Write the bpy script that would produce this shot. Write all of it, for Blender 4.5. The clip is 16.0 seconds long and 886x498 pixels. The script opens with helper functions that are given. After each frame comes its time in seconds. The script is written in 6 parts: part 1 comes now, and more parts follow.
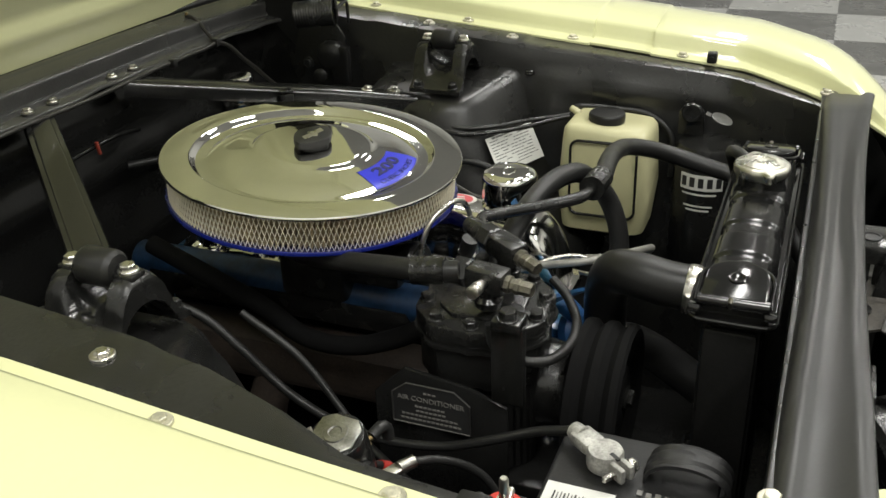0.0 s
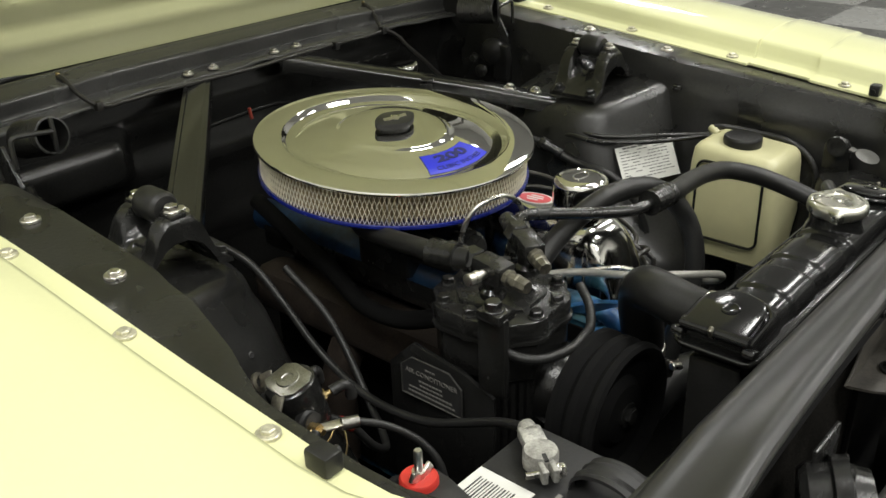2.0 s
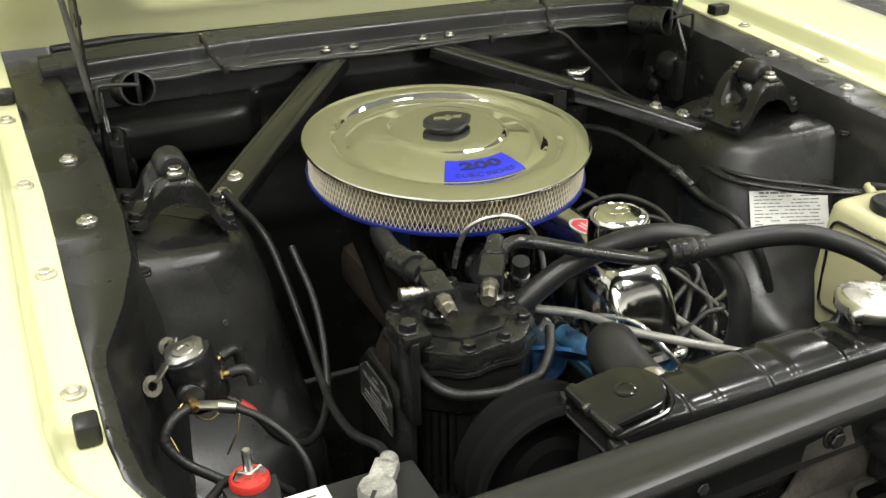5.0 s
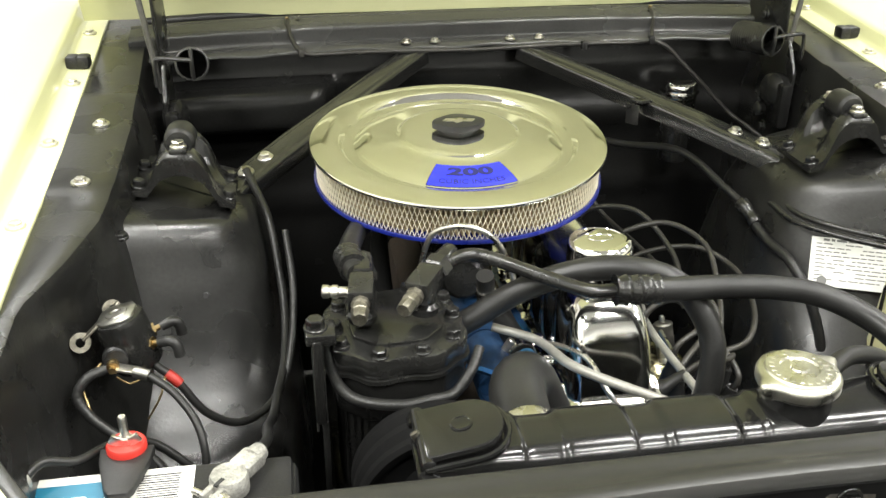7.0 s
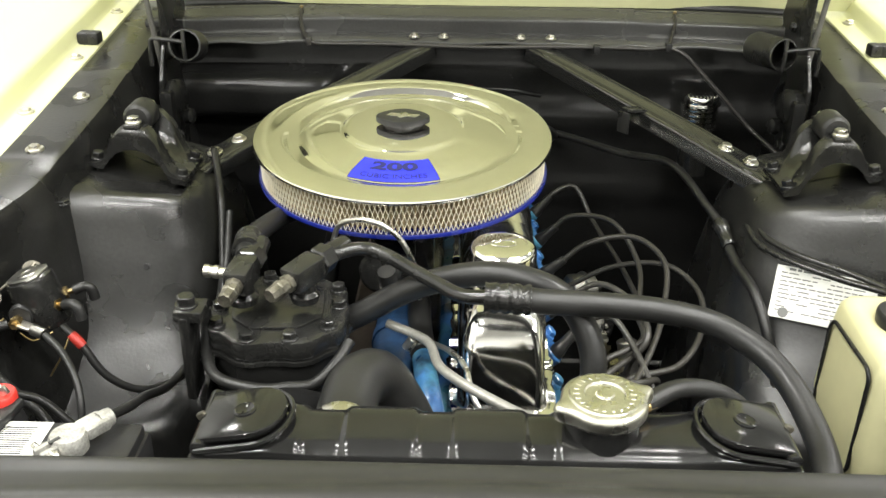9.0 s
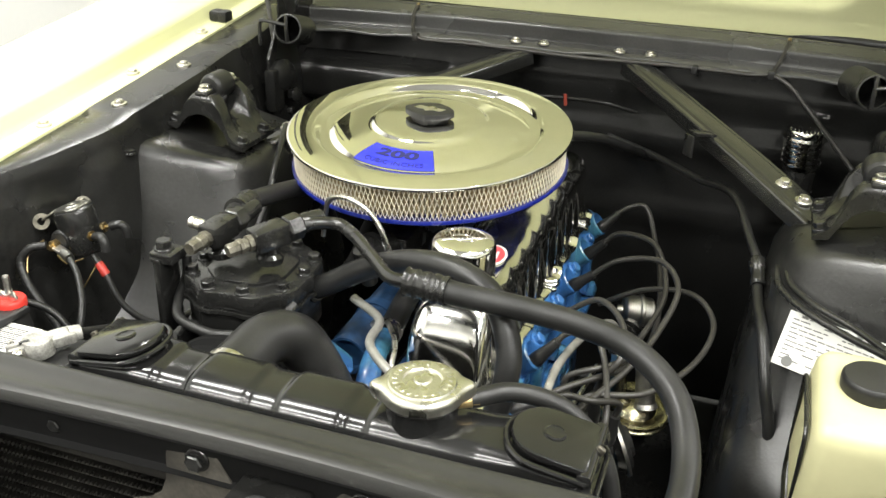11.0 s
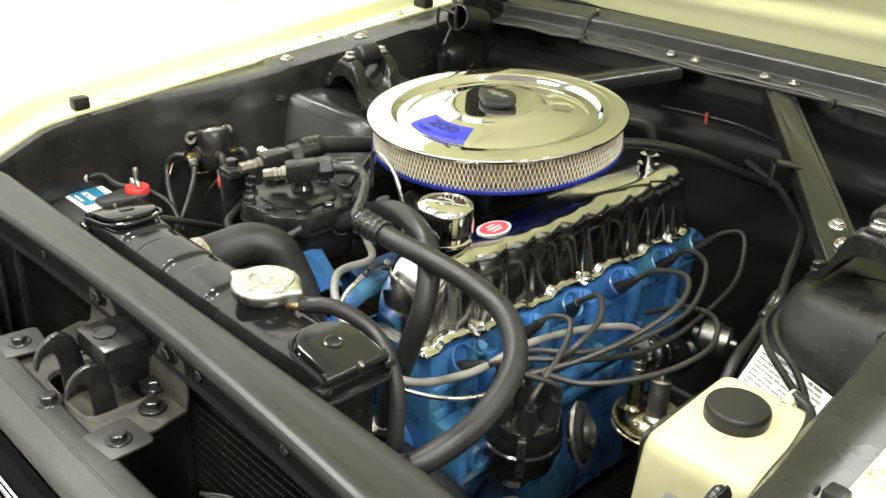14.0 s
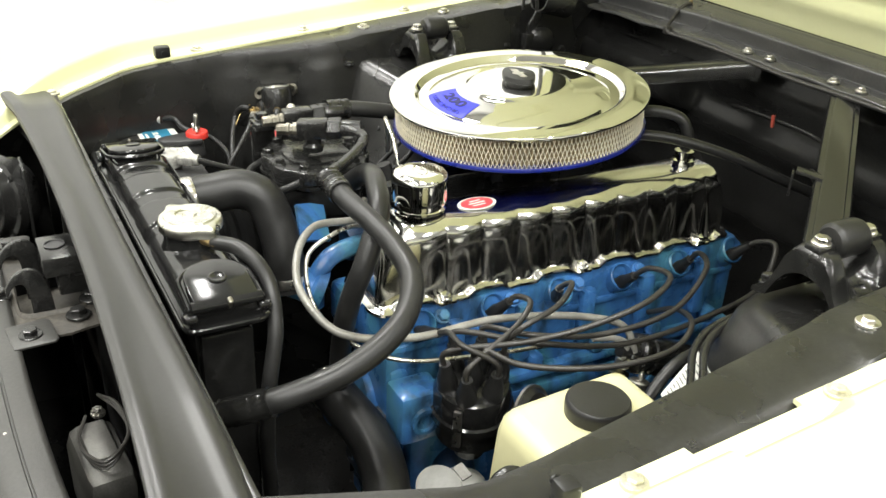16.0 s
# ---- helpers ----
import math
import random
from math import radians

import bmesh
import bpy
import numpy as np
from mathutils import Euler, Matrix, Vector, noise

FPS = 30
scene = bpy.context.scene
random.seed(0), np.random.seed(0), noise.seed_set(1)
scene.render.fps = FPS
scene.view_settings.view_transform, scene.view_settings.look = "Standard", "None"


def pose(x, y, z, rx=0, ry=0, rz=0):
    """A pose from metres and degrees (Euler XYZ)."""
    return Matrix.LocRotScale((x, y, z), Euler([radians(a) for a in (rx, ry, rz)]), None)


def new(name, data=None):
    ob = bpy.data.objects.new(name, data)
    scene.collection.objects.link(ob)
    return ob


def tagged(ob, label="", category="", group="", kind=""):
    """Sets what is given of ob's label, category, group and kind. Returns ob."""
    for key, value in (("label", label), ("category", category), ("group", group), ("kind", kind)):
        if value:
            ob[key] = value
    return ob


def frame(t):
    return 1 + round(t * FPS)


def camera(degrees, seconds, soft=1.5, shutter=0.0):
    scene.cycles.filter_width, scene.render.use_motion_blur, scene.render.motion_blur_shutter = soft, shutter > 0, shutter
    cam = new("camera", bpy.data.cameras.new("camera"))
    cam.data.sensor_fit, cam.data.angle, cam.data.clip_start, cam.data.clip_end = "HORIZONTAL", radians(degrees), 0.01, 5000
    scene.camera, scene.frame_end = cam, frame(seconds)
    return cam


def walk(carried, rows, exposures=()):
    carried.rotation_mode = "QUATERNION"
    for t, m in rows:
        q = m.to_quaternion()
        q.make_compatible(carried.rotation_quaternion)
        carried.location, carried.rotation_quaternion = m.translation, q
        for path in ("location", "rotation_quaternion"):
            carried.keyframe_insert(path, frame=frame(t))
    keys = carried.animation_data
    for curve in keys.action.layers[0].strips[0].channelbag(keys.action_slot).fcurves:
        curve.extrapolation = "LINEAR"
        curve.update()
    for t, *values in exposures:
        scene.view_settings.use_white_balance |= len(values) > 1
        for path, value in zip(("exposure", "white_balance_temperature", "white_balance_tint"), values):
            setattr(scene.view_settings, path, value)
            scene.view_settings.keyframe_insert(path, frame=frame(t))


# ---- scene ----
cam = camera(50.6, 16.0)
METRES = 2.28
BASE = pose(-0.9907, -0.5798, 1.3036, -26.767, 2.060, -67.998)
ROWS = [
    (0.0, 0.0, 0.0, 0.0, -0.0, 0.0, 0.0),
    (0.5, 0.0314, -0.0048, -0.0019, 3.72, 0.05, -1.89),
    (1.0, 0.0593, -0.0059, -0.0027, 8.21, -0.22, -4.25),
    (1.5, 0.0899, -0.0052, -0.0021, 13.63, -0.55, -7.06),
    (2.0, 0.1167, -0.0016, -0.0002, 16.94, -0.91, -8.71),
    (2.5, 0.1392, 0.0043, 0.0036, 19.55, -1.15, -10.05),
    (3.0, 0.1627, 0.0124, 0.0082, 23.17, -1.09, -11.71),
    (3.5, 0.1864, 0.0272, 0.015, 26.7, -2.5, -13.34),
    (4.0, 0.2081, 0.0482, 0.0252, 30.79, -3.81, -15.21),
    (6.5, 0.302, 0.1594, 0.0839, 51.56, -11.61, -22.71),
    (7.0, 0.3175, 0.1829, 0.0961, 55.52, -13.09, -23.78),
    (7.5, 0.3307, 0.2048, 0.1068, 58.12, -14.61, -24.42),
    (8.0, 0.3427, 0.2256, 0.118, 60.43, -15.43, -24.97),
    (8.5, 0.354, 0.2479, 0.1299, 63.19, -16.52, -25.56),
    (11.0, 0.4097, 0.3851, 0.2008, 87.14, -26.69, -28.19),
    (11.5, 0.4168, 0.4151, 0.2161, 92.33, -29.02, -28.21),
    (12.0, 0.4217, 0.4449, 0.2314, 97.65, -31.5, -28.05),
    (12.5, 0.4249, 0.4714, 0.2458, 101.91, -33.47, -27.75),
    (13.0, 0.4276, 0.5019, 0.2613, 106.24, -35.17, -27.29),
    (13.5, 0.4284, 0.5349, 0.2785, 111.25, -37.29, -26.57),
    (14.0, 0.4298, 0.563, 0.2934, 116.89, -39.22, -25.61),
    (14.5, 0.422, 0.5907, 0.3071, 121.36, -41.27, -24.64),
    (15.0, 0.4081, 0.618, 0.3214, 125.35, -43.44, -23.65),
    (15.5, 0.3904, 0.6459, 0.3363, 128.47, -44.56, -22.8),
    (16.0, 0.3717, 0.6724, 0.3503, 133.66, -46.8, -21.26),
]
walk(cam, [(t, BASE @ pose(METRES * x, METRES * y, METRES * z, 90 + pitch, roll, yaw)) for t, x, y, z, yaw, pitch, roll in ROWS],
     exposures=[(0, -1.07), (4, -0.94), (6.5, 0.08), (8.5, 0.08), (11.0, 0.1), (13.0, 0.12), (16.0, 0.0)])

# ---- light: a closed showroom with rows of ceiling lamps ----
world = bpy.data.worlds.new("world")
world.use_nodes = True
world.node_tree.nodes["Background"].inputs[0].default_value = (1.0, 0.98, 0.93, 1)
world.node_tree.nodes["Background"].inputs[1].default_value = 0.02
scene.world = world
LAMP_COLOUR = (1.0, 0.99, 0.945)
LAMP_WATTS = 74.0
LAMP_SIZE = (1.2, 0.28)
LAMP_SPOTS = [(x, y) for x in (-1.5, 1.3, 3.8) for y in (-3.1, -1.9, -0.5, 1.8)]
WEST, EAST, NORTH, SOUTH = -2.6, 7.0, 4.1, -4.6
ROOM_H = 3.6

# ---- materials ----
def material(name, colour, rough=0.5, metal=0.0, grain=(60, 0.06), stain=(6, 0.15), bump=(300, 0.02), coat=0.0, rough_var=0.08, spec=0.5):
    """Colour with a fine grain and broad stains, varied gloss and a fine relief, at real size."""
    m = bpy.data.materials.new(name)
    m.use_nodes = True
    nt = m.node_tree
    b = nt.nodes["Principled BSDF"]
    co = nt.nodes.new("ShaderNodeTexCoord")
    def nz(scale, detail=4):
        n = nt.nodes.new("ShaderNodeTexNoise")
        n.inputs["Scale"].default_value = scale
        n.inputs["Detail"].default_value = detail
        nt.links.new(co.outputs["Object"], n.inputs["Vector"])
        return n
    fine, broad = nz(grain[0]), nz(stain[0], 6)
    def ramp(src, lo, hi):
        r = nt.nodes.new("ShaderNodeMapRange")
        r.inputs["From Min"].default_value, r.inputs["From Max"].default_value = 0.3, 0.7
        r.inputs["To Min"].default_value, r.inputs["To Max"].default_value = lo, hi
        nt.links.new(src, r.inputs["Value"])
        return r.outputs[0]
    a = ramp(fine.outputs[0], 1 - grain[1], 1 + grain[1])
    c = ramp(broad.outputs[0], 1 - stain[1], 1 + stain[1])
    mul = nt.nodes.new("ShaderNodeMath"); mul.operation = "MULTIPLY"
    nt.links.new(a, mul.inputs[0]); nt.links.new(c, mul.inputs[1])
    mix = nt.nodes.new("ShaderNodeVectorMath"); mix.operation = "SCALE"
    mix.inputs[0].default_value = colour[:3]
    nt.links.new(mul.outputs[0], mix.inputs["Scale"])
    nt.links.new(mix.outputs[0], b.inputs["Base Color"])
    nt.links.new(ramp(broad.outputs[0], max(0.02, rough - rough_var), min(1, rough + rough_var)), b.inputs["Roughness"])
    b.inputs["Metallic"].default_value = metal
    b.inputs["Specular IOR Level"].default_value = spec
    if coat:
        b.inputs["Coat Weight"].default_value = coat
        b.inputs["Coat Roughness"].default_value = 0.04
    if bump[1]:
        bp = nt.nodes.new("ShaderNodeBump")
        bp.inputs["Distance"].default_value = 0.001
        bp.inputs["Strength"].default_value = bump[1]
        nt.links.new(nz(bump[0], 3).outputs[0], bp.inputs["Height"])
        nt.links.new(bp.outputs[0], b.inputs["Normal"])
    return m


YELLOW = material("yellow_paint", (0.645, 0.65, 0.375), 0.35, coat=1.0, grain=(200, 0.01), stain=(3, 0.02), bump=(40, 0.01), spec=0.15)
SATIN = material("satin_black_paint", (0.013, 0.013, 0.0123), 0.27, grain=(300, 0.15), stain=(9, 0.25), bump=(500, 0.12), rough_var=0.1, spec=0.5)
APRON = material("worn_black_undercoat", (0.013, 0.013, 0.0122), 0.29, grain=(200, 0.25), stain=(12, 0.35), bump=(260, 0.2), rough_var=0.08, spec=0.55)
COWLPAINT = material("charcoal_semi_gloss_paint", (0.042, 0.042, 0.0405), 0.24, grain=(300, 0.12), stain=(9, 0.2), bump=(60, 0.02), rough_var=0.05, spec=0.65)
FIREWALL = material("gloss_black_firewall", (0.0115, 0.0115, 0.011), 0.23, grain=(300, 0.15), stain=(9, 0.25), bump=(120, 0.05), rough_var=0.06, spec=0.22)
DARKBLUE = material("dark_blue_print", (0.004, 0.005, 0.06), 0.6, bump=(200, 0.0))
GLOSS = material("gloss_black_paint", (0.0095, 0.0095, 0.0093), 0.14, grain=(300, 0.1), stain=(14, 0.2), bump=(60, 0.12), rough_var=0.05)
TANKPAINT = material("polished_black_tank_paint", (0.0095, 0.0095, 0.0093), 0.155, grain=(300, 0.1), stain=(14, 0.2), bump=(40, 0.1), rough_var=0.06)
CAST = material("black_painted_casting", (0.0125, 0.0125, 0.0118), 0.22, grain=(500, 0.25), stain=(30, 0.3), bump=(420, 0.15), rough_var=0.1, spec=0.5)
RUBBER = material("black_rubber", (0.0145, 0.0145, 0.014), 0.37, grain=(400, 0.15), stain=(25, 0.25), bump=(700, 0.1), rough_var=0.08, spec=0.36)
WIRE = material("grey_cable_sheath", (0.026, 0.0245, 0.0215), 0.4, grain=(300, 0.1), stain=(30, 0.2), bump=(600, 0.05))
BARPAINT = material("smooth_satin_black_paint", (0.020, 0.020, 0.0185), 0.36, grain=(300, 0.08), stain=(5, 0.12), bump=(14, 0.05), rough_var=0.05, spec=0.42)
BRACEPAINT = material("semi_gloss_black_paint", (0.012, 0.012, 0.0115), 0.19, grain=(300, 0.15), stain=(9, 0.2), bump=(60, 0.05), rough_var=0.05, spec=0.9)
GREYTUBE = material("dull_grey_tube", (0.25, 0.245, 0.22), 0.4, 0.3, grain=(300, 0.1), stain=(30, 0.2), bump=(400, 0.1))
CHROME = material("chrome", (0.82, 0.81, 0.78), 0.045, 1.0, grain=(300, 0.01), stain=(20, 0.03), bump=(60, 0.01), rough_var=0.015)
COVER_CHROME = material("pressed_chrome", (0.76, 0.75, 0.72), 0.13, 1.0, grain=(300, 0.01), stain=(20, 0.04), bump=(30, 0.04), rough_var=0.03)
STEEL = material("zinc_plated_steel", (0.62, 0.60, 0.55), 0.3, 1.0, grain=(500, 0.12), stain=(60, 0.2), bump=(500, 0.15))
CAPMETAL = material("pressed_tin_cap", (0.60, 0.59, 0.52), 0.30, 1.0, grain=(500, 0.06), stain=(60, 0.1), bump=(500, 0.1))
DULL = material("dull_grey_metal", (0.38, 0.37, 0.34), 0.42, 1.0, grain=(500, 0.15), stain=(50, 0.3), bump=(500, 0.25))
DARKMETAL = material("tarnished_dark_metal", (0.10, 0.098, 0.09), 0.5, 0.6, grain=(500, 0.15), stain=(50, 0.3), bump=(500, 0.25))
CAPGREY = material("dull_plated_cap", (0.30, 0.295, 0.27), 0.35, 1.0, grain=(500, 0.15), stain=(50, 0.3), bump=(300, 0.25))
LEAD = material("weathered_lead", (0.36, 0.355, 0.325), 0.5, 0.5, grain=(400, 0.25), stain=(60, 0.4), bump=(300, 0.35))
GREYPAINT = material("dull_grey_paint", (0.09, 0.09, 0.082), 0.45, grain=(300, 0.1), stain=(30, 0.15), bump=(300, 0.1))
OLIVE = material("olive_passivated_steel", (0.36, 0.33, 0.22), 0.24, 1.0, grain=(400, 0.1), stain=(50, 0.25), bump=(300, 0.1))
TARNISH = material("tarnished_plating", (0.17, 0.16, 0.13), 0.42, 0.9, grain=(500, 0.2), stain=(60, 0.4), bump=(400, 0.25))
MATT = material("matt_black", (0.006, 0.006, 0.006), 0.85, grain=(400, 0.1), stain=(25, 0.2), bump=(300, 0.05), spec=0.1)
NOSEPAINT = material("dusty_satin_black_paint", (0.030, 0.0295, 0.027), 0.40, grain=(300, 0.15), stain=(14, 0.3), bump=(300, 0.15), rough_var=0.08, spec=0.45)
DUST = material("road_dust_on_black_metal", (0.040, 0.036, 0.029), 0.62, grain=(300, 0.3), stain=(24, 0.55), bump=(350, 0.3))
COREDUST = material("dusty_core_metal", (0.014, 0.0127, 0.0105), 0.7, grain=(240, 0.5), stain=(18, 0.6), bump=(300, 0.3), spec=0.3)
BOLTPAINT = material("overpainted_bolt", (0.56, 0.54, 0.43), 0.36, 0.6, grain=(400, 0.15), stain=(60, 0.3), bump=(300, 0.2))
RUST = material("rusty_cast_iron", (0.030, 0.021, 0.015), 0.75, grain=(300, 0.3), stain=(30, 0.4), bump=(300, 0.5))
TAGRED = material("faded_red_tape", (0.22, 0.03, 0.015), 0.6, grain=(300, 0.1), stain=(60, 0.2), bump=(300, 0.1))
BRASS = material("aged_brass", (0.36, 0.27, 0.13), 0.36, 1.0, grain=(400, 0.15), stain=(60, 0.35), bump=(400, 0.15))
BLUE = material("engine_blue_paint", (0.034, 0.120, 0.31), 0.3, coat=0.3, grain=(120, 0.12), stain=(24, 0.3), bump=(120, 0.4))


def streaky_blue(m):
    """Brushed engine enamel: deep blue with turquoise washes and dark grime in streaks."""
    nt = m.node_tree
    b = nt.nodes["Principled BSDF"]
    co = nt.nodes.new("ShaderNodeTexCoord")
    mp = nt.nodes.new("ShaderNodeMapping")
    mp.inputs["Scale"].default_value = (1.0, 1.0, 0.35)
    nt.links.new(co.outputs["Object"], mp.inputs["Vector"])
    old = b.inputs["Base Color"].links[0].from_socket
    for scale, lo, hi, tone in ((22, 0.46, 0.64, (0.050, 0.17, 0.25, 1)), (34, 0.49, 0.70, (0.012, 0.030, 0.055, 1))):
        n = nt.nodes.new("ShaderNodeTexNoise")
        n.inputs["Scale"].default_value, n.inputs["Detail"].default_value = scale, 6
        nt.links.new(mp.outputs[0], n.inputs["Vector"])
        r = nt.nodes.new("ShaderNodeMapRange")
        r.inputs["From Min"].default_value, r.inputs["From Max"].default_value = lo, hi
        nt.links.new(n.outputs[0], r.inputs["Value"])
        x = nt.nodes.new("ShaderNodeMix")
        x.data_type = "RGBA"
        nt.links.new(r.outputs[0], x.inputs[0])
        nt.links.new(old, x.inputs[6])
        x.inputs[7].default_value = tone
        old = x.outputs[2]
    nt.links.new(old, b.inputs["Base Color"])
    return m


streaky_blue(BLUE)
# engine blue with grime, and the shade under the air cleaner painted in
SHADEGRIMEBLUE = material("shaded_grimy_blue_enamel", (0.008, 0.030, 0.075), 0.45, grain=(120, 0.3), stain=(24, 0.6), bump=(120, 0.3))
NAVY = material("deep_blue_enamel", (0.007, 0.014, 0.15), 0.25, coat=0.4, grain=(200, 0.03), stain=(20, 0.06), bump=(200, 0.02))
DECAL = material("blue_decal", (0.015, 0.022, 0.46), 0.35, grain=(200, 0.03), stain=(20, 0.05), bump=(200, 0.02))
PAPER = material("pleated_filter_paper", (0.36, 0.29, 0.165), 0.85, grain=(300, 0.1), stain=(40, 0.12), bump=(600, 0.2))
MESHWIRE = material("expanded_metal_mesh", (0.88, 0.83, 0.66), 0.36, 0.15, grain=(400, 0.05), stain=(60, 0.1), bump=(300, 0.05))
TANK = material("yellowed_plastic", (0.49, 0.47, 0.275), 0.42, grain=(60, 0.02), stain=(9, 0.1), bump=(150, 0.06))
REDSLEEVE = material("dull_red_tape", (0.30, 0.022, 0.015), 0.5, grain=(200, 0.05), stain=(60, 0.2), bump=(200, 0.05))
RED = material("red_plastic", (0.52, 0.035, 0.025), 0.4, grain=(200, 0.05), stain=(40, 0.08), bump=(200, 0.05))
STICKER = material("faded_red_print", (0.55, 0.06, 0.07), 0.4, bump=(200, 0.0))
WHITE = material("white_printed_label", (0.64, 0.64, 0.60), 0.45, grain=(200, 0.02), stain=(30, 0.05), bump=(200, 0.02))
GREYINK = material("grey_ink", (0.13, 0.13, 0.125), 0.5, bump=(200, 0.0))
INK = material("black_ink", (0.02, 0.02, 0.02), 0.5, bump=(200, 0.0))
TEAL = material("teal_print", (0.02, 0.16, 0.26), 0.4, bump=(200, 0.0))
LETTER = material("pale_lettering", (0.19, 0.185, 0.17), 0.5, bump=(200, 0.0))
BATTERY = material("black_battery_case", (0.016, 0.016, 0.016), 0.5, grain=(400, 0.2), stain=(30, 0.3), bump=(300, 0.2))
WALLPAINT = material("white_wall_paint", (0.66, 0.66, 0.635), 0.7, grain=(40, 0.01), stain=(0.6, 0.03), bump=(60, 0.05))
CEIL = material("grey_ceiling", (0.42, 0.42, 0.405), 0.8, grain=(40, 0.02), stain=(0.6, 0.05), bump=(60, 0.05))


def checker_material():
    m = material("checkered_floor_tiles", (0.5, 0.5, 0.48), 0.3, bump=(80, 0.04))
    nt = m.node_tree
    co = nt.nodes.new("ShaderNodeTexCoord")
    ck = nt.nodes.new("ShaderNodeTexChecker")
    ck.inputs["Scale"].default_value = 1 / 0.61
    ck.inputs["Color1"].default_value = (0.30, 0.30, 0.288, 1)
    ck.inputs["Color2"].default_value = (0.07, 0.07, 0.067, 1)
    nt.links.new(co.outputs["Object"], ck.inputs["Vector"])
    nt.links.new(ck.outputs[0], nt.nodes["Principled BSDF"].inputs["Base Color"])
    return m


CHECKER = checker_material()

# ---- mesh helpers; all places in world metres ----
BASES = {}


def thing(name, at, label, category, group="", m=None):
    ob = new(name)
    ob.empty_display_size = 0.02
    ob.matrix_basis = m if m is not None else Matrix.Translation(at)
    BASES[ob.name] = ob.matrix_basis.copy()
    return tagged(ob, label, category, group)


def part(name, bm, mat, parent=None, label="", smooth=True, kind=""):
    """Links a bmesh, given in world metres, as one mesh object under a thing or a part."""
    base = BASES[parent.name] if parent else Matrix()
    bm.transform(base.inverted())
    bmesh.ops.recalc_face_normals(bm, faces=bm.faces)
    me = bpy.data.meshes.new(name)
    bm.to_mesh(me)
    bm.free()
    me.materials.append(mat)
    if smooth:
        me.shade_smooth()
        me.set_sharp_from_angle(angle=radians(smooth if smooth is not True else 38))
    ob = new(name, me)
    if parent:
        ob.parent = parent
    BASES[ob.name] = base
    return tagged(ob, label, kind=kind)


def join(*bms):
    out = bms[0]
    for b in bms[1:]:
        me = bpy.data.meshes.new("join")
        b.to_mesh(me)
        out.from_mesh(me)
        bpy.data.meshes.remove(me)
        b.free()
    return out


def frame_of(axis, up=(0, 0, 1)):
    """A turn whose z runs along axis."""
    z = Vector(axis).normalized()
    u = Vector(up)
    if abs(z.dot(u.normalized())) > 0.98:
        u = Vector((0, 1, 0)) if abs(z.y) < 0.9 else Vector((1, 0, 0))
    x = u.cross(z).normalized()
    return Matrix((x, z.cross(x), z)).transposed().to_4x4()


def box(c, size, m=None, bevel=0.0, seg=2):
    bm = bmesh.new()
    bmesh.ops.create_cube(bm, size=1)
    bm.transform(Matrix.Diagonal((*size, 1)))
    if bevel:
        bmesh.ops.bevel(bm, geom=bm.edges[:], offset=bevel, segments=seg, affect="EDGES", profile=0.5)
    bm.transform(Matrix.Translation(c) @ (m if m is not None else Matrix()))
    return bm


def lathe(prof, c, axis=(0, 0, 1), n=32, wob=None):
    """Turns (r, h) points about an axis through c. wob(angle, i) scales the radius."""
    bm = bmesh.new()
    rings = []
    for i, (r, h) in enumerate(prof):
        if r < 1e-6:
            rings.append([bm.verts.new((0, 0, h))])
        else:
            rings.append([bm.verts.new((r * (wob(2 * math.pi * k / n, i) if wob else 1) * math.cos(2 * math.pi * k / n), r * (wob(2 * math.pi * k / n, i) if wob else 1) * math.sin(2 * math.pi * k / n), h)) for k in range(n)])
    for a, b in zip(rings, rings[1:]):
        for k in range(n):
            q = [a[k % len(a)], a[(k + 1) % len(a)], b[(k + 1) % len(b)], b[k % len(b)]]
            q = list(dict.fromkeys(q))
            if len(q) > 2:
                bm.faces.new(q)
    for ring, flip in ((rings[0], True), (rings[-1], False)):
        if len(ring) > 2:
            bm.faces.new(ring[::-1] if flip else ring)
    bm.transform(Matrix.Translation(c) @ frame_of(axis))
    return bm


def smooth_path(pts, step=0.006):
    """Points evenly along a smooth curve through pts."""
    p = [Vector(q) for q in pts]
    if len(p) == 2:
        n = max(2, int((p[1] - p[0]).length / step))
        return [p[0].lerp(p[1], i / n) for i in range(n + 1)]
    p = [2 * p[0] - p[1]] + p + [2 * p[-1] - p[-2]]
    out = []
    for a, b, c, d in zip(p, p[1:], p[2:], p[3:]):
        n = max(2, int((c - b).length / step))
        t0, t1 = 0, max((b - a).length, 1e-6) ** 0.5
        t2 = t1 + max((c - b).length, 1e-6) ** 0.5
        t3 = t2 + max((d - c).length, 1e-6) ** 0.5
        for i in range(n):
            t = t1 + (t2 - t1) * i / n
            a1 = a * ((t1 - t) / (t1 - t0)) + b * ((t - t0) / (t1 - t0))
            a2 = b * ((t2 - t) / (t2 - t1)) + c * ((t - t1) / (t2 - t1))
            a3 = c * ((t3 - t) / (t3 - t2)) + d * ((t - t2) / (t3 - t2))
            b1 = a1 * ((t2 - t) / (t2 - t0)) + a2 * ((t - t0) / (t2 - t0))
            b2 = a2 * ((t3 - t) / (t3 - t1)) + a3 * ((t - t1) / (t3 - t1))
            out.append(b1 * ((t2 - t) / (t2 - t1)) + b2 * ((t - t1) / (t2 - t1)))
    out.append(p[-2])
    return out


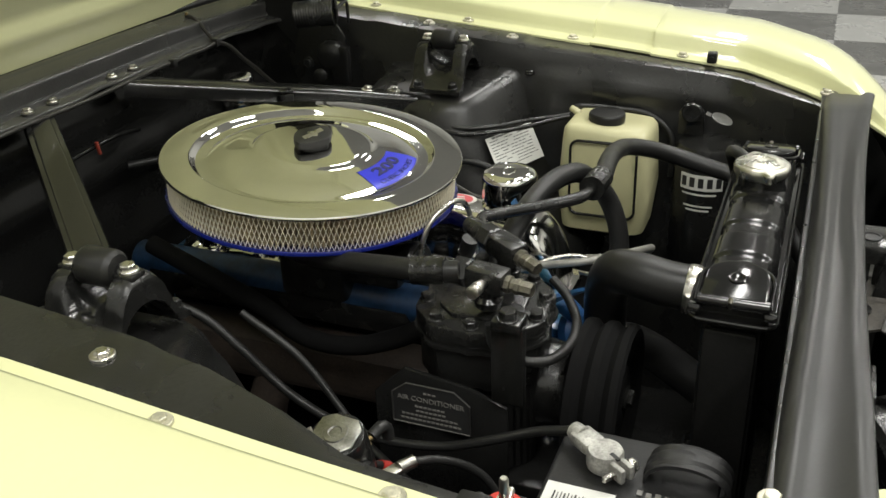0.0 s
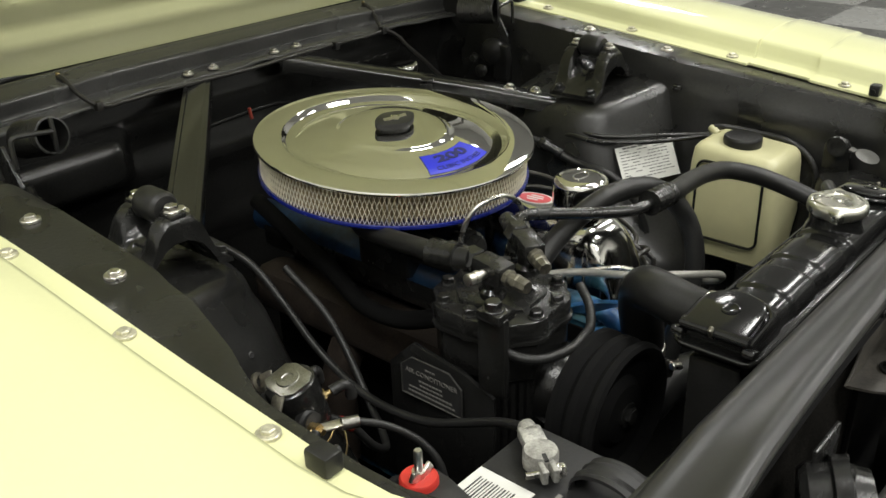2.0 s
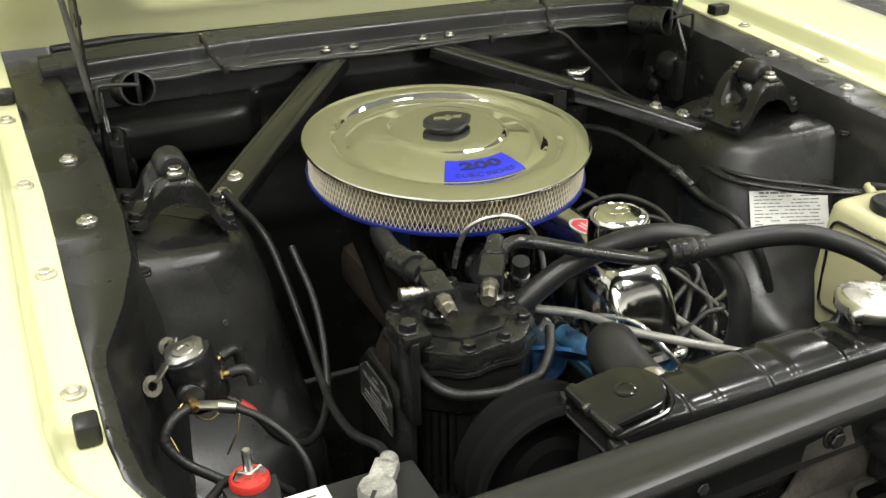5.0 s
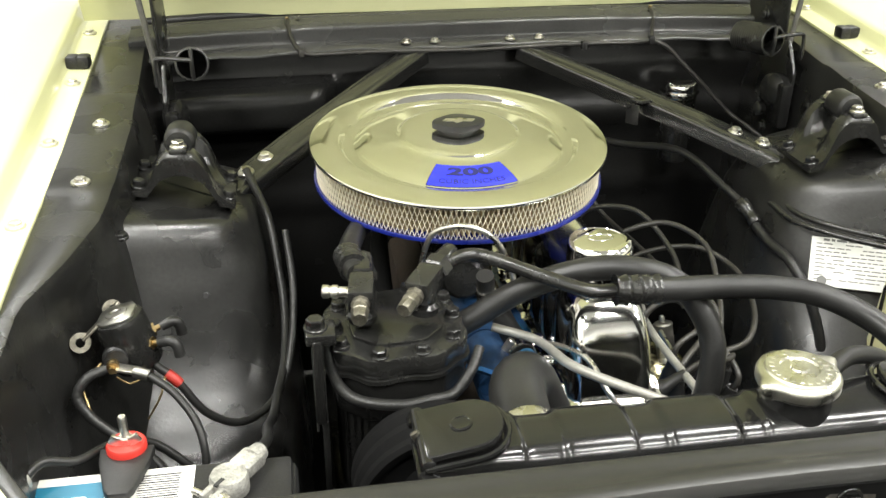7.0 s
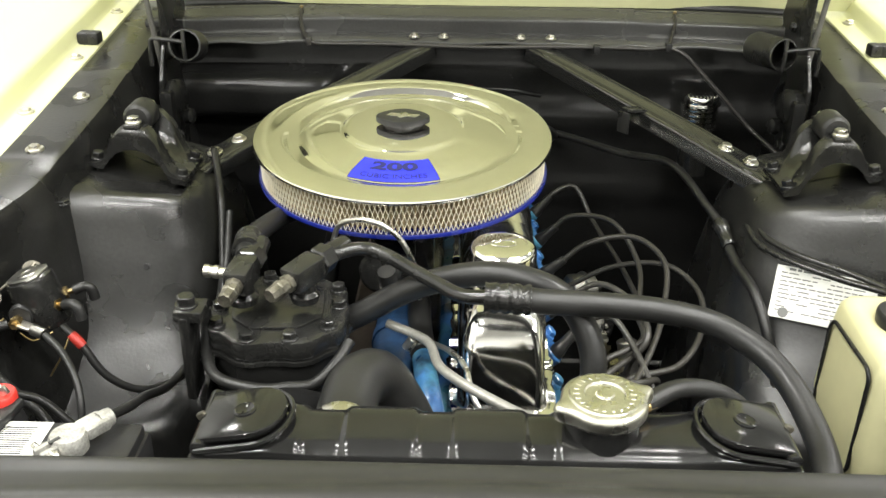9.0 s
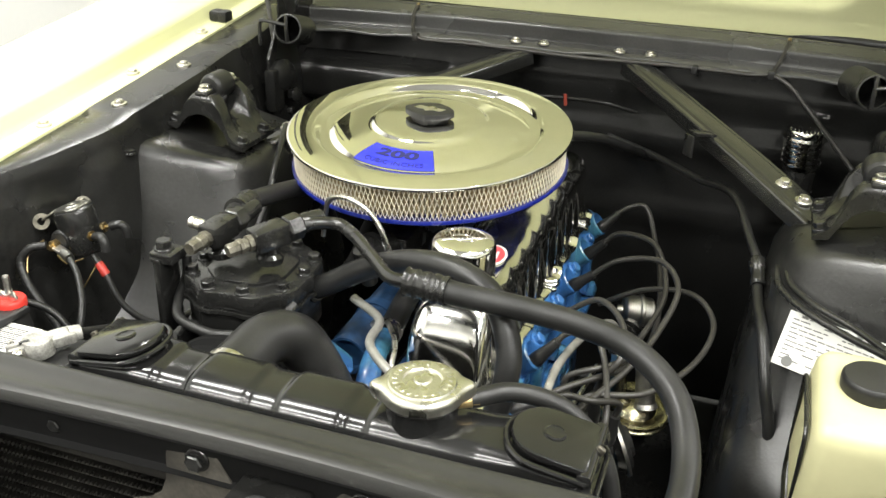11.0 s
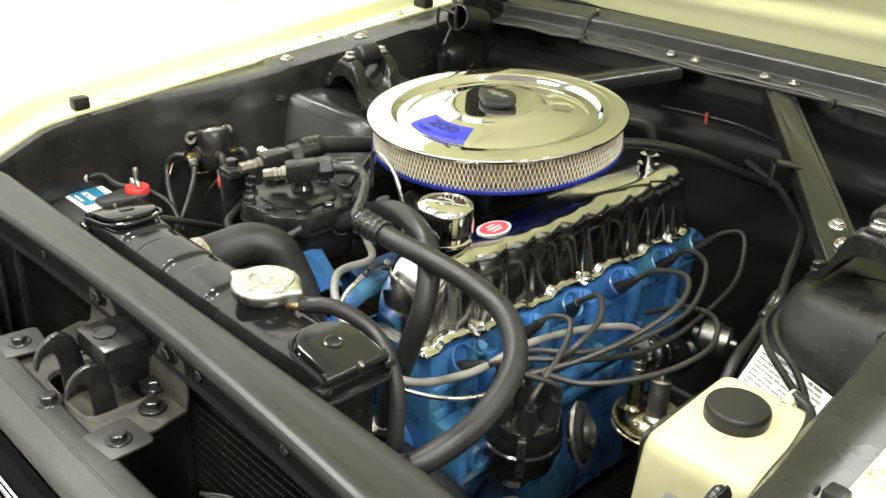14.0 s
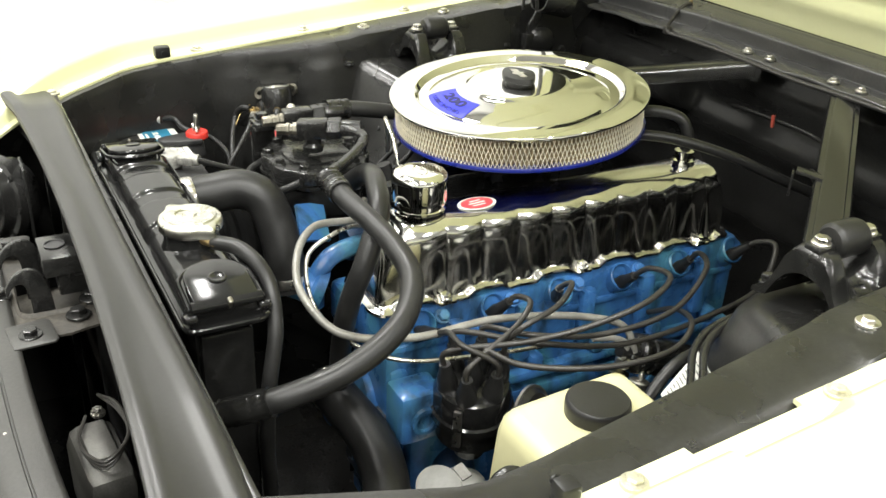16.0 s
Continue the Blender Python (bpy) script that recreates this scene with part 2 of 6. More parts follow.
def tube(pts, r, n=12, step=0.006, ridge=0.0, pitch=0.005, path=None):
    """A round bar or hose along a smooth curve; ridge: depth of its corrugation; r may be a function of 0..1."""
    path = path or smooth_path(pts, min(step, pitch / 3) if ridge else step)
    bm = bmesh.new()
    rings, side, run = [], None, 0.0
    for i, q in enumerate(path):
        t = (path[min(i + 1, len(path) - 1)] - path[max(i - 1, 0)]).normalized()
        if side is None:
            side = t.orthogonal().normalized()
        side = (side - t * side.dot(t)).normalized()
        up = t.cross(side)
        if i:
            run += (q - path[i - 1]).length
        rr = r(i / (len(path) - 1)) if callable(r) else r
        rr += ridge * (0.5 + 0.5 * math.cos(2 * math.pi * run / pitch)) if ridge else 0
        rings.append([bm.verts.new(q + rr * (math.cos(2 * math.pi * k / n) * side + math.sin(2 * math.pi * k / n) * up)) for k in range(n)])
    for a, b in zip(rings, rings[1:]):
        for k in range(n):
            bm.faces.new((a[k], a[(k + 1) % n], b[(k + 1) % n], b[k]))
    bm.faces.new(rings[0][::-1])
    bm.faces.new(rings[-1])
    return bm


def loft(sections, closed=False, cap=False):
    """Skins rows of points; closed: each row is a loop."""
    bm = bmesh.new()
    rows = [[bm.verts.new(p) for p in s] for s in sections]
    for a, b in zip(rows, rows[1:]):
        n = len(a)
        for k in range(n if closed else n - 1):
            bm.faces.new((a[k], a[(k + 1) % n], b[(k + 1) % n], b[k]))
    if cap:
        bm.faces.new(rows[0][::-1])
        bm.faces.new(rows[-1])
    return bm


def flat(bm, m):
    bm.transform(m)
    return bm


def thick(bm, d):
    bmesh.ops.recalc_face_normals(bm, faces=bm.faces)
    bmesh.ops.solidify(bm, geom=bm.faces[:], thickness=d)
    return bm


def slab(outline, h, m, bevel=0.0):
    """A flat outline (x, y) given the height h, laid into the world by m."""
    bm = bmesh.new()
    f = bm.faces.new([bm.verts.new((x, y, 0)) for x, y in outline])
    r = bmesh.ops.extrude_face_region(bm, geom=[f])
    bmesh.ops.translate(bm, verts=[v for v in r["geom"] if isinstance(v, bmesh.types.BMVert)], vec=(0, 0, h))
    bmesh.ops.recalc_face_normals(bm, faces=bm.faces)
    if bevel:
        bmesh.ops.bevel(bm, geom=bm.edges[:], offset=bevel, segments=2, affect="EDGES", profile=0.5)
    bm.transform(m)
    return bm


def disc_outline(rx, ry, n=24):
    return [(rx * math.cos(2 * math.pi * k / n), ry * math.sin(2 * math.pi * k / n)) for k in range(n)]


def rounded(w, d, r, n=5):
    out = []
    for cx, cy, a0 in ((w / 2 - r, d / 2 - r, 0), (-w / 2 + r, d / 2 - r, 90), (-w / 2 + r, -d / 2 + r, 180), (w / 2 - r, -d / 2 + r, 270)):
        out += [(cx + r * math.cos(radians(a0 + 90 * i / n)), cy + r * math.sin(radians(a0 + 90 * i / n))) for i in range(n + 1)]
    return out


def bolt_mesh(c, axis=(0, 0, 1), across=0.011, high=0.006, washer=0.0, turn=0.0, stud=0.0):
    """A hexagon head on a flange or washer, its foot at c."""
    r = across / 2 / math.cos(math.pi / 6)
    w = washer or across * 0.62
    m = Matrix.Translation(c) @ frame_of(axis) @ Matrix.Rotation(turn, 4, "Z")
    a = lathe([(w, -0.0015), (w, 0.001), (w * 0.93, 0.0018), (r * 0.9, 0.002)], (0, 0, 0), n=20)
    b = lathe([(r, 0.0012), (r, high - 0.001), (r * 0.84, high), (0, high)] if not stud else [(r, 0.0012), (r, high - 0.001), (r * 0.84, high), (stud, high), (stud, high + 0.008), (0, high + 0.009)], (0, 0, 0), n=6)
    bm = join(a, b)
    bm.transform(m)
    return bm


def text_mesh(body, size, m, thickness=0.0003, bold=0.0, fit=None):
    cu = bpy.data.curves.new("text", "FONT")
    cu.body, cu.size, cu.extrude, cu.offset = body, size, thickness, bold
    cu.align_x, cu.align_y = "CENTER", "CENTER"
    cu.resolution_u = 3
    ob = bpy.data.objects.new("text", cu)
    scene.collection.objects.link(ob)
    me = bpy.data.meshes.new_from_object(ob.evaluated_get(bpy.context.evaluated_depsgraph_get()))
    bm = bmesh.new()
    bm.from_mesh(me)
    bpy.data.objects.remove(ob)
    bpy.data.meshes.remove(me)
    if fit:
        for v in bm.verts:
            v.co = fit(v.co)
    bm.transform(m)
    return bm


# ---- the room ----
RX, RY, RW, RD = (WEST + EAST) / 2, (NORTH + SOUTH) / 2, EAST - WEST, NORTH - SOUTH
part("floor", box((RX, RY, -0.05), (RW + 0.4, RD + 0.4, 0.1)), CHECKER, smooth=False, label="grey and dark checkered showroom floor tiles", kind="structure")
part("ceiling", box((RX, RY, ROOM_H + 0.1), (RW + 0.4, RD + 0.4, 0.2)), CEIL, smooth=False, label="plain grey showroom ceiling", kind="structure")
for nm, c, s in (("wall_north", (RX, NORTH + 0.1, ROOM_H / 2), (RW + 0.4, 0.2, ROOM_H)), ("wall_south", (RX, SOUTH - 0.1, ROOM_H / 2), (RW + 0.4, 0.2, ROOM_H)),
                 ("wall_east", (EAST + 0.1, RY, ROOM_H / 2), (0.2, RD, ROOM_H)), ("wall_west", (WEST - 0.1, RY, ROOM_H / 2), (0.2, RD, ROOM_H))):
    part(nm, box(c, s), WALLPAINT, smooth=False, label="plain white painted showroom wall", kind="structure")


def ceiling_lamp(x, y):
    t = thing("ceiling_lamp", (x, y, ROOM_H), "long white ceiling lamp with bright diffuser", "lamp", "ceiling lamps")
    part("housing", box((x, y, ROOM_H - 0.03), (LAMP_SIZE[0] + 0.06, LAMP_SIZE[1] + 0.06, 0.06), bevel=0.006), WALLPAINT, t)
    d = bpy.data.lights.new("lamp", "AREA")
    d.shape, d.size, d.size_y = "RECTANGLE", *LAMP_SIZE
    d.energy, d.color = LAMP_WATTS, LAMP_COLOUR
    o = new("diffuser_light", d)
    o.parent, o.matrix_basis = t, Matrix.Translation((0, 0, -0.066))


for x, y in LAMP_SPOTS:
    ceiling_lamp(x, y)

# ---- car body ----
def lip_z(y):
    """Height of the fender's inner lip: it falls towards the nose."""
    return 0.917 + 0.098 * (y - 0.02)


def lip_x(y, s=-1):
    """Inner edge of the yellow lip, from the middle of the car."""
    x = float(np.interp(-y, [-0.8, -0.1, 0.0, 0.1, 0.25, 0.35, 0.42, 0.47, 0.51, 0.56, 0.62, 0.70], [0.575, 0.555, 0.552, 0.551, 0.551, 0.549, 0.548, 0.542, 0.515, 0.480, 0.43, 0.36]))
    if s > 0 and y > -0.48:
        x = 0.5655 if -0.3085 < y < -0.2055 else 0.557
    elif s > 0:
        x += 0.012
    return x


def inner_x(y, s=1):
    """Inner edge of the apron's top flange; it runs out towards the lip on the battery side."""
    if y > 0.1:
        return 0.482 + 0.05 * (y - 0.1)
    if s > 0:
        return 0.482 + 0.026 * max(0, min(1, (-y - 0.08) / 0.32)) - (0.5 * (-0.45 - y) if y < -0.45 else 0)
    return float(np.interp(-y, [0.08, 0.16, 0.24, 0.31, 0.38, 0.48, 0.54, 0.62], [0.480, 0.486, 0.507, 0.533, 0.552, 0.556, 0.50, 0.41]))


body = thing("car_body", (0, 0.3, 0), "pale yellow car front with black engine bay and open hood", "car")
YS = [-0.70 + 0.02 * i for i in range(71)]


def fender(s):
    """A fender crown with its inner lip; the driver side lip is cut back for a short stretch."""
    rows = []
    for y in sorted(YS + [-0.3095, -0.3085 + 1e-4, -0.2055 - 1e-4, -0.2045]):
        z, x0 = lip_z(y), lip_x(y, s)
        nose = max(0.0, (-0.56 - y) / 0.16)
        drop = 0.07 * nose ** 2.2
        out = 0.30 - 0.10 * nose ** 1.5
        rows.append([(s * (x0 + u * out / 0.30), y, z + h - drop * k) for u, h, k in
                     ((0, -0.008, .4), (0, -0.0045, .4), (0.0012, -0.0035, .4), (0.012, -0.0032, .4), (0.0275, -0.0024, .5), (0.0305, 0.0, .5), (0.0335, 0.007, .6), (0.0375, 0.019, .8), (0.0400, 0.0232, .9), (0.046, 0.0265, 1), (0.10, 0.033, 1), (0.15, 0.035, 1), (0.20, 0.031, 1), (0.245, 0.014, 1.2),
                      (0.28, -0.02, 1.3), (0.297, -0.07, 1.4), (0.30, -0.12, 1.4), (0.305, -0.2, 1.4), (0.33, -0.28, 1.4), (0.30, -0.45, 1.4))])
    return thick(loft(rows), 0.0016)


def apron(s):
    """The inner wall under the lip: a folded flange, then a sheet that leans in towards its foot; a long swage on the washer tank side."""
    rows = []
    drops = [0.009, 0.018, 0.030] + [0.030 + 0.008 * i for i in range(1, 15)] + [0.17, 0.22, 0.30, 0.42, 0.62]
    for y in YS[4:65]:
        z, xo = lip_z(y) - 0.007, min(lip_x(y, s), lip_x(y)) + 0.024
        xi = min(inner_x(y, s), xo - 0.041)
        k = 0.004 * math.sin(y * 47) * math.exp(-((y + 0.2) / 0.12) ** 2)
        step = 0.0035 if -0.105 < y < 0.17 else 0.0
        row = [(s * xo, y, z - 0.006), (s * (xo - 0.021), y, z - 0.003), (s * (xo - 0.024), y, z - 0.001 + step), (s * (xi + 0.012), y, z + step), (s * (xi + 0.003), y, z - 0.002 + step)]
        for d in drops:
            x = xi - float(np.interp(d, [0.009, 0.03, 0.07, 0.13, 0.22, 0.42, 0.62], [0, 0.004, 0.012, 0.020, 0.030, 0.050, 0.060])) + (k if 0.03 < d < 0.2 else 0.0)
            if s > 0:
                u = abs(lip_z(y) - d - 0.007 - 0.836 - 0.05 * (y + 0.3)) / 0.017
                e = min(1.0, max(0.0, (-0.175 - y) / 0.02)) * min(1.0, max(0.0, (y + 0.50) / 0.02))
                x -= 0.0055 * e * (1 / (1 + math.exp((u - 1) / 0.12)))
            row.append((s * x, y, z - d + (step * .5 if d < 0.01 else 0.0)))
        rows.append(row)
    return thick(loft(rows), 0.0018)


for s in (-1, 1):
    part("fender", fender(s), YELLOW, body, "pale yellow painted steel fender")
    part("apron", apron(s), APRON, body, "black undercoated inner apron panel")


def squarish(w, d, n=56, p=5.0):
    """A soft square outline whose sides bow out a little."""
    out = []
    for k in range(n):
        c, s = math.cos(2 * math.pi * k / n), math.sin(2 * math.pi * k / n)
        q = (abs(c) ** p + abs(s) ** p) ** (-1 / p)
        out.append((w / 2 * c * q, d / 2 * s * q))
    return out


def tower(s):
    """A pressed steel spring tower that widens towards its foot."""
    rows = []
    for z, x0, x1, y0, y1, r in ((0.42, 0.292, 0.52, -0.262, 0.25, 0.05), (0.60, 0.302, 0.52, -0.252, 0.21, 0.05), (0.625, 0.304, 0.52, -0.230, 0.20, 0.05), (0.645, 0.306, 0.52, -0.203, 0.193, 0.05), (0.665, 0.308, 0.52, -0.178, 0.187, 0.047), (0.70, 0.312, 0.52, -0.150, 0.175, 0.045), (0.74, 0.318, 0.52, -0.128, 0.163, 0.042), (0.78, 0.325, 0.52, -0.110, 0.15, 0.04),
                                 (0.818, 0.332, 0.52, -0.094, 0.14, 0.036), (0.834, 0.337, 0.52, -0.088, 0.134, 0.033), (0.845, 0.346, 0.515, -0.079, 0.124, 0.028), (0.849, 0.358, 0.51, -0.068, 0.112, 0.022), (0.850, 0.39, 0.47, -0.04, 0.04, 0.02)):
        rows.append([(s * ((x0 + x1) / 2 + u), (y0 + y1) / 2 + v - (0.43 * ((x0 + x1) / 2 + u - 0.42) if v < 0 else 0), z + (0.22 * ((x0 + x1) / 2 + u - 0.42) if z > 0.8 else 0)) for u, v in squarish(x1 - x0, y1 - y0)])
    return loft(rows, closed=True, cap=True)


for s in (-1, 1):
    part("spring_tower", tower(s), APRON, body, "black pressed steel spring tower")


part("plug", lathe([(0.0, -0.004), (0.0035, -0.004), (0.004, 0.001), (0.003, 0.002), (0, 0.0015)], (-0.3985, -0.1065, 0.767), (0, -1, 0.3), 14), INK, body, "small dark hole plug in the tower")


def cowl_bow(x):
    return 0.385 - 0.21 * max(0, abs(x) - 0.12) ** 2 - (0.5 * max(0, abs(x) - 0.36) ** 2)


def cowl():
    """A flat bolted lip, a pressed face with a long recess between the clips, a shelf and a rolled bead."""
    rows = []
    xs = [-0.52 + 0.013 * i for i in range(81)]
    for x in xs:
        y = cowl_bow(x)
        r = min(1, max(0, (0.272 - abs(x)) / 0.018))
        w = 0.0012 * math.sin(x * 60) + 0.001 * math.sin(x * 23)
        rows.append([(x, y - 0.012, 0.9195 + w), (x, y - 0.0125, 0.9225 + w), (x, y - 0.011, 0.9242 + w), (x, y + 0.014, 0.9276), (x, y + 0.0178 + 0.002 * r, 0.9284), (x, y + 0.0190 + 0.004 * r, 0.9300), (x, y + 0.0182 + 0.004 * r, 0.9370), (x, y + 0.0172 + 0.004 * r, 0.9460),
                     (x, y + 0.0168 + 0.004 * r, 0.9500), (x, y + 0.0175 + 0.004 * r, 0.9518), (x, y + 0.0200 + 0.003 * r, 0.9532), (x, y + 0.030, 0.9554), (x, y + 0.053, 0.9600), (x, y + 0.0565, 0.9608), (x, y + 0.060, 0.9622), (x, y + 0.0645, 0.9632), (x, y + 0.069, 0.9622), (x, y + 0.073, 0.957), (x, y + 0.09, 0.950), (x, y + 0.16, 0.945), (x, y + 0.30, 0.945)])
    return thick(loft(rows), 0.0018)


part("cowl", cowl(), COWLPAINT, body, "satin black pressed cowl panel with a folded lip", smooth=55)
part("cowl_seal", tube([(x, cowl_bow(x) + 0.084, 0.963) for x in [-0.5 + 0.05 * i for i in range(21)]], 0.007, 10), RUBBER, body, "black rubber seal strip under the hood edge")


def firewall():
    rows = []
    for i in range(113):
        x = -0.56 + 0.010 * i
        row = []
        for j in range(125):
            z = 0.30 + 0.005 * j
            y = 0.418 - 0.012 * math.exp(-((z - 0.87) / 0.03) ** 2) - 0.018 * math.exp(-((z - 0.79) / 0.03) ** 2) + 0.05 * max(0, 0.7 - z)
            y -= 0.012 * math.exp(-((z - 0.66) / 0.03) ** 2)
            side = 1 / (1 + math.exp((x + 0.228) / 0.006))
            y -= side * 0.056 * math.sqrt(max(0.0, 1 - ((z - 0.832) / 0.040) ** 2))
            row.append((x, y - 0.16 * max(0, abs(x) - 0.42), z))
        rows.append(row)
    return loft(rows)


part("firewall", thick(firewall(), 0.002), FIREWALL, body, "black painted pressed steel firewall")
part("floor_pan", box((0, -0.15, 0.29), (1.1, 1.3, 0.01)), FIREWALL, body, "dark underside of the engine bay")

# the upper bar across the nose, over the radiator
rows, under = [], []
for i in range(49):
    x = -0.475 + 0.95 * i / 48
    e = max(0, abs(x) - 0.36) / 0.10
    zc = 0.886 - 0.045 * x * x - 0.012 * e
    y1, y0 = -0.588 - 0.004 * math.cos(x * 5), -0.640 - 0.068 * x * x
    f = 0.0045 + 0.0012 * math.sin(x * 11 + 1)
    g = 0.0010 * math.sin(x * 13 + 0.6) + 0.0004 * math.sin(x * 29 + 2)
    rows.append([(x, y1 + 0.004, zc - 0.035), (x, y1, zc - 0.012), (x, y1 - 0.003, zc - 0.005), (x, y1 - 0.008, zc - 0.001), (x, y1 - 0.012, zc), (x, y1 - 0.016, zc - 0.0003), (x, y1 - 0.020, zc - 0.0010), (x, y1 - 0.024, zc - 0.0010), (x, y0 + 0.020, zc + 0.0004 + 0.5 * g), (x, y0 + 0.015, zc + 0.6 * f + g),
                 (x, y0 + 0.010, zc + f), (x, y0 + 0.005, zc + f - 0.0004), (x, y0 + 0.0015, zc + f - 0.0018), (x, y0, zc + f - 0.0045), (x, y0 + 0.001, zc - 0.008)])
    under.append([(x, y0 + 0.0015, zc - 0.0085), (x, y0 + 0.016, zc - 0.011), (x, y0 + 0.019, zc - 0.048), (x, y0 + 0.014, zc - 0.052)])
part("upper_crossbar", thick(loft(rows), 0.0018), BARPAINT, body, "satin black upper radiator crossbar with a rolled bead")
# the flange is its own part, in a darker, duller black than the bar
part("crossbar_flange", thick(loft(under), 0.0018), MATT, body, "dull black flange under the crossbar")
for x in (-0.18, 0.119, 0.245, -0.30):
    part("flange_bolt", bolt_mesh((x, -0.6215 - 0.068 * x * x, 0.850), (0, -1, 0), 0.010, 0.005, 0.008), CAST, body, smooth=30)
part("radiator_bulkhead", box((0, -0.586, 0.575), (1.08, 0.006, 0.57), bevel=0.001), APRON, body, "black radiator bulkhead panel")
# side pieces that close the nose beside the radiator
for s in (-1, 1):
    part("radiator_side_panel", box((s * 0.39, -0.60, 0.58), (0.32, 0.012, 0.56), bevel=0.003), APRON, body, "black radiator side panel")


def row_bolts(spots, axis=(0, 0, 1), mat=STEEL, across=0.011, washer=0.0, label="zinc plated hexagon bolt", parent=body):
    for i, c in enumerate(spots):
        part("bolt", bolt_mesh(c, axis, across, 0.0055, washer, turn=i * 0.37), mat, parent, label, smooth=30)


row_bolts([(x, y, lip_z(y) - 0.0022) for x, y in ((-0.574, 0.208), (-0.569, 0.019), (-0.5655, -0.172), (-0.563, -0.354), (0.574, 0.200), (0.571, 0.018), (0.5695, -0.174), (0.5685, -0.361))] + [(-0.462, -0.588, 0.861), (0.473, -0.590, 0.861), (-0.583, 0.4125, 0.9535), (0.583, 0.4125, 0.9535)], washer=0.010, mat=BOLTPAINT, label="bolt overpainted in dull yellow")
row_bolts([(s * 0.518, y, lip_z(y) - 0.003) for s in (-1, 1) for y in (0.071, -0.082)], washer=0.0105)
row_bolts([(x, 0.384, 0.9285) for x in (-0.104, -0.058, 0.063, 0.111)], washer=0.0085, across=0.010)
row_bolts([(s * (inner_x(y, s) - 0.006), y, z) for s in (-1, 1) for y, z in ((-0.125, 0.855), (-0.135, 0.80), (-0.14, 0.745), (0.18, 0.86))], axis=(0, 0, 1), mat=SATIN, across=0.014, label="black painted bolt")
for s in (-1, 1):
    y = -0.41
    part("bump_stop", join(box((s * 0.559, y, lip_z(y) + 0.0055), (0.018 if s < 0 else 0.016, 0.024 if s < 0 else 0.016, 0.018), bevel=0.003), lathe([(0.004, 0), (0.004, 0.002), (0, 0.002)], (s * 0.547, y, lip_z(y) + 0.0055), (-s, 0, 0), 10)), RUBBER, body, "black rubber hood bump stop")
    y = 0.27
    part("bump_stop", join(box((s * 0.568, y, lip_z(y) + 0.0055), (0.017, 0.024, 0.018), bevel=0.004), box((s * 0.583, y, lip_z(y) + 0.0055), (0.017, 0.024, 0.018), bevel=0.004), box((s * 0.575, y, lip_z(y) + 0.0025), (0.020, 0.021, 0.012), bevel=0.002), lathe([(0.003, 0), (0.003, 0.001), (0, 0.001)], (s * 0.568, y - 0.012, lip_z(y) + 0.0055), (0, -1, 0), 10), lathe([(0.003, 0), (0.003, 0.001), (0, 0.001)], (s * 0.583, y - 0.012, lip_z(y) + 0.0055), (0, -1, 0), 10)), RUBBER, body, "black rubber hood bump stop")

# ---- hood, propped open ----
hood = thing("hood", (0, 0.455, 0.975), "open pale yellow hood with a pressed inner panel", "car hood")
HT = radians(54)


def hood_panel(lift, inner):
    rows = []
    nx, nu = (150, 130) if inner else (60, 50)
    for i in range(nx + 1):
        x = -0.597 + 1.194 * i / nx
        row = []
        for j in range(nu + 1):
            u = 1.12 * j / nu
            d = 0.0
            if inner:
                qx, qu = abs(x) - 0.335, abs(u - 0.5625) - 0.4575
                out = math.hypot(max(0, qx), max(0, qu)) + min(0, max(qx, qu))
                e = min(1, max(0, (0.060 - out) / 0.022))
                d = 0.014 * e * e * (3 - 2 * e)
                h = math.hypot(max(0, abs(abs(x) - 0.30) - 0.03), u - 0.15) / 0.035
                d += 0.008 * min(1, max(0, (1.1 - h) / 0.2))
            edge = 0.030 * max(0, 1 - u / 0.035) ** 2
            row.append((x, 0.455 - u * math.cos(HT) + (d + lift) * math.sin(HT), 0.972 + u * math.sin(HT) + (d + lift) * math.cos(HT) - edge * 0.3))
        rows.append(row)
    return loft(rows)


part("inner_panel", hood_panel(0.0, True), YELLOW, hood, "pale yellow pressed inner hood panel")
part("outer_skin", thick(hood_panel(0.034, False), 0.0015), YELLOW, hood, "pale yellow outer hood skin")

# ---- braces, shock mounts, hinges ----
def brace(s):
    a, b = Vector((s * 0.3765, 0.0395, 0.838)), Vector((s * 0.088, 0.385, 0.917))
    t = thing("strut_brace", a, "satin black steel brace between tower and cowl", "brace", "braces across the engine bay")
    d = (b - a).normalized()
    side = d.cross(Vector((0, 0, 1))).normalized()
    up = side.cross(d).normalized()
    rows = []
    for i in range(25):
        k = i / 24
        q = a.lerp(b, k)
        w = 0.024 - 0.003 * k
        lift = 0.0 if k > 0.32 else -0.004 * (1 - k / 0.32)
        rows.append([q + side * u * w + up * (h + lift) for u, h in ((-1.0, -0.020), (-1.0, -0.003), (-0.97, -0.0005), (-0.90, 0.001), (-0.66, 0.0012), (-0.58, 0.0030), (-0.50, 0.0034), (0.50, 0.0034), (0.58, 0.0030), (0.66, 0.0012), (0.90, 0.001), (0.97, -0.0005), (1, -0.003), (1.0, -0.020))])
    part("channel", thick(loft(rows), 0.002), BRACEPAINT, t)
    for c in ((s * 0.351, 0.067, 0.8475), (s * 0.3265, 0.102, 0.853)):
        part("bolt", bolt_mesh(c, up, 0.012, 0.007, 0.0105, turn=0.3), STEEL, t, "zinc plated hexagon bolt", smooth=30)
    return t


for s in (-1, 1):
    brace(s)


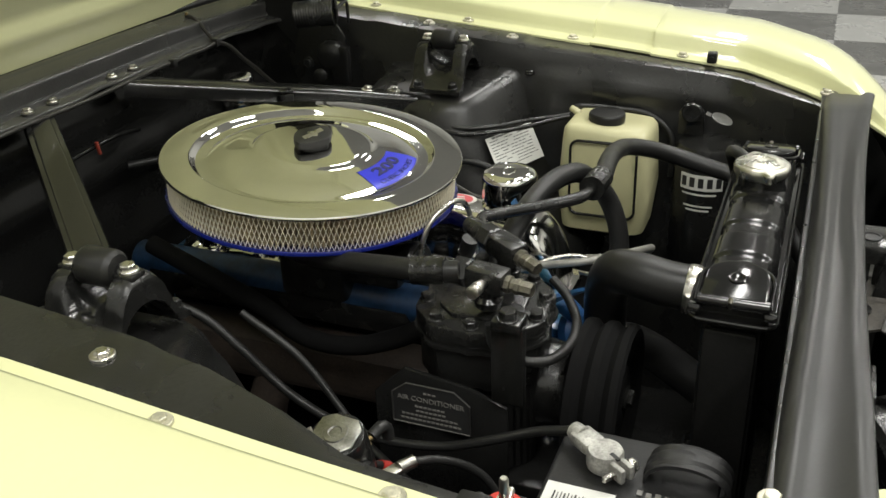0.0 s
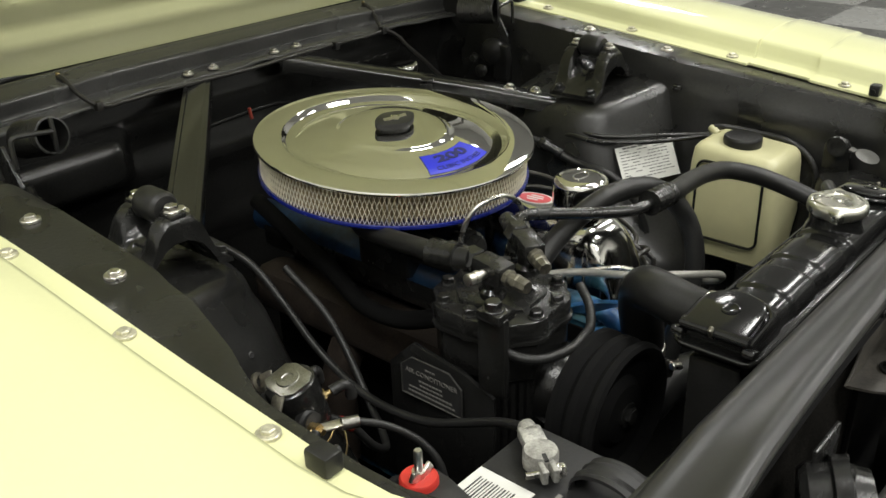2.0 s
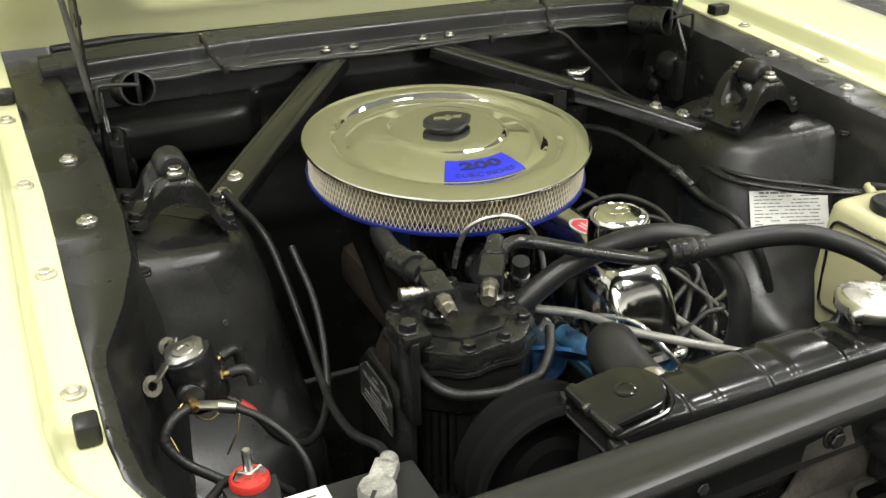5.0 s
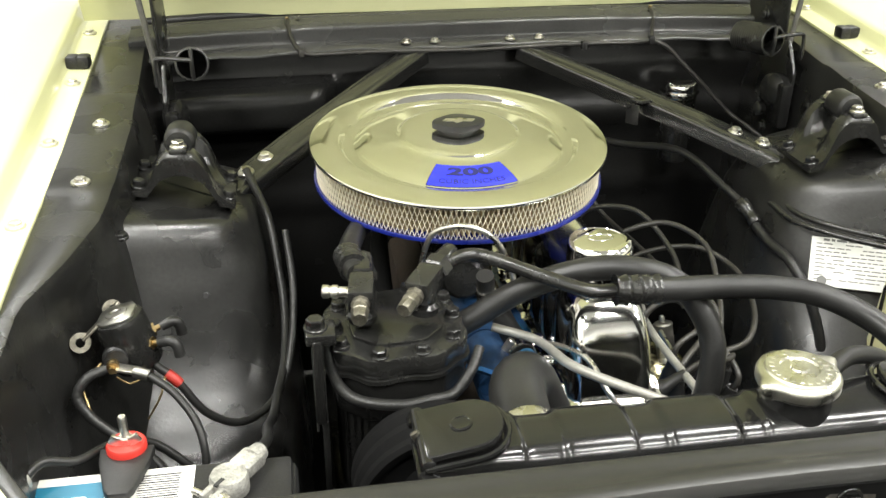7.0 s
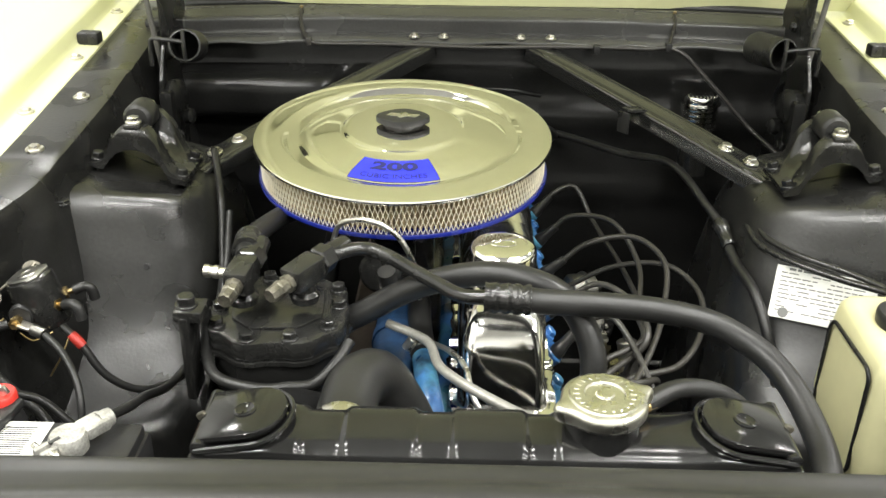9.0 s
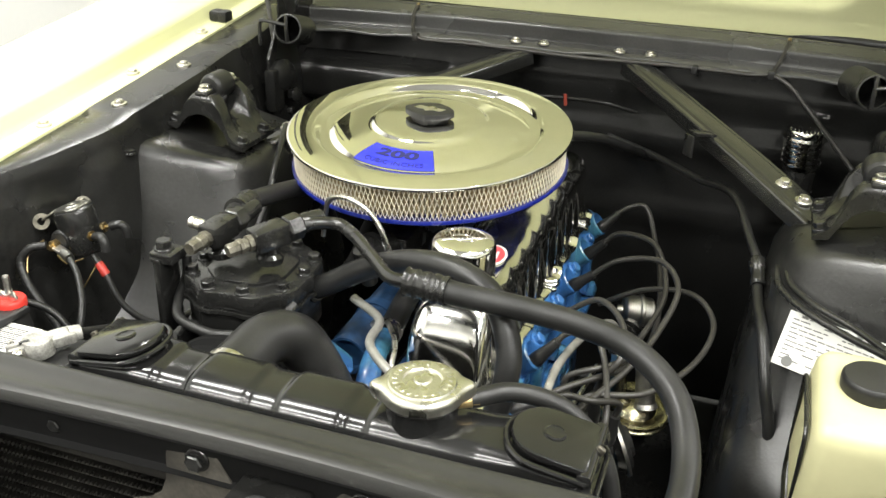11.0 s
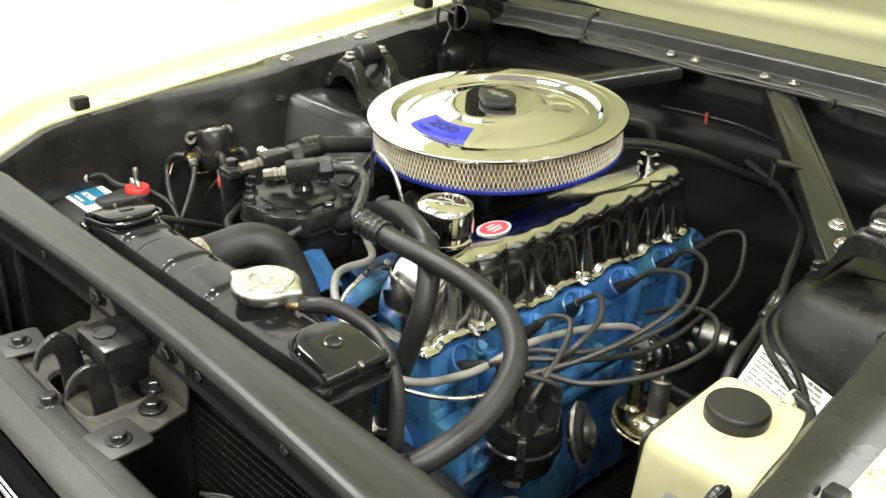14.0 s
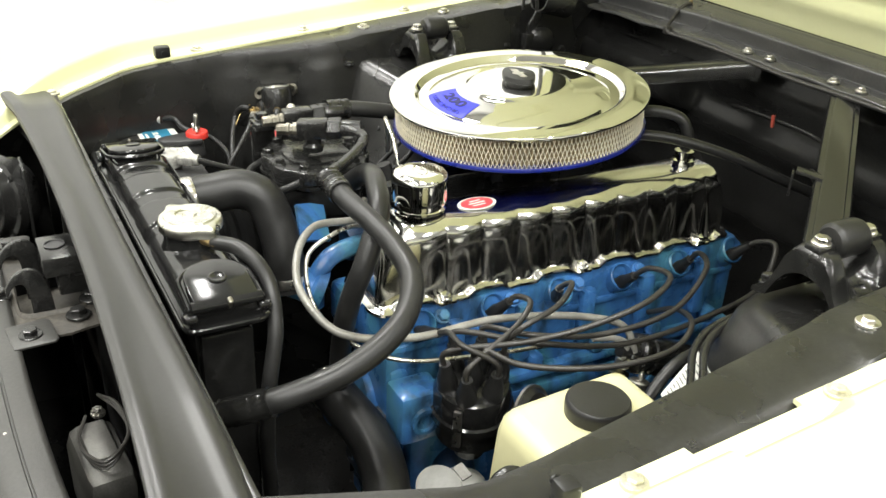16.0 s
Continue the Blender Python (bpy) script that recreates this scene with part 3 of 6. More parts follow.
def shock_mount(s):
    cx, cy, zt = s * 0.418, 0.0, 0.916
    t = thing("shock_mount", (cx, cy, 0.848), "black cast shock mount bracket with rubber bush", "bracket", "shock mounts on the towers")
    rows = []
    for i in range(27):
        y = -0.044 + 0.088 * i / 26
        n = abs(y) / 0.0235
        top = 0.058 if n >= 1 else 0.058 - 0.033 * math.sqrt(max(0, 1 - n * n))
        top -= 0.010 * max(0, (abs(y) - 0.036) / 0.012) ** 2
        f = top / 0.058
        outer = [(-0.064, -0.002), (-0.063, 0.003), (-0.054, 0.0055), (-0.044, 0.011), (-0.037, 0.026 * f), (-0.030, 0.043 * f), (-0.0235, top - 0.007), (-0.018, top - 0.002), (-0.013, top), (0.013, top), (0.018, top - 0.002), (0.0235, top - 0.007), (0.030, 0.043 * f), (0.037, 0.026 * f), (0.044, 0.011), (0.054, 0.0055), (0.063, 0.003), (0.064, -0.002)]
        g = min(1.0, (top - 0.0035) / 0.031)
        inner = [(0.045, -0.002), (0.041, 0.004), (0.034, 0.014 * g), (0.025, 0.0235 * g), (0.014, 0.029 * g), (0.005, 0.031 * g), (-0.005, 0.031 * g), (-0.014, 0.029 * g), (-0.025, 0.0235 * g), (-0.034, 0.014 * g), (-0.041, 0.004), (-0.045, -0.002)]
        rows.append([(cx + 0.9 * u, cy + y, 0.859 + h + 0.18 * s * u * max(0.0, 1 - h / 0.058)) for u, h in outer + inner])
    part("bracket", loft(rows, closed=True, cap=True), CAST, t, smooth=50)
    part("bush", lathe([(0.009, -0.0205), (0.0140, -0.0200), (0.0155, -0.018), (0.0170, -0.0165), (0.0178, -0.014), (0.0178, 0.014), (0.0170, 0.0165), (0.0155, 0.018), (0.0140, 0.0200), (0.009, 0.0205)], (cx, cy, zt + 0.004), (0, 1, 0), 32), RUBBER, t, "black rubber bush")
    part("bar_pin", join(box((cx, cy - 0.031, zt + 0.001), (0.020, 0.022, 0.007), bevel=0.002), box((cx, cy + 0.031, zt + 0.001), (0.020, 0.022, 0.007), bevel=0.002), lathe([(0.007, -0.03), (0.007, 0.03)], (cx, cy, zt + 0.002), (0, 1, 0), 12)), CAST, t)
    for y in (-0.031, 0.031):
        part("bolt", bolt_mesh((cx, cy + y, zt + 0.005), (0, 0, 1), 0.013, 0.007, 0.0095, turn=y * 9), STEEL, t, "bright zinc plated bolt", smooth=30)
    for u, y in ((-0.050, -0.030), (0.050, -0.030), (-0.050, 0.030), (0.050, 0.030)):
        part("base_nut", bolt_mesh((cx + u, cy + y, 0.8645 + 0.2 * s * u), (-0.2 * s, 0, 1), 0.012, 0.009, 0.009), SATIN, t, "black painted base nut", smooth=30)
    return t


for s in (-1, 1):
    shock_mount(s)


def hood_hinge(s):
    x = s * 0.462
    t = part("hinge", slab([(-0.045, -0.1), (0.05, -0.1), (0.06, -0.02), (0.035, 0.06), (-0.02, 0.075), (-0.05, 0.03)], 0.006, Matrix.Translation((x, 0.26, 0.87)) @ Matrix.Rotation(radians(90), 4, "Z") @ Matrix.Rotation(radians(90), 4, "X"), 0.0015), SATIN, hood, "black hood hinge plate")
    part("link", tube([(s * 0.4660, 0.250, 0.903), (s * 0.4745, 0.250, 0.97), (s * 0.4820, 0.250, 1.035), (s * 0.50, 0.235, 1.2)], 0.0042, 8), DARKMETAL, t, "bare steel hinge link")
    # coil spring lying across the bay, its open end facing forward
    c = Vector((s * 0.416, 0.200, 0.955))
    ax = Vector((-0.10, 0.96, -0.25) if s < 0 else (-0.29, 0.95, -0.08)).normalized()
    m = frame_of(ax)
    n = 15
    prof = [(0.0205, 0.0)]
    for k in range(n):
        prof += [(0.0221, 0.0045 * k + 0.0004), (0.0228, 0.0045 * k + 0.0022), (0.0221, 0.0045 * k + 0.0041)]
    prof += [(0.0205, 0.0045 * n), (0.0198, 0.0045 * n - 0.002)] + [(0.0198, 0.0045 * k) for k in range(n - 1, -1, -1)] + [(0.0205, 0.0)]
    bm = lathe(prof, c, ax, 36)
    bmesh.ops.delete(bm, geom=[f for f in bm.faces if len(f.verts) > 4], context="FACES_ONLY")
    part("spring", bm, SATIN, t, "black tightly wound coil spring")
    # added disc that gives the coil its dark, shaded inside
    part("spring_shade_disc", lathe([(0, -0.002), (0.0200, -0.002), (0.0200, 0.001), (0, 0.001)], c + ax * 0.058, ax, 24), MATT, t, "black disc added for the shade inside the spring")
    part("spring_hook", tube([c + Vector((0, -0.002, 0.0215)), c + Vector((0, -0.004, 0)), c + Vector((0, -0.002, -0.0215))], 0.003, 8), SATIN, t)
    part("spring_arm", tube([c + Vector((0, -0.004, 0.006)), c + Vector((s * 0.026, 0.0, 0.008)), c + Vector((s * 0.046, 0.002, 0.008)), c + Vector((s * 0.0485, 0.002, 0.004)), c + Vector((s * 0.049, 0.001, -0.030))], 0.0030, 8), SATIN, t, "bent black anchor rod")
    arm = [(0.262, 0.90), (0.31, 0.87), (0.365, 0.925), (0.395, 0.97), (0.35, 1.08), (0.29, 1.21), (0.235, 1.21), (0.262, 1.09), (0.268, 0.99)]
    part("hinge_arm", slab([(y, z) for y, z in arm], 0.004, Matrix(((0, 0, 1, s * 0.470), (1, 0, 0, 0), (0, 1, 0, 0), (0, 0, 0, 1))), 0.001), SATIN, t, "black pressed hinge arm beside the hood")
    for y, z in ((0.33, 0.965), (0.31, 1.06), (0.285, 1.03)):
        part("bolt", bolt_mesh((s * 0.470, y, z), (-s, 0, 0), 0.012, 0.007, 0.009), CAST, t, smooth=30)
    part("pivot_housing", join(lathe([(0.0, -0.012), (0.022, -0.012), (0.025, -0.008), (0.025, 0.006), (0.018, 0.012), (0, 0.013)], (s * 0.448, 0.232, 0.872), (-s, -0.3, 0.1), 22), lathe([(0.0, 0.0), (0.012, 0.0), (0.012, 0.010), (0.008, 0.013), (0, 0.013)], (s * 0.440, 0.250, 0.836), (-s, -0.2, 0.1), 18), box((s * 0.452, 0.215, 0.852), (0.02, 0.035, 0.07), bevel=0.006)), FIREWALL, t, "black stamped pivot housing")
    for y, z in ((0.225, 0.83), (0.285, 0.85), (0.27, 0.80)):
        part("bolt", bolt_mesh((x - s * 0.004, y, z), (-s, 0, 0), 0.013, 0.007, 0.010), SATIN, t, smooth=30)


for s in (-1, 1):
    hood_hinge(s)

# ---- air cleaner ----
AX, AY, AZ = -0.096, -0.039, 0.9148
ac = thing("air_cleaner", (AX, AY, 0.855), "round chrome air cleaner with pleated paper element", "air cleaner")
LEAN_UP = Matrix.Translation((AX, AY, AZ)) @ Matrix.Rotation(radians(4.73), 4, "X") @ Matrix.Translation((-AX, -AY, -AZ))
LID = [(0.1725, -0.0025), (0.1750, -0.0015), (0.1752, 0.0005), (0.1742, 0.0022), (0.171, 0.0030), (0.158, 0.0036), (0.1440, 0.0044), (0.1418, 0.0040), (0.1398, 0.0026), (0.1362, -0.0022), (0.1335, -0.0050), (0.1310, -0.0060), (0.1285, -0.0060), (0.1262, -0.0052), (0.1200, -0.0020), (0.1120, 0.0010), (0.0960, 0.0040), (0.0760, 0.0068), (0.0730, 0.0076), (0.0700, 0.0094), (0.0680, 0.0110), (0.0660, 0.0119), (0.0630, 0.0122), (0.058, 0.0123), (0.03, 0.0123), (0, 0.0123)]
LID = [(r, AZ + h) for r, h in LID]


def apart(name, bm, *a, **k):
    """A part of the air cleaner, which leans a little forward."""
    bm.transform(LEAN_UP)
    return part(name, bm, *a, **k)



def lid_z(r):
    return float(np.interp(r, [p[0] for p in LID[::-1]][:-1], [p[1] for p in LID[::-1]][:-1]))


apart("lid", lathe([(0.168, AZ - 0.0035)] + LID, (AX, AY, 0), n=128), CHROME, ac, "polished chrome lid with a stamped ring")
# pleats behind the mesh
bm = lathe([(0.150, 0.872), (0.150, 0.9125)], (AX, AY, 0), n=640, wob=lambda a, i: 1 + (0.0, 0.045, 0.085, 0.045)[round(a / (2 * math.pi) * 640) % 4])
bmesh.ops.delete(bm, geom=[f for f in bm.faces if len(f.verts) > 4], context="FACES_ONLY")
apart("element", bm, PAPER, ac, "cream pleated filter paper", smooth=False)


def mesh_cage():
    """Expanded metal: rows of zigzag strands that meet in diamonds."""
    bm = bmesh.new()
    n, rows, z0, z1, r, w = 190, 5, 0.8740, 0.9130, 0.1675, 0.0012
    dz = (z1 - z0) / rows
    for j in range(rows):
        ring = []
        for k in range(2 * n):
            a = math.pi * k / n
            z = z0 + dz * (j + ((k + j) % 2))
            ring.append([bm.verts.new(((r + o) * math.cos(a) + AX, (r + o) * math.sin(a) + AY, z + h)) for o, h in ((0.0007, w), (0.0002, -w), (-0.0010, 0))])
        for k in range(2 * n):
            p, q = ring[k], ring[(k + 1) % (2 * n)]
            for i in range(3):
                bm.faces.new((p[i], p[(i + 1) % 3], q[(i + 1) % 3], q[i]))
    return bm


apart("mesh_cage", mesh_cage(), MESHWIRE, ac, "expanded metal mesh round the element", smooth=False)
apart("base", lathe([(0.06, 0.853), (0.10, 0.855), (0.135, 0.862), (0.155, 0.868), (0.1690, 0.8692), (0.1712, 0.8708), (0.1715, 0.8740), (0.1705, 0.8756), (0.1692, 0.8750), (0.163, 0.8745)], (AX, AY, 0), n=128), NAVY, ac, "deep blue enamelled base pan")


def pointed(rx, ry, n=44, p=1.55):
    """An oval with drawn-out ends."""
    return [(rx * math.copysign(abs(math.cos(2 * math.pi * k / n)) ** (2 / p), math.cos(2 * math.pi * k / n)), ry * math.copysign(abs(math.sin(2 * math.pi * k / n)) ** (2 / p), math.sin(2 * math.pi * k / n))) for k in range(n)]


apart("knob", join(slab(pointed(0.0315, 0.0215), 0.0082, Matrix.Translation((AX, AY, AZ + 0.0158)), 0.0014), slab(pointed(0.024, 0.0185), 0.0052, Matrix.Translation((AX, AY, AZ + 0.0114)), 0.0005)), RUBBER, ac, "black oval wing knob")
apart("emblem", slab([(-0.020, -0.002), (-0.007, -0.003), (-0.003, -0.008), (0.005, -0.004), (0.015, -0.006), (0.020, 0.001), (0.008, 0.003), (0.002, 0.008), (-0.004, 0.004), (-0.014, 0.006)], 0.0008, Matrix.Translation((AX, AY, AZ + 0.0239))), STEEL, ac, "small silver emblem on the knob")


def on_lid(a0):
    """Bends flat (x along the arc, y inward) onto the lid round the direction a0."""
    def f(co):
        r = 0.1030 - co.y
        a = a0 + co.x / 0.1030
        return Vector((AX + r * math.cos(a), AY + r * math.sin(a), lid_z(r) + 0.0004 + co.z))
    return f


LA = radians(-92)
rows = [[on_lid(LA)(Vector((0.0445 * (-1 + 2 * i / 20), 0.0185 * (-1 + 2 * j / 10), -0.0002))) for i in range(21)] for j in range(11)]
apart("decal_border", thick(loft(rows), 0.0003), DARKBLUE, ac, "dark border of the decal")
rows = [[on_lid(LA)(Vector((0.0435 * (-1 + 2 * i / 20), 0.0177 * (-1 + 2 * j / 10), 0))) for i in range(21)] for j in range(11)]
apart("decal", thick(loft(rows), 0.0003), DECAL, ac, "blue curved decal with dark lettering")
apart("decal_text", text_mesh("200", 0.0225, Matrix(), 0.0002, 0.0009, fit=lambda c: on_lid(LA)(Vector((c.x * 1.6, c.y * 0.85 + 0.0055, c.z + 0.0004)))), DARKBLUE, ac, "dark number 200", smooth=False)
apart("decal_text", text_mesh("CUBIC INCHES", 0.0085, Matrix(), 0.0002, 0.0, fit=lambda c: on_lid(LA)(Vector((c.x * 1.2, c.y - 0.0112, c.z + 0.0004)))), DARKBLUE, ac, "dark words CUBIC INCHES", smooth=False)

# ---- engine ----
VY0, VY1, VX = -0.326, 0.236, 0.019
eng = thing("engine", (0, 0, 0.30), "blue painted straight six engine block and head", "engine")


def wave(y, amp, pitch=0.0505):
    """Soft bulges with tight creases between them."""
    k = ((y - VY0) / pitch) % 1
    return amp * math.sin(math.pi * k) ** 0.85 if 0 < k < 1 else 0.0


def valve_cover():
    """A tall pressed cover with softly fluted sides, a raised flat top, round shoulders and a scalloped flange."""
    rows = []
    ys = [VY0 + 0.05 * (k / 36) ** 1.6 for k in range(36)] + [VY0 + 0.05 + (VY1 - VY0 - 0.09) * k / 170 for k in range(171)] + [VY1 - 0.04 * (k / 30) ** 1.6 for k in range(29, -1, -1)]
    for y in ys:
        f = min(y - VY0, VY1 - y) - 0.010
        r = 0.052 if y < 0 else 0.025
        end = math.sqrt(max(0, 1 - max(0, 1 - f / r) ** 2)) if f > 0 else 0
        side = 0.80 + 0.20 * math.sqrt(max(0, 1 - max(0, 1 - (f + 0.001) / 0.024) ** 2)) if f > -0.001 else 0.80
        corner = min(1, math.sqrt(max(0, 1 - max(0, 1 - (f + 0.010) / 0.014) ** 2)))
        fl = (0.052 + wave(y, 0.0032)) * (0.55 + 0.45 * corner) + (0.004 if min(abs(y - c) for c in (-0.229, -0.025, 0.177)) < 0.012 else 0)
        q = wave(y, 0.0036) * min(1, max(0, f - 0.02) / 0.03)
        lift = 0.0075 * min(1, max(0, 0.5 + 1.6 * math.cos(2 * math.pi * (y + 0.07) / 0.1))) * min(1, max(0, f) / 0.02)
        half = [(fl, 0.7175 + lift), (fl, 0.7205 + lift), (fl - 0.003, 0.7218 + lift), (0.046 * side + 0.0004, 0.7222 + lift), (0.0435 * side + q, 0.7275 + lift * .7), (0.0425 * side + q, 0.742), (0.0418 * side + q, 0.765), (0.0412 * side + q, 0.784), (0.0404 * side + q * 0.95, 0.795), (0.0385 * side + q * 0.85, 0.8035), (0.0355 * side + q * .65, 0.8102), (0.0312 * side + q * 0.4, 0.8152), (0.0260 * side + q * 0.15, 0.8184), (0.0200 * side, 0.8200), (0.012 * side, 0.8205)]
        row = [(VX + x, y, 0.7228 + (z - 0.7228) * end if j > 3 else z) for j, (x, z) in enumerate(half)]
        rows.append(row + [(2 * VX - x, yy, z) for x, yy, z in row[::-1]])
    return loft(rows, closed=False)


vc = thing("valve_cover", (VX, 0, 0.72), "tall polished chrome valve cover with fluted sides", "valve cover")
bm = valve_cover()
bmesh.ops.holes_fill(bm, edges=bm.edges[:], sides=80)
part("cover", bm, COVER_CHROME, vc, smooth=60)
for s in (-1, 1):
    for y in (-0.229, -0.025, 0.177):
        part("bolt", bolt_mesh((VX + s * 0.0495, y, 0.7235), (0, 0, 1), 0.011, 0.006, 0.009), CHROME, vc, "chrome flange bolt", smooth=30)
part("sticker", slab(disc_outline(0.017, 0.027, 30), 0.0004, Matrix.Translation((0.027, -0.168, 0.8212)) @ Matrix.Rotation(radians(6), 4, "Z")), WHITE, vc, "white rimmed oval sticker")
part("sticker", slab(disc_outline(0.0145, 0.0225, 30), 0.0004, Matrix.Translation((0.027, -0.168, 0.8217)) @ Matrix.Rotation(radians(6), 4, "Z")), STICKER, vc, "red oval sticker field")

for dy, w in ((-0.006, 0.016), (0.0, 0.024), (0.006, 0.018)):
    part("sticker_print", slab(rounded(0.0026, w, 0.0008), 0.0003, Matrix.Translation((0.027 + dy, -0.168, 0.8221)) @ Matrix.Rotation(radians(6), 4, "Z")), WHITE, vc, "small white print")
# block and head
part("block", join(box((-0.008, -0.02, 0.45), (0.15, 0.54, 0.24), bevel=0.012), box((0.060, -0.10, 0.552), (0.05, 0.34, 0.022), bevel=0.005), box((0.070, -0.235, 0.47), (0.05, 0.10, 0.16), bevel=0.014)), BLUE, eng)
for y in (-0.14, 0.0, 0.14):
    part("core_plug", lathe([(0.021, 0), (0.021, 0.002), (0.018, 0.003), (0.016, -0.002), (0, -0.003)], (0.0675, y, 0.49), (1, 0, 0), 28), BLUE, eng)
part("gasket", box((0.008, -0.03, 0.5705), (0.134, 0.562, 0.003)), DARKMETAL, eng, "dark head gasket edge")
part("head", box((0.011, -0.03, 0.644), (0.122, 0.56, 0.146), bevel=0.008), BLUE, eng, "blue painted cylinder head")
PLUGS = [-0.266, -0.166, -0.066, 0.034, 0.134, 0.232]
for y in PLUGS:
    part("plug_boss", lathe([(0.019, -0.02), (0.0185, 0.020), (0.0165, 0.022), (0.015, 0.020), (0.015, 0.004), (0, 0.004)], (0.066, y, 0.690), (0.8, 0, 0.6), 24), BLUE, eng, "blue cast spark plug well")
for y in (-0.216, -0.116, -0.016, 0.084, 0.184):
    part("water_jacket_rib", join(box((0.074, y, 0.650), (0.020, 0.024, 0.085), bevel=0.007), box((0.080, y + 0.02, 0.604), (0.022, 0.020, 0.022), bevel=0.006)), BLUE, eng)
    part("head_bolt", bolt_mesh((0.079, y - 0.022, 0.705), (0.7, 0, 0.7), 0.013, 0.008, 0.010, turn=y), BLUE, eng, smooth=30)
part("side_ledge", join(box((0.076, -0.03, 0.584), (0.024, 0.55, 0.014), bevel=0.004), box((0.070, -0.03, 0.667), (0.012, 0.55, 0.010), bevel=0.003)), BLUE, eng, "blue cast ledge along the head")
part("pipe_hose", tube([(-0.063, -0.256, 0.747), (-0.066, -0.225, 0.748), (-0.070, -0.19, 0.750), (-0.072, -0.15, 0.752)], 0.0135, 14), RUBBER, eng, "short black hose on the blue pipe")
part("pipe_clamp", join(lathe([(0.0137, -0.005), (0.0147, -0.005), (0.0147, 0.005), (0.0137, 0.005)], (-0.0635, -0.250, 0.747), (-0.06, 1, 0.02), 24), lathe([(0.004, -0.008), (0.005, -0.007), (0.005, 0.007), (0.004, 0.008)], (-0.078, -0.250, 0.757), (0.5, 0, 0.8), 10)), STEEL, eng, "steel hose clamp")
part("choke_housing", join(lathe([(0.0, -0.014), (0.022, -0.014), (0.024, -0.011), (0.024, 0.012), (0.020, 0.016), (0, 0.016)], (-0.112, -0.165, 0.800), (-0.2, -1, 0.2), 28), box((-0.104, -0.115, 0.79), (0.05, 0.08, 0.05), bevel=0.008)), CAST, eng, "dark round choke housing")
part("hose_stub", tube([(-0.098, -0.222, 0.790), (-0.099, -0.229, 0.814), (-0.102, -0.236, 0.835)], 0.0095, 14), RUBBER, eng, "short black carburettor hose")
part("stub_clamp", lathe([(0.0097, -0.004), (0.0107, -0.004), (0.0107, 0.004), (0.0097, 0.004)], (-0.099, -0.229, 0.812), (-0.05, -0.28, 0.95), 24), STEEL, eng, "steel hose clamp")
part("front_cover", join(box((0.005, -0.293, 0.52), (0.15, 0.03, 0.24), bevel=0.012), lathe([(0.05, 0), (0.05, 0.02), (0.03, 0.03), (0.03, 0.06), (0, 0.06)], (0.0, -0.30, 0.56), (0, -1, 0), 28)), BLUE, eng, "blue painted front cover and water pump")
part("thermostat_housing", join(lathe([(0.028, 0), (0.028, 0.012), (0.022, 0.016), (0.022, 0.05), (0.024, 0.052), (0.024, 0.06), (0, 0.06)], (-0.045, -0.345, 0.70), (-0.35, -0.75, 0.35), 24), box((-0.035, -0.312, 0.68), (0.05, 0.04, 0.06), bevel=0.012)), BLUE, eng, "blue painted thermostat housing")
part("water_elbow", tube([(-0.062, -0.262, 0.747), (-0.058, -0.300, 0.748), (-0.052, -0.335, 0.739), (-0.048, -0.352, 0.715), (-0.047, -0.355, 0.68)], 0.0122, 18), BLUE, eng, "blue painted bent water pipe")
part("blue_bracket", thick(loft([[(-0.112, -0.353, 0.794), (-0.123, -0.330, 0.787), (-0.134, -0.307, 0.776)], [(-0.083, -0.360, 0.783), (-0.094, -0.337, 0.776), (-0.105, -0.314, 0.765)], [(-0.054, -0.366, 0.771), (-0.065, -0.343, 0.763), (-0.076, -0.320, 0.753)]]), 0.004), BLUE, eng, "blue painted steel bracket")
part("fuel_boss", join(box((0.105, -0.285, 0.60), (0.05, 0.06, 0.07), bevel=0.008), lathe([(0.018, 0), (0.018, 0.006), (0.013, 0.006), (0.013, 0.001), (0, 0.001)], (0.131, -0.285, 0.60), (1, 0, 0), 20)), BLUE, eng, "blue painted square boss with a round opening")
# the log's colour is darkened for the shade it lies in
part("intake_log", join(lathe([(0.019, -0.280), (0.0195, -0.292), (0.0225, -0.292), (0.0235, -0.288), (0.0235, 0.245), (0.018, 0.250)], (-0.096, 0, 0.733), (0, 1, 0), 32), lathe([(0.0255, -0.215), (0.0255, -0.200)], (-0.096, 0, 0.733), (0, 1, 0), 32)), SHADEGRIMEBLUE, eng, "grimy deep blue intake log with shade in its colour")
part("intake_runner", box((-0.085, 0.03, 0.715), (0.075, 0.38, 0.035), bevel=0.006), CAST, eng, "dark intake runner")
part("carburettor", join(box((AX, AY, 0.785), (0.075, 0.09, 0.10), bevel=0.01), box((AX, AY, 0.84), (0.11, 0.11, 0.012), bevel=0.004)), CAST, eng, "dark carburettor body")
# black sheets added over block and head, standing in for the shade there
part("block_shade_sheet", box((-0.0865, -0.02, 0.485), (0.004, 0.54, 0.26), bevel=0.001), MATT, eng, "black sheet added as shade on the side of the block")
part("head_shade_sheet", box((-0.0525, -0.03, 0.655), (0.004, 0.54, 0.11), bevel=0.001), MATT, eng, "black sheet added as shade on the side of the head")
part("exhaust_manifold", join(box((-0.13, -0.02, 0.65), (0.07, 0.46, 0.07), bevel=0.022), tube([(-0.13, 0.02, 0.64), (-0.15, 0.04, 0.56), (-0.14, 0.06, 0.40)], 0.026, 16)), RUST, eng, "rusty dark iron exhaust manifold")

# ---- radiator ----
rad = thing("radiator", (0, -0.535, 0.45), "gloss black radiator with ribbed top tank", "radiator")


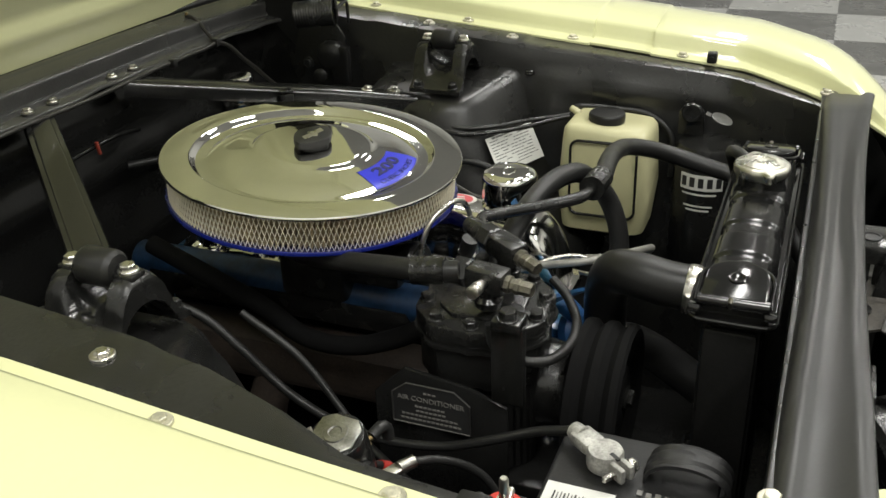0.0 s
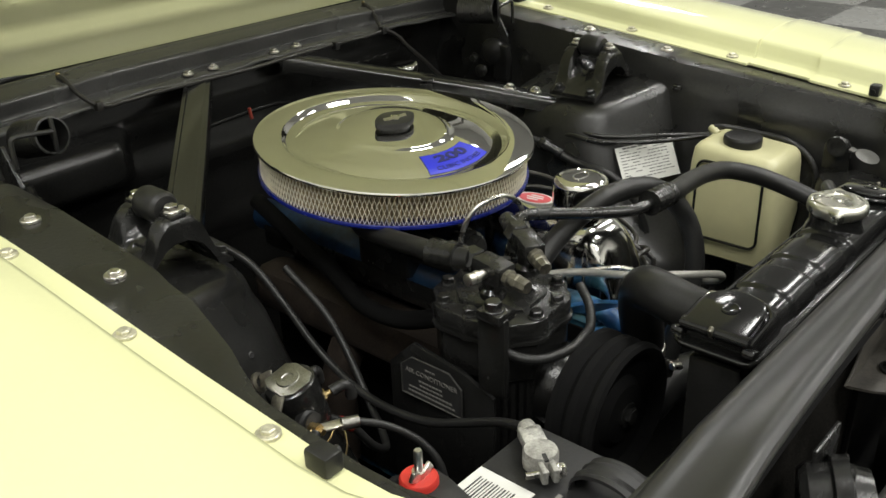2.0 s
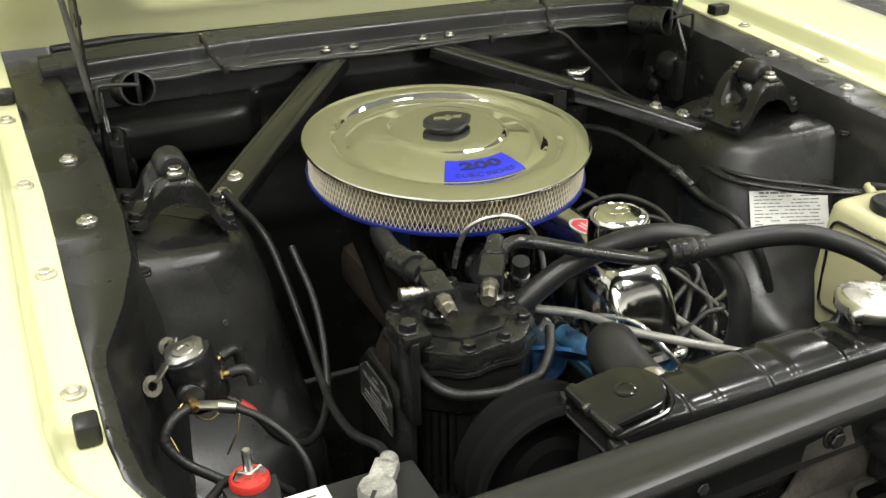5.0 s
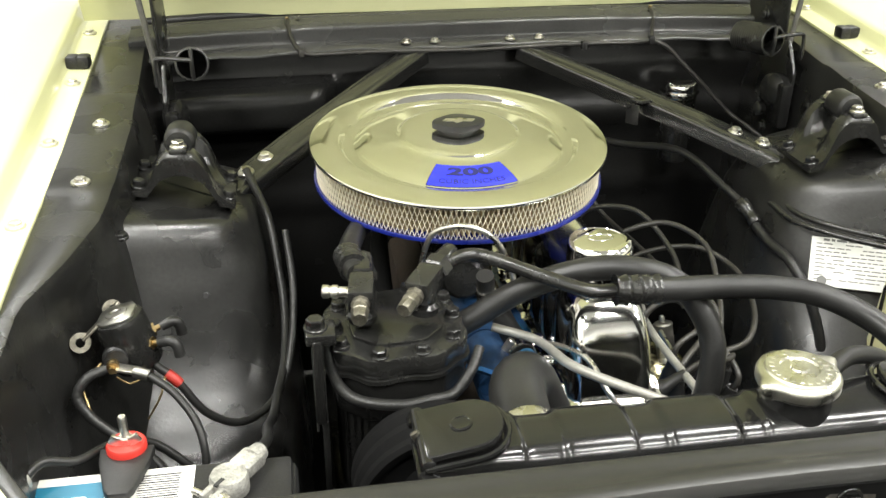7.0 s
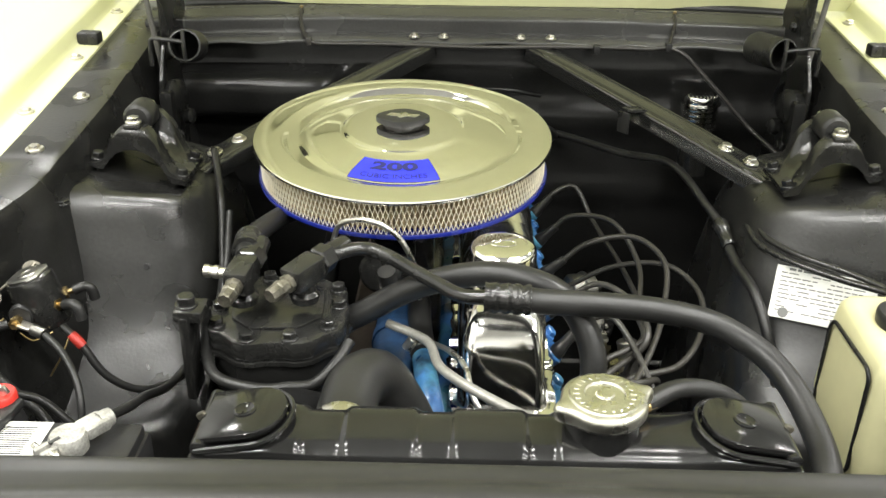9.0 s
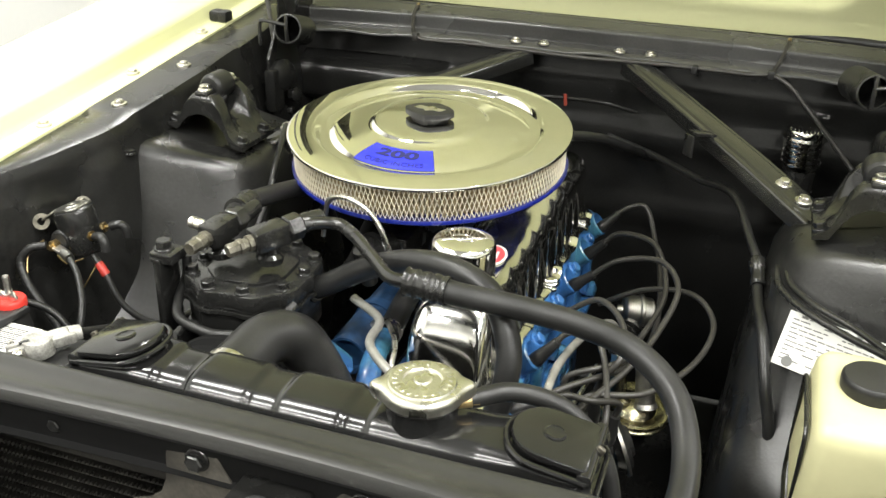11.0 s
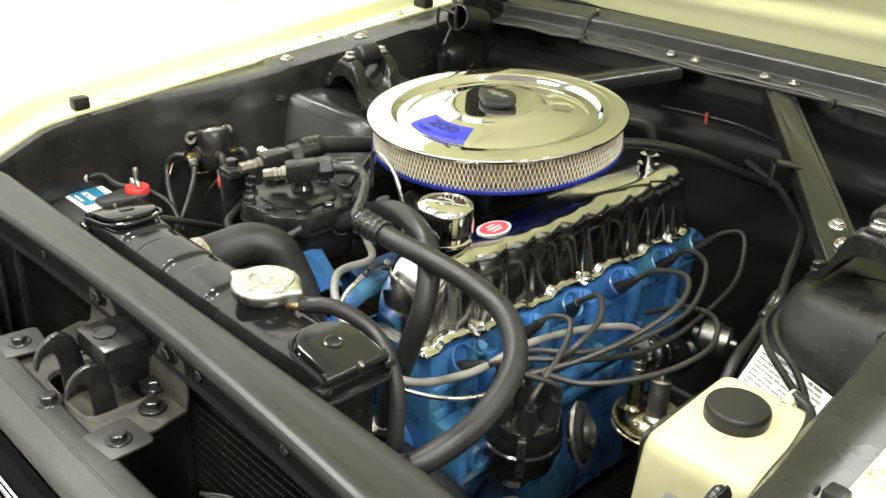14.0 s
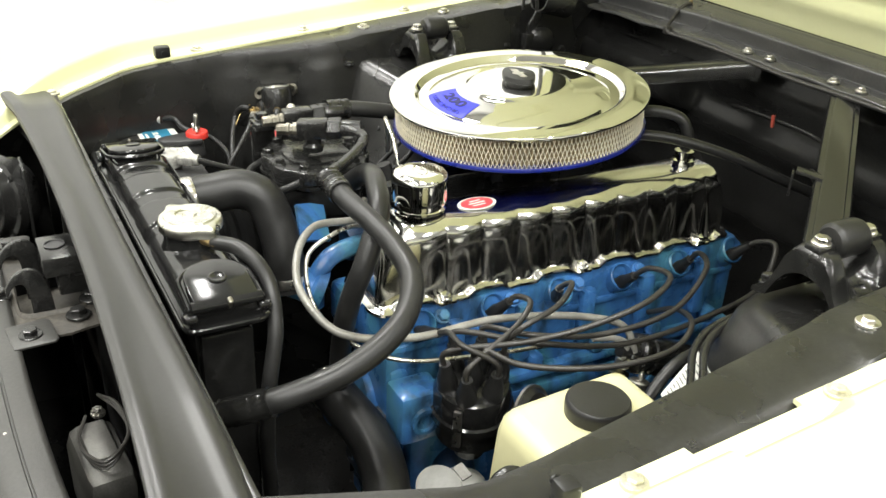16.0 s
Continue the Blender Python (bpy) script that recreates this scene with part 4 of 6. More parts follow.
def rad_tank():
    rows = []
    x0, x1, n = -0.207, 0.209, 208
    for i in range(n + 1):
        x = x0 + (x1 - x0) * i / n
        e = max(0, (abs(x) - 0.125) / 0.095)
        bead = -0.0030 * sum(1 / (1 + math.exp((abs(x - c) - h) / 0.0009)) for c, h in ((-0.1235, 0.0150), (-0.0425, 0.0130), (0.035, 0.0105)))
        flat = min(1, max(0, (abs(x) - 0.13) / 0.03))
        top = 0.868 + bead - 0.10 * max(0, abs(x) - 0.165)
        row = []
        for k in range(21):
            a = math.pi * k / 20
            hw = 0.0330
            u, w = math.cos(a), math.sin(a)
            p = 0.74 - 0.22 * flat
            uu = math.copysign(abs(u) ** p, u)
            ww = w ** p
            row.append((x, -0.533 + uu * (hw + bead), 0.845 + ww * (top - 0.845)))
        rows.append([(x, -0.533 + 0.034, 0.838)] + row + [(x, -0.533 - 0.034, 0.838)])
    return loft(rows, closed=True, cap=True)


part("top_tank", rad_tank(), TANKPAINT, rad, "gloss black ribbed top tank", smooth=45)
part("seam", slab(rounded(0.430, 0.080, 0.014), 0.004, Matrix.Translation((0.002, -0.533, 0.8405)), 0.001), GLOSS, rad, "gloss black tank flange")
part("seam_rim", tube(None, 0.0022, 8, path=[Vector((0.002 + x, -0.533 + y, 0.845)) for x, y in rounded(0.430, 0.080, 0.014) + rounded(0.430, 0.080, 0.014)[:1]]), GLOSS, rad)
part("core", box((0.002, -0.533, 0.615), (0.385, 0.056, 0.436), bevel=0.004), FIREWALL, rad, "black finned radiator core")
for s in (-1, 1):
    c = s * 0.180
    out = [(-0.0295, -0.031), (0.0295, -0.031), (0.0295, 0.006)] + [(0.0295 * math.cos(radians(a)), 0.006 + 0.0250 * math.sin(radians(a))) for a in range(15, 166, 15)] + [(-0.0295, 0.006)]
    m = Matrix.Translation((c, -0.533, 0.8690)) @ Matrix.Rotation(radians(90 * s), 4, "Z") @ Matrix.Rotation(radians(9), 4, "X")
    part("end_plate", slab([(a, b) for a, b in out], 0.0065, m, 0.0028), GLOSS, rad, "raised tongue on the tank end")
    part("tongue_rim", tube(None, 0.0024, 8, path=[m @ Vector((a * 1.12, b * 1.05 + 0.001, -0.001)) for a, b in out[1:] + out[:1]]), GLOSS, rad)
    part("dimple", flat(lathe([(0.0085, 0), (0.0085, 0.001), (0.007, 0.0016), (0.0055, 0.001), (0, 0.0006)], (0, 0, 0.0064), n=20), m), GLOSS, rad)
    part("end_roll", lathe([(0, -0.034), (0.0045, -0.033), (0.0058, -0.032), (0.0058, 0.032), (0.0045, 0.033), (0, 0.034)], (s * 0.2090, -0.533, 0.8645), (0, 1, 0), 18), GLOSS, rad, "gloss black rolled end fold")
    for y in (-0.567, -0.499):
        part("corner_fold", box((s * 0.2085, y, 0.855), (0.016, 0.012, 0.008), Matrix.Rotation(radians(-18 * s), 4, "Y"), 0.0025), GLOSS, rad)
    part("end_clip", box((s * 0.2125, -0.531, 0.8655), (0.007, 0.0048, 0.012), Matrix.Rotation(radians(30 * s), 4, "Y"), 0.0018), TARNISH, rad, "small bare metal clip")
    part("side_strap", box((s * 0.199, -0.533, 0.685), (0.012, 0.05, 0.29), bevel=0.004), FIREWALL, rad, "black side strap")
part("filler_neck", lathe([(0.034, -0.03), (0.030, -0.006), (0.027, 0.0), (0.027, 0.012), (0.031, 0.013), (0.031, 0.016), (0, 0.016)], (0.079, -0.530, 0.868), n=32), GLOSS, rad)
part("overflow_nipple", tube([(0.10, -0.527, 0.877), (0.118, -0.515, 0.876)], 0.005, 10), BRASS, rad, "small brass overflow nipple")
part("inlet_neck", lathe([(0.023, -0.01), (0.023, 0.03), (0, 0.03)], (-0.118, -0.505, 0.822), (0, 1, 0), 24), GLOSS, rad)



def ears(a, i):
    return 1 + (0.26 * (math.exp(-((a - 0.35) / 0.20) ** 2) + math.exp(-((a - 0.35 - math.pi) / 0.20) ** 2)) if i < 6 else 0)


cap = part("pressure_cap", lathe([(0.027, -0.006), (0.030, -0.006), (0.0315, -0.003), (0.0315, 0.003), (0.0305, 0.0055), (0.029, 0.0065), (0.026, 0.007), (0.025, 0.0085), (0.015, 0.009), (0.014, 0.0075), (0.007, 0.008), (0.006, 0.0095), (0, 0.0095)], (0.079, -0.530, 0.886), n=96, wob=ears), CAPMETAL, rad, "silver two-eared pressure cap")
for k in range(22):
    a = 2 * math.pi * k / 22
    part("embossed_mark", box((0.079 + 0.0205 * math.cos(a), -0.530 + 0.0205 * math.sin(a), 0.8945), (0.0042, 0.0028, 0.0012), Matrix.Rotation(a, 4, "Z"), 0.0004, 1), CAPMETAL, cap)

# ---- hoses ----
def hose(name, pts, r, label, mat=RUBBER, category="hose", clamps=(), **kw):
    t = thing(name, pts[0], label, category)
    part("hose_wall", tube(pts, r, 16, **kw), mat, t)
    path = smooth_path(pts)
    for k in clamps:
        i = min(len(path) - 2, max(1, int(k * (len(path) - 1))))
        d = (path[i + 1] - path[i - 1]).normalized()
        rr = r + 0.001
        c = part("clamp", join(lathe([(rr - 0.001, -0.0065), (rr, -0.0065), (rr + 0.0004, -0.0045), (rr + 0.0004, 0.0045), (rr, 0.0065), (rr - 0.001, 0.0065)], path[i], d, 56, wob=lambda a, i: 1.0 + (0.012 if i in (2, 3) and round(a / (2 * math.pi) * 56) % 2 else 0.0)), ), STEEL, t, "ridged steel hose clamp")
        m = frame_of(d)
        part("clamp_screw", lathe([(0.004, -0.009), (0.005, -0.008), (0.005, 0.008), (0.004, 0.009)], path[i] + m @ Vector((rr + 0.003, 0, 0)), m @ Vector((0, 1, 0)), 10), STEEL, c)
    return t


hose("upper_radiator_hose", [(-0.118, -0.493, 0.822), (-0.117, -0.460, 0.824), (-0.112, -0.425, 0.827), (-0.098, -0.402, 0.818), (-0.082, -0.390, 0.785), (-0.066, -0.386, 0.745), (-0.058, -0.384, 0.705)], 0.0245, "thick black rubber upper radiator hose with clamps", clamps=(0.03, 0.94))
hose("air_conditioner_hose", [(0.017, -0.350, 0.872), (0.045, -0.352, 0.869), (0.100, -0.345, 0.863), (0.160, -0.341, 0.855), (0.210, -0.348, 0.845), (0.252, -0.380, 0.828), (0.272, -0.440, 0.806), (0.268, -0.500, 0.79), (0.235, -0.548, 0.765), (0.195, -0.58, 0.735), (0.16, -0.61, 0.71)], 0.0118, "long black rubber air conditioner hose", clamps=())
part("crimp_collar", tube([(0.262, -0.512, 0.785), (0.250, -0.531, 0.775), (0.234, -0.549, 0.764)], 0.0135, 20, ridge=0.0013, pitch=0.010), CAST, bpy.data.objects["air_conditioner_hose"], "ridged black crimp collar")
hose("heater_hose", [(-0.150, -0.272, 0.792), (-0.127, -0.273, 0.805), (-0.067, -0.279, 0.842), (-0.005, -0.294, 0.865), (0.040, -0.309, 0.867), (0.073, -0.322, 0.855), (0.098, -0.348, 0.815), (0.094, -0.366, 0.762), (0.066, -0.365, 0.689), (0.045, -0.36, 0.62)], 0.0125, "black rubber heater hose bent over the engine front", clamps=(0.02, 0.97))
hose("overflow_hose", [(0.112, -0.516, 0.876), (0.140, -0.498, 0.878), (0.180, -0.486, 0.864), (0.212, -0.490, 0.830), (0.226, -0.503, 0.775), (0.218, -0.505, 0.70), (0.205, -0.50, 0.62)], 0.0075, "thin black rubber overflow hose")
hose("lower_radiator_hose", [(-0.03, -0.345, 0.565), (0.03, -0.348, 0.575), (0.084, -0.343, 0.572), (0.14, -0.346, 0.565), (0.19, -0.362, 0.55), (0.22, -0.40, 0.52), (0.22, -0.48, 0.47)], 0.028, "thick black lower radiator hose", clamps=(0.05,))

# ---- compressor ----
cp = thing("compressor", (-0.20, -0.30, 0.60), "black cast air conditioner compressor with bolted head", "compressor")


def comp_out(w, d, lobes=0.0):
    out = []
    for k in range(48):
        a = 2 * math.pi * k / 48
        c, s = math.cos(a), math.sin(a)
        r = 1 / max(abs(c) / (w / 2), abs(s) / (d / 2), (abs(c) + abs(s)) / ((w + d) / 2 * 0.76))
        r *= 1 + lobes * max(0, math.cos(a * 10)) ** 2
        out.append((r * c, r * s))
    return out


CM = Matrix.Translation((-0.203, -0.291, 0)) @ Matrix.Rotation(radians(4), 4, "Z")
part("head", join(slab(comp_out(0.132, 0.132, 0.05), 0.020, Matrix.Translation((0, 0, 0.802)) @ CM, 0.003), slab(comp_out(0.088, 0.088), 0.004, Matrix.Translation((0, 0, 0.8215)) @ CM, 0.0015)), CAST, cp, "black cast compressor head")
part("valve_plate", slab(comp_out(0.136, 0.136, 0.05), 0.004, Matrix.Translation((0, 0, 0.7975)) @ CM), CAST, cp)
part("crankcase", join(slab(comp_out(0.128, 0.128), 0.045, Matrix.Translation((0, 0, 0.752)) @ CM, 0.004), slab(comp_out(0.115, 0.118), 0.11, Matrix.Translation((0, 0, 0.645)) @ CM, 0.006), box((-0.203, -0.30, 0.63), (0.13, 0.15, 0.03), bevel=0.004)), FIREWALL, cp)
for k in range(10):
    a = 2 * math.pi * (k + 0.0) / 10
    o = comp_out(0.116, 0.117)[int(48 * k / 10) % 48]
    part("head_bolt", bolt_mesh(CM @ Vector((o[0], o[1], 0.822)), (0, 0, 1), 0.012, 0.008, 0.0085, turn=a), CAST, cp, smooth=30)
part("tag_plate", slab([(-0.043, -0.024), (0.043, -0.024), (0.043, 0.012), (0.026, 0.026), (-0.026, 0.026), (-0.043, 0.012)], 0.0012, Matrix.Translation((-0.2815, -0.258, 0.731)) @ Matrix.Rotation(radians(-90), 4, "Z") @ Matrix.Rotation(radians(90), 4, "X")), INK, cp, "black riveted specification plate")
TM = Matrix.Translation((-0.2831, -0.258, 0.731)) @ Matrix.Rotation(radians(-90), 4, "Z") @ Matrix.Rotation(radians(90), 4, "X")
part("plate_text", text_mesh("AIR CONDITIONER", 0.0085, TM @ Matrix.Translation((0, 0.008, 0)), 0.0002), LETTER, cp, "pale raised words AIR CONDITIONER", smooth=False)
for v, w in ((0.0165, 0.016), (-0.001, 0.036), (-0.0065, 0.034), (-0.012, 0.066), (-0.0175, 0.068)):
    bw = []
    for j in range(int(w / 0.0048)):
        bw.append(box((-w / 2 + 0.0024 + 0.0048 * j, v, 0), (0.0036, 0.0022, 0.0004)))
    bm = join(*bw)
    bm.transform(TM)
    part("plate_text_line", bm, LETTER, cp, "pale raised marks", smooth=False)
part("plate_rim", tube(None, 0.0008, 6, path=[TM @ Vector((x, y, 0)) for x, y in ((-0.0425, -0.0235), (0.0425, -0.0235), (0.0425, 0.012), (0.026, 0.0255), (-0.026, 0.0255), (-0.0425, 0.012), (-0.0425, -0.0235))]), DARKMETAL, cp)
part("mount_plate", slab([(-0.075, -0.16), (0.07, -0.16), (0.07, 0.02), (0.03, 0.035), (-0.04, 0.045), (-0.075, 0.01)], 0.006, Matrix.Translation((-0.272, -0.268, 0.725)) @ Matrix.Rotation(radians(-90), 4, "Z") @ Matrix.Rotation(radians(90), 4, "X"), 0.001), FIREWALL, cp, "black steel mounting plate")
pul = part("pulley", lathe([(0.03, -0.03), (0.072, -0.03), (0.078, -0.027), (0.078, -0.019), (0.071, -0.012), (0.078, -0.005), (0.078, 0.003), (0.071, 0.010), (0.078, 0.017), (0.078, 0.024), (0.074, 0.027), (0.066, 0.024), (0.06, 0.016), (0.04, 0.012), (0.032, 0.02), (0.012, 0.022), (0, 0.022)], (-0.178, -0.413, 0.715), (0, -1, 0), 56), MATT, cp, "black double groove clutch pulley")
part("pulley_bolt", bolt_mesh((-0.178, -0.436, 0.715), (0, -1, 0), 0.016, 0.008, 0.014), CAST, pul, smooth=30)
part("shaft_housing", lathe([(0.05, 0), (0.045, 0.03), (0.035, 0.05), (0.03, 0.06)], (-0.178, -0.345, 0.715), (0, -1, 0), 32), CAST, cp)
part("support_strut", join(box((-0.279, -0.340, 0.80), (0.010, 0.034, 0.09), bevel=0.003), box((-0.275, -0.340, 0.845), (0.028, 0.030, 0.012), bevel=0.003)), CAST, cp, "black upright mounting strut")
part("strut_bolt", bolt_mesh((-0.279, -0.340, 0.851), (0, 0, 1), 0.015, 0.010, 0.011), CAST, cp, smooth=30)


def service_valve(stem, way, tail, side=None):
    """A forged valve body with a plated stem cap, a side port and a hose nut."""
    t = thing("service_valve", stem, "black forged service valve with dull plated stem cap", "valve", "compressor service valves")
    w = Vector(way).normalized()
    s0 = Vector(stem)
    part("stem_cap", lathe([(0.0065, 0), (0.0075, 0.002), (0.0075, 0.012), (0.0085, 0.013), (0.0085, 0.017), (0.007, 0.018), (0.007, 0.022), (0.009, 0.023), (0.009, 0.030)], s0, w, 8), TARNISH, t, "dull plated stem cap", smooth=25)
    b = s0 + w * 0.048
    m = frame_of(w)
    part("valve_body", box(b, (0.024, 0.024, 0.040), m, 0.003), CAST, t)
    part("foot", lathe([(0.013, -0.03), (0.015, -0.022), (0.011, -0.018), (0.011, 0.0)], b, (0, 0, 1), 20), CAST, t)
    part("nut", lathe([(0.013, 0), (0.0145, 0.002), (0.0145, 0.016), (0.013, 0.018)], b + w * 0.02, w, 6), CAST, t, smooth=25)
    part("collar", lathe([(0.010, 0), (0.011, 0.006), (0.0095, 0.02), (0.009, 0.026)], b + w * 0.038, w, 20), CAST, t)
    if side:
        sv = Vector(side).normalized()
        part("port", lathe([(0.005, 0), (0.005, 0.010), (0.0065, 0.011), (0.0065, 0.016), (0.0055, 0.0165), (0.0055, 0.019), (0.0065, 0.0195), (0.0065, 0.025), (0.004, 0.026), (0, 0.026)], b + sv * 0.011, sv, 16), STEEL, t, "silver plated charging port")
    return t


service_valve((-0.240, -0.352, 0.862), (0.12, 1, 0.05), None, side=(-1, 0.1, 0.05))
service_valve((-0.200, -0.345, 0.864), (0.62, 1, 0.10), None)
sh = hose("suction_hose", [(-0.235, -0.275, 0.868), (-0.243, -0.240, 0.866), (-0.240, -0.215, 0.864), (-0.233, -0.175, 0.858), (-0.222, -0.130, 0.850), (-0.200, -0.08, 0.838), (-0.16, -0.03, 0.82)], 0.0112, "black rubber suction hose with crimped collar")
part("crimp_collar", tube([(-0.238, -0.262, 0.868), (-0.242, -0.228, 0.865)], 0.0135, 20, ridge=0.0015, pitch=0.011), CAST, sh, "black crimped metal collar")
pp = thing("discharge_pipe", (-0.15, -0.265, 0.872), "black painted metal discharge pipe with crimped collar", "pipe")
part("pipe", tube([(-0.150, -0.273, 0.872), (-0.135, -0.262, 0.872), (-0.118, -0.257, 0.871), (-0.100, -0.266, 0.869), (-0.054, -0.310, 0.866), (-0.022, -0.344, 0.868), (0.0, -0.350, 0.871)], 0.0070, 14), CAST, pp)
part("crimp", tube([(-0.004, -0.350, 0.871), (0.038, -0.352, 0.870)], 0.0128, 20, ridge=0.0022, pitch=0.010), CAST, pp, "ridged crimp collar")

# ---- oil filler cap ----
oc = thing("oil_filler_cap", (0.017, -0.243, 0.822), "chrome push-in oil filler cap", "oil cap")
part("cap", lathe([(0.020, 0.0), (0.032, 0.001), (0.034, 0.003), (0.034, 0.006), (0.031, 0.008), (0.0305, 0.012), (0.0335, 0.014), (0.034, 0.018), (0.034, 0.040), (0.033, 0.045), (0.030, 0.0482), (0.024, 0.0495), (0.0235, 0.0488), (0.012, 0.0492), (0, 0.0494)], (0.017, -0.243, 0.824), n=64), CHROME, oc)
part("embossed_oval", tube([(0.017 + 0.013 * math.cos(a), -0.243 + 0.007 * math.sin(a), 0.8734) for a in [i * math.pi / 8 for i in range(17)]], 0.0006, 6), CHROME, oc)
# ---- washer tank ----
tk = thing("washer_tank", (0.42, -0.28, 0.63), "yellowed plastic washer tank with black cap", "washer tank")
rows = []
for z, x0, x1, y0, y1, r in ((0.625, 0.385, 0.47, -0.33, -0.22, 0.02), (0.632, 0.375, 0.478, -0.345, -0.21, 0.02), (0.70, 0.366, 0.482, -0.352, -0.205, 0.018), (0.78, 0.370, 0.482, -0.347, -0.210, 0.016), (0.796, 0.373, 0.480, -0.345, -0.212, 0.015), (0.803, 0.378, 0.475, -0.340, -0.217, 0.012), (0.806, 0.386, 0.468, -0.332, -0.225, 0.010)):
    rows.append([((x0 + x1) / 2 + u, (y0 + y1) / 2 + v, z + (0.004 if z > 0.79 else 0) * (v / 0.06)) for u, v in rounded(x1 - x0, y1 - y0, r)])
part("tank_body", loft(rows, closed=True, cap=True), TANK, tk)
part("cap", lathe([(0.026, -0.012), (0.0285, -0.010), (0.029, 0.0), (0.0285, 0.004), (0.0265, 0.006), (0, 0.0062)], (0.420, -0.272, 0.814), n=40), RUBBER, tk, "round black screw cap")
part("nipple", lathe([(0.006, 0), (0.006, 0.016), (0.004, 0.018), (0, 0.018)], (0.440, -0.222, 0.806), (0.2, 0.9, 0.5), 12), TANK, tk)
part("strap", tube(None, 0.0022, 8, path=[Vector((0.3665 - 0.004 * math.sin((z + 0.725) * 20) * 0, -0.280 + y, 0.725 + z)) for y, z in rounded(0.105, 0.125, 0.014) + rounded(0.105, 0.125, 0.014)[:1]]), SATIN, tk, "black wire frame round the tank face")

# label on the driver side tower
LM = Matrix.Translation((0.397, -0.1265, 0.752)) @ Matrix.Rotation(radians(-23), 4, "Z") @ Matrix.Rotation(radians(60), 4, "X")
dec = thing("tower_label", (0.393, -0.118, 0.757), "white printed notice stuck on the black tower", "label")
part("paper", flat(box((0, 0, 0), (0.112, 0.062, 0.0006)), LM), WHITE, dec, smooth=False)
bars = []
rng = random.Random(4)
for j in range(11):
    x = -0.050
    while x < 0.044:
        w = rng.uniform(0.004, 0.013)
        if rng.random() > 0.12 and x + w < 0.05:
            bars.append(box((x + w / 2, 0.028 - 0.0050 * j, 0.0005), (w, 0.0014 if j else 0.003, 0.0002)))
        x += w + 0.0018
part("print", flat(join(*bars), LM), GREYINK, dec, "dark small print", smooth=False, kind="stuff")
part("printed_seal", flat(lathe([(0.006, 0), (0.006, 0.0003), (0, 0.0003)], (-0.040, -0.024, 0.0004), n=20), LM), GREYINK, dec, smooth=False)

# ---- battery and its cables ----
bt = thing("battery", (-0.43, -0.46, 0.55), "black battery with a printed top label", "battery")
part("case", join(box((-0.428, -0.479, 0.655), (0.250, 0.150, 0.205), bevel=0.006), box((-0.428, -0.479, 0.760), (0.242, 0.140, 0.014), bevel=0.004)), BATTERY, bt)
part("label", box((-0.455, -0.441, 0.7677), (0.134, 0.058, 0.0006)), WHITE, bt, "white and teal printed label", smooth=False)
part("label", box((-0.490, -0.443, 0.7684), (0.062, 0.040, 0.0006)), TEAL, bt, "teal printed field", smooth=False)
part("label_text", text_mesh("SILVER", 0.0118, Matrix.Translation((-0.488, -0.445, 0.7690)), 0.0002, 0.0004), WHITE, bt, "white word SILVER", smooth=False)
part("print_bar", box((-0.488, -0.4585, 0.7690), (0.026, 0.004, 0.0003)), WHITE, bt, smooth=False)
for j in range(13):
    part("print_bar", box((-0.416 - 0.0006 * (j % 2), -0.421 - 0.0030 * j, 0.7683), (0.034 - 0.0012 * (j % 2), 0.0008 + 0.0006 * ((j * 5) % 3 == 0), 0.0004)), INK, bt, smooth=False)
for x in (-0.357, -0.544):
    part("post", lathe([(0.010, 0), (0.009, 0.02), (0.008, 0.022), (0, 0.022)], (x, -0.454, 0.764), n=20), DULL, bt)
rows = []
for i in range(25):
    a = math.pi * i / 24
    y, z = -0.522 - 0.034 * math.cos(a), 0.766 + 0.024 * math.sin(a) ** 0.8
    rows.append([(-0.350 + u, y + 0.003 * math.cos(u * 900), z + h) for u, h in ((-0.016, 0), (-0.0155, 0.003), (-0.011, 0.004), (-0.0095, 0.0028), (-0.006, 0.0028), (-0.0045, 0.004), (0.0045, 0.004), (0.006, 0.0028), (0.0095, 0.0028), (0.011, 0.004), (0.0155, 0.003), (0.016, 0), (0, -0.001))])
part("carry_strap", loft(rows, closed=True, cap=True), BATTERY, bt, "folded ribbed black carry strap")
for j in range(6):
    part("strap_print", box((-0.380 + 0.0012 * (j % 2), -0.525 + 0.0075 * j, 0.7683), (0.006, 0.0045, 0.0004)), LETTER, bt, "pale printed mark", smooth=False)


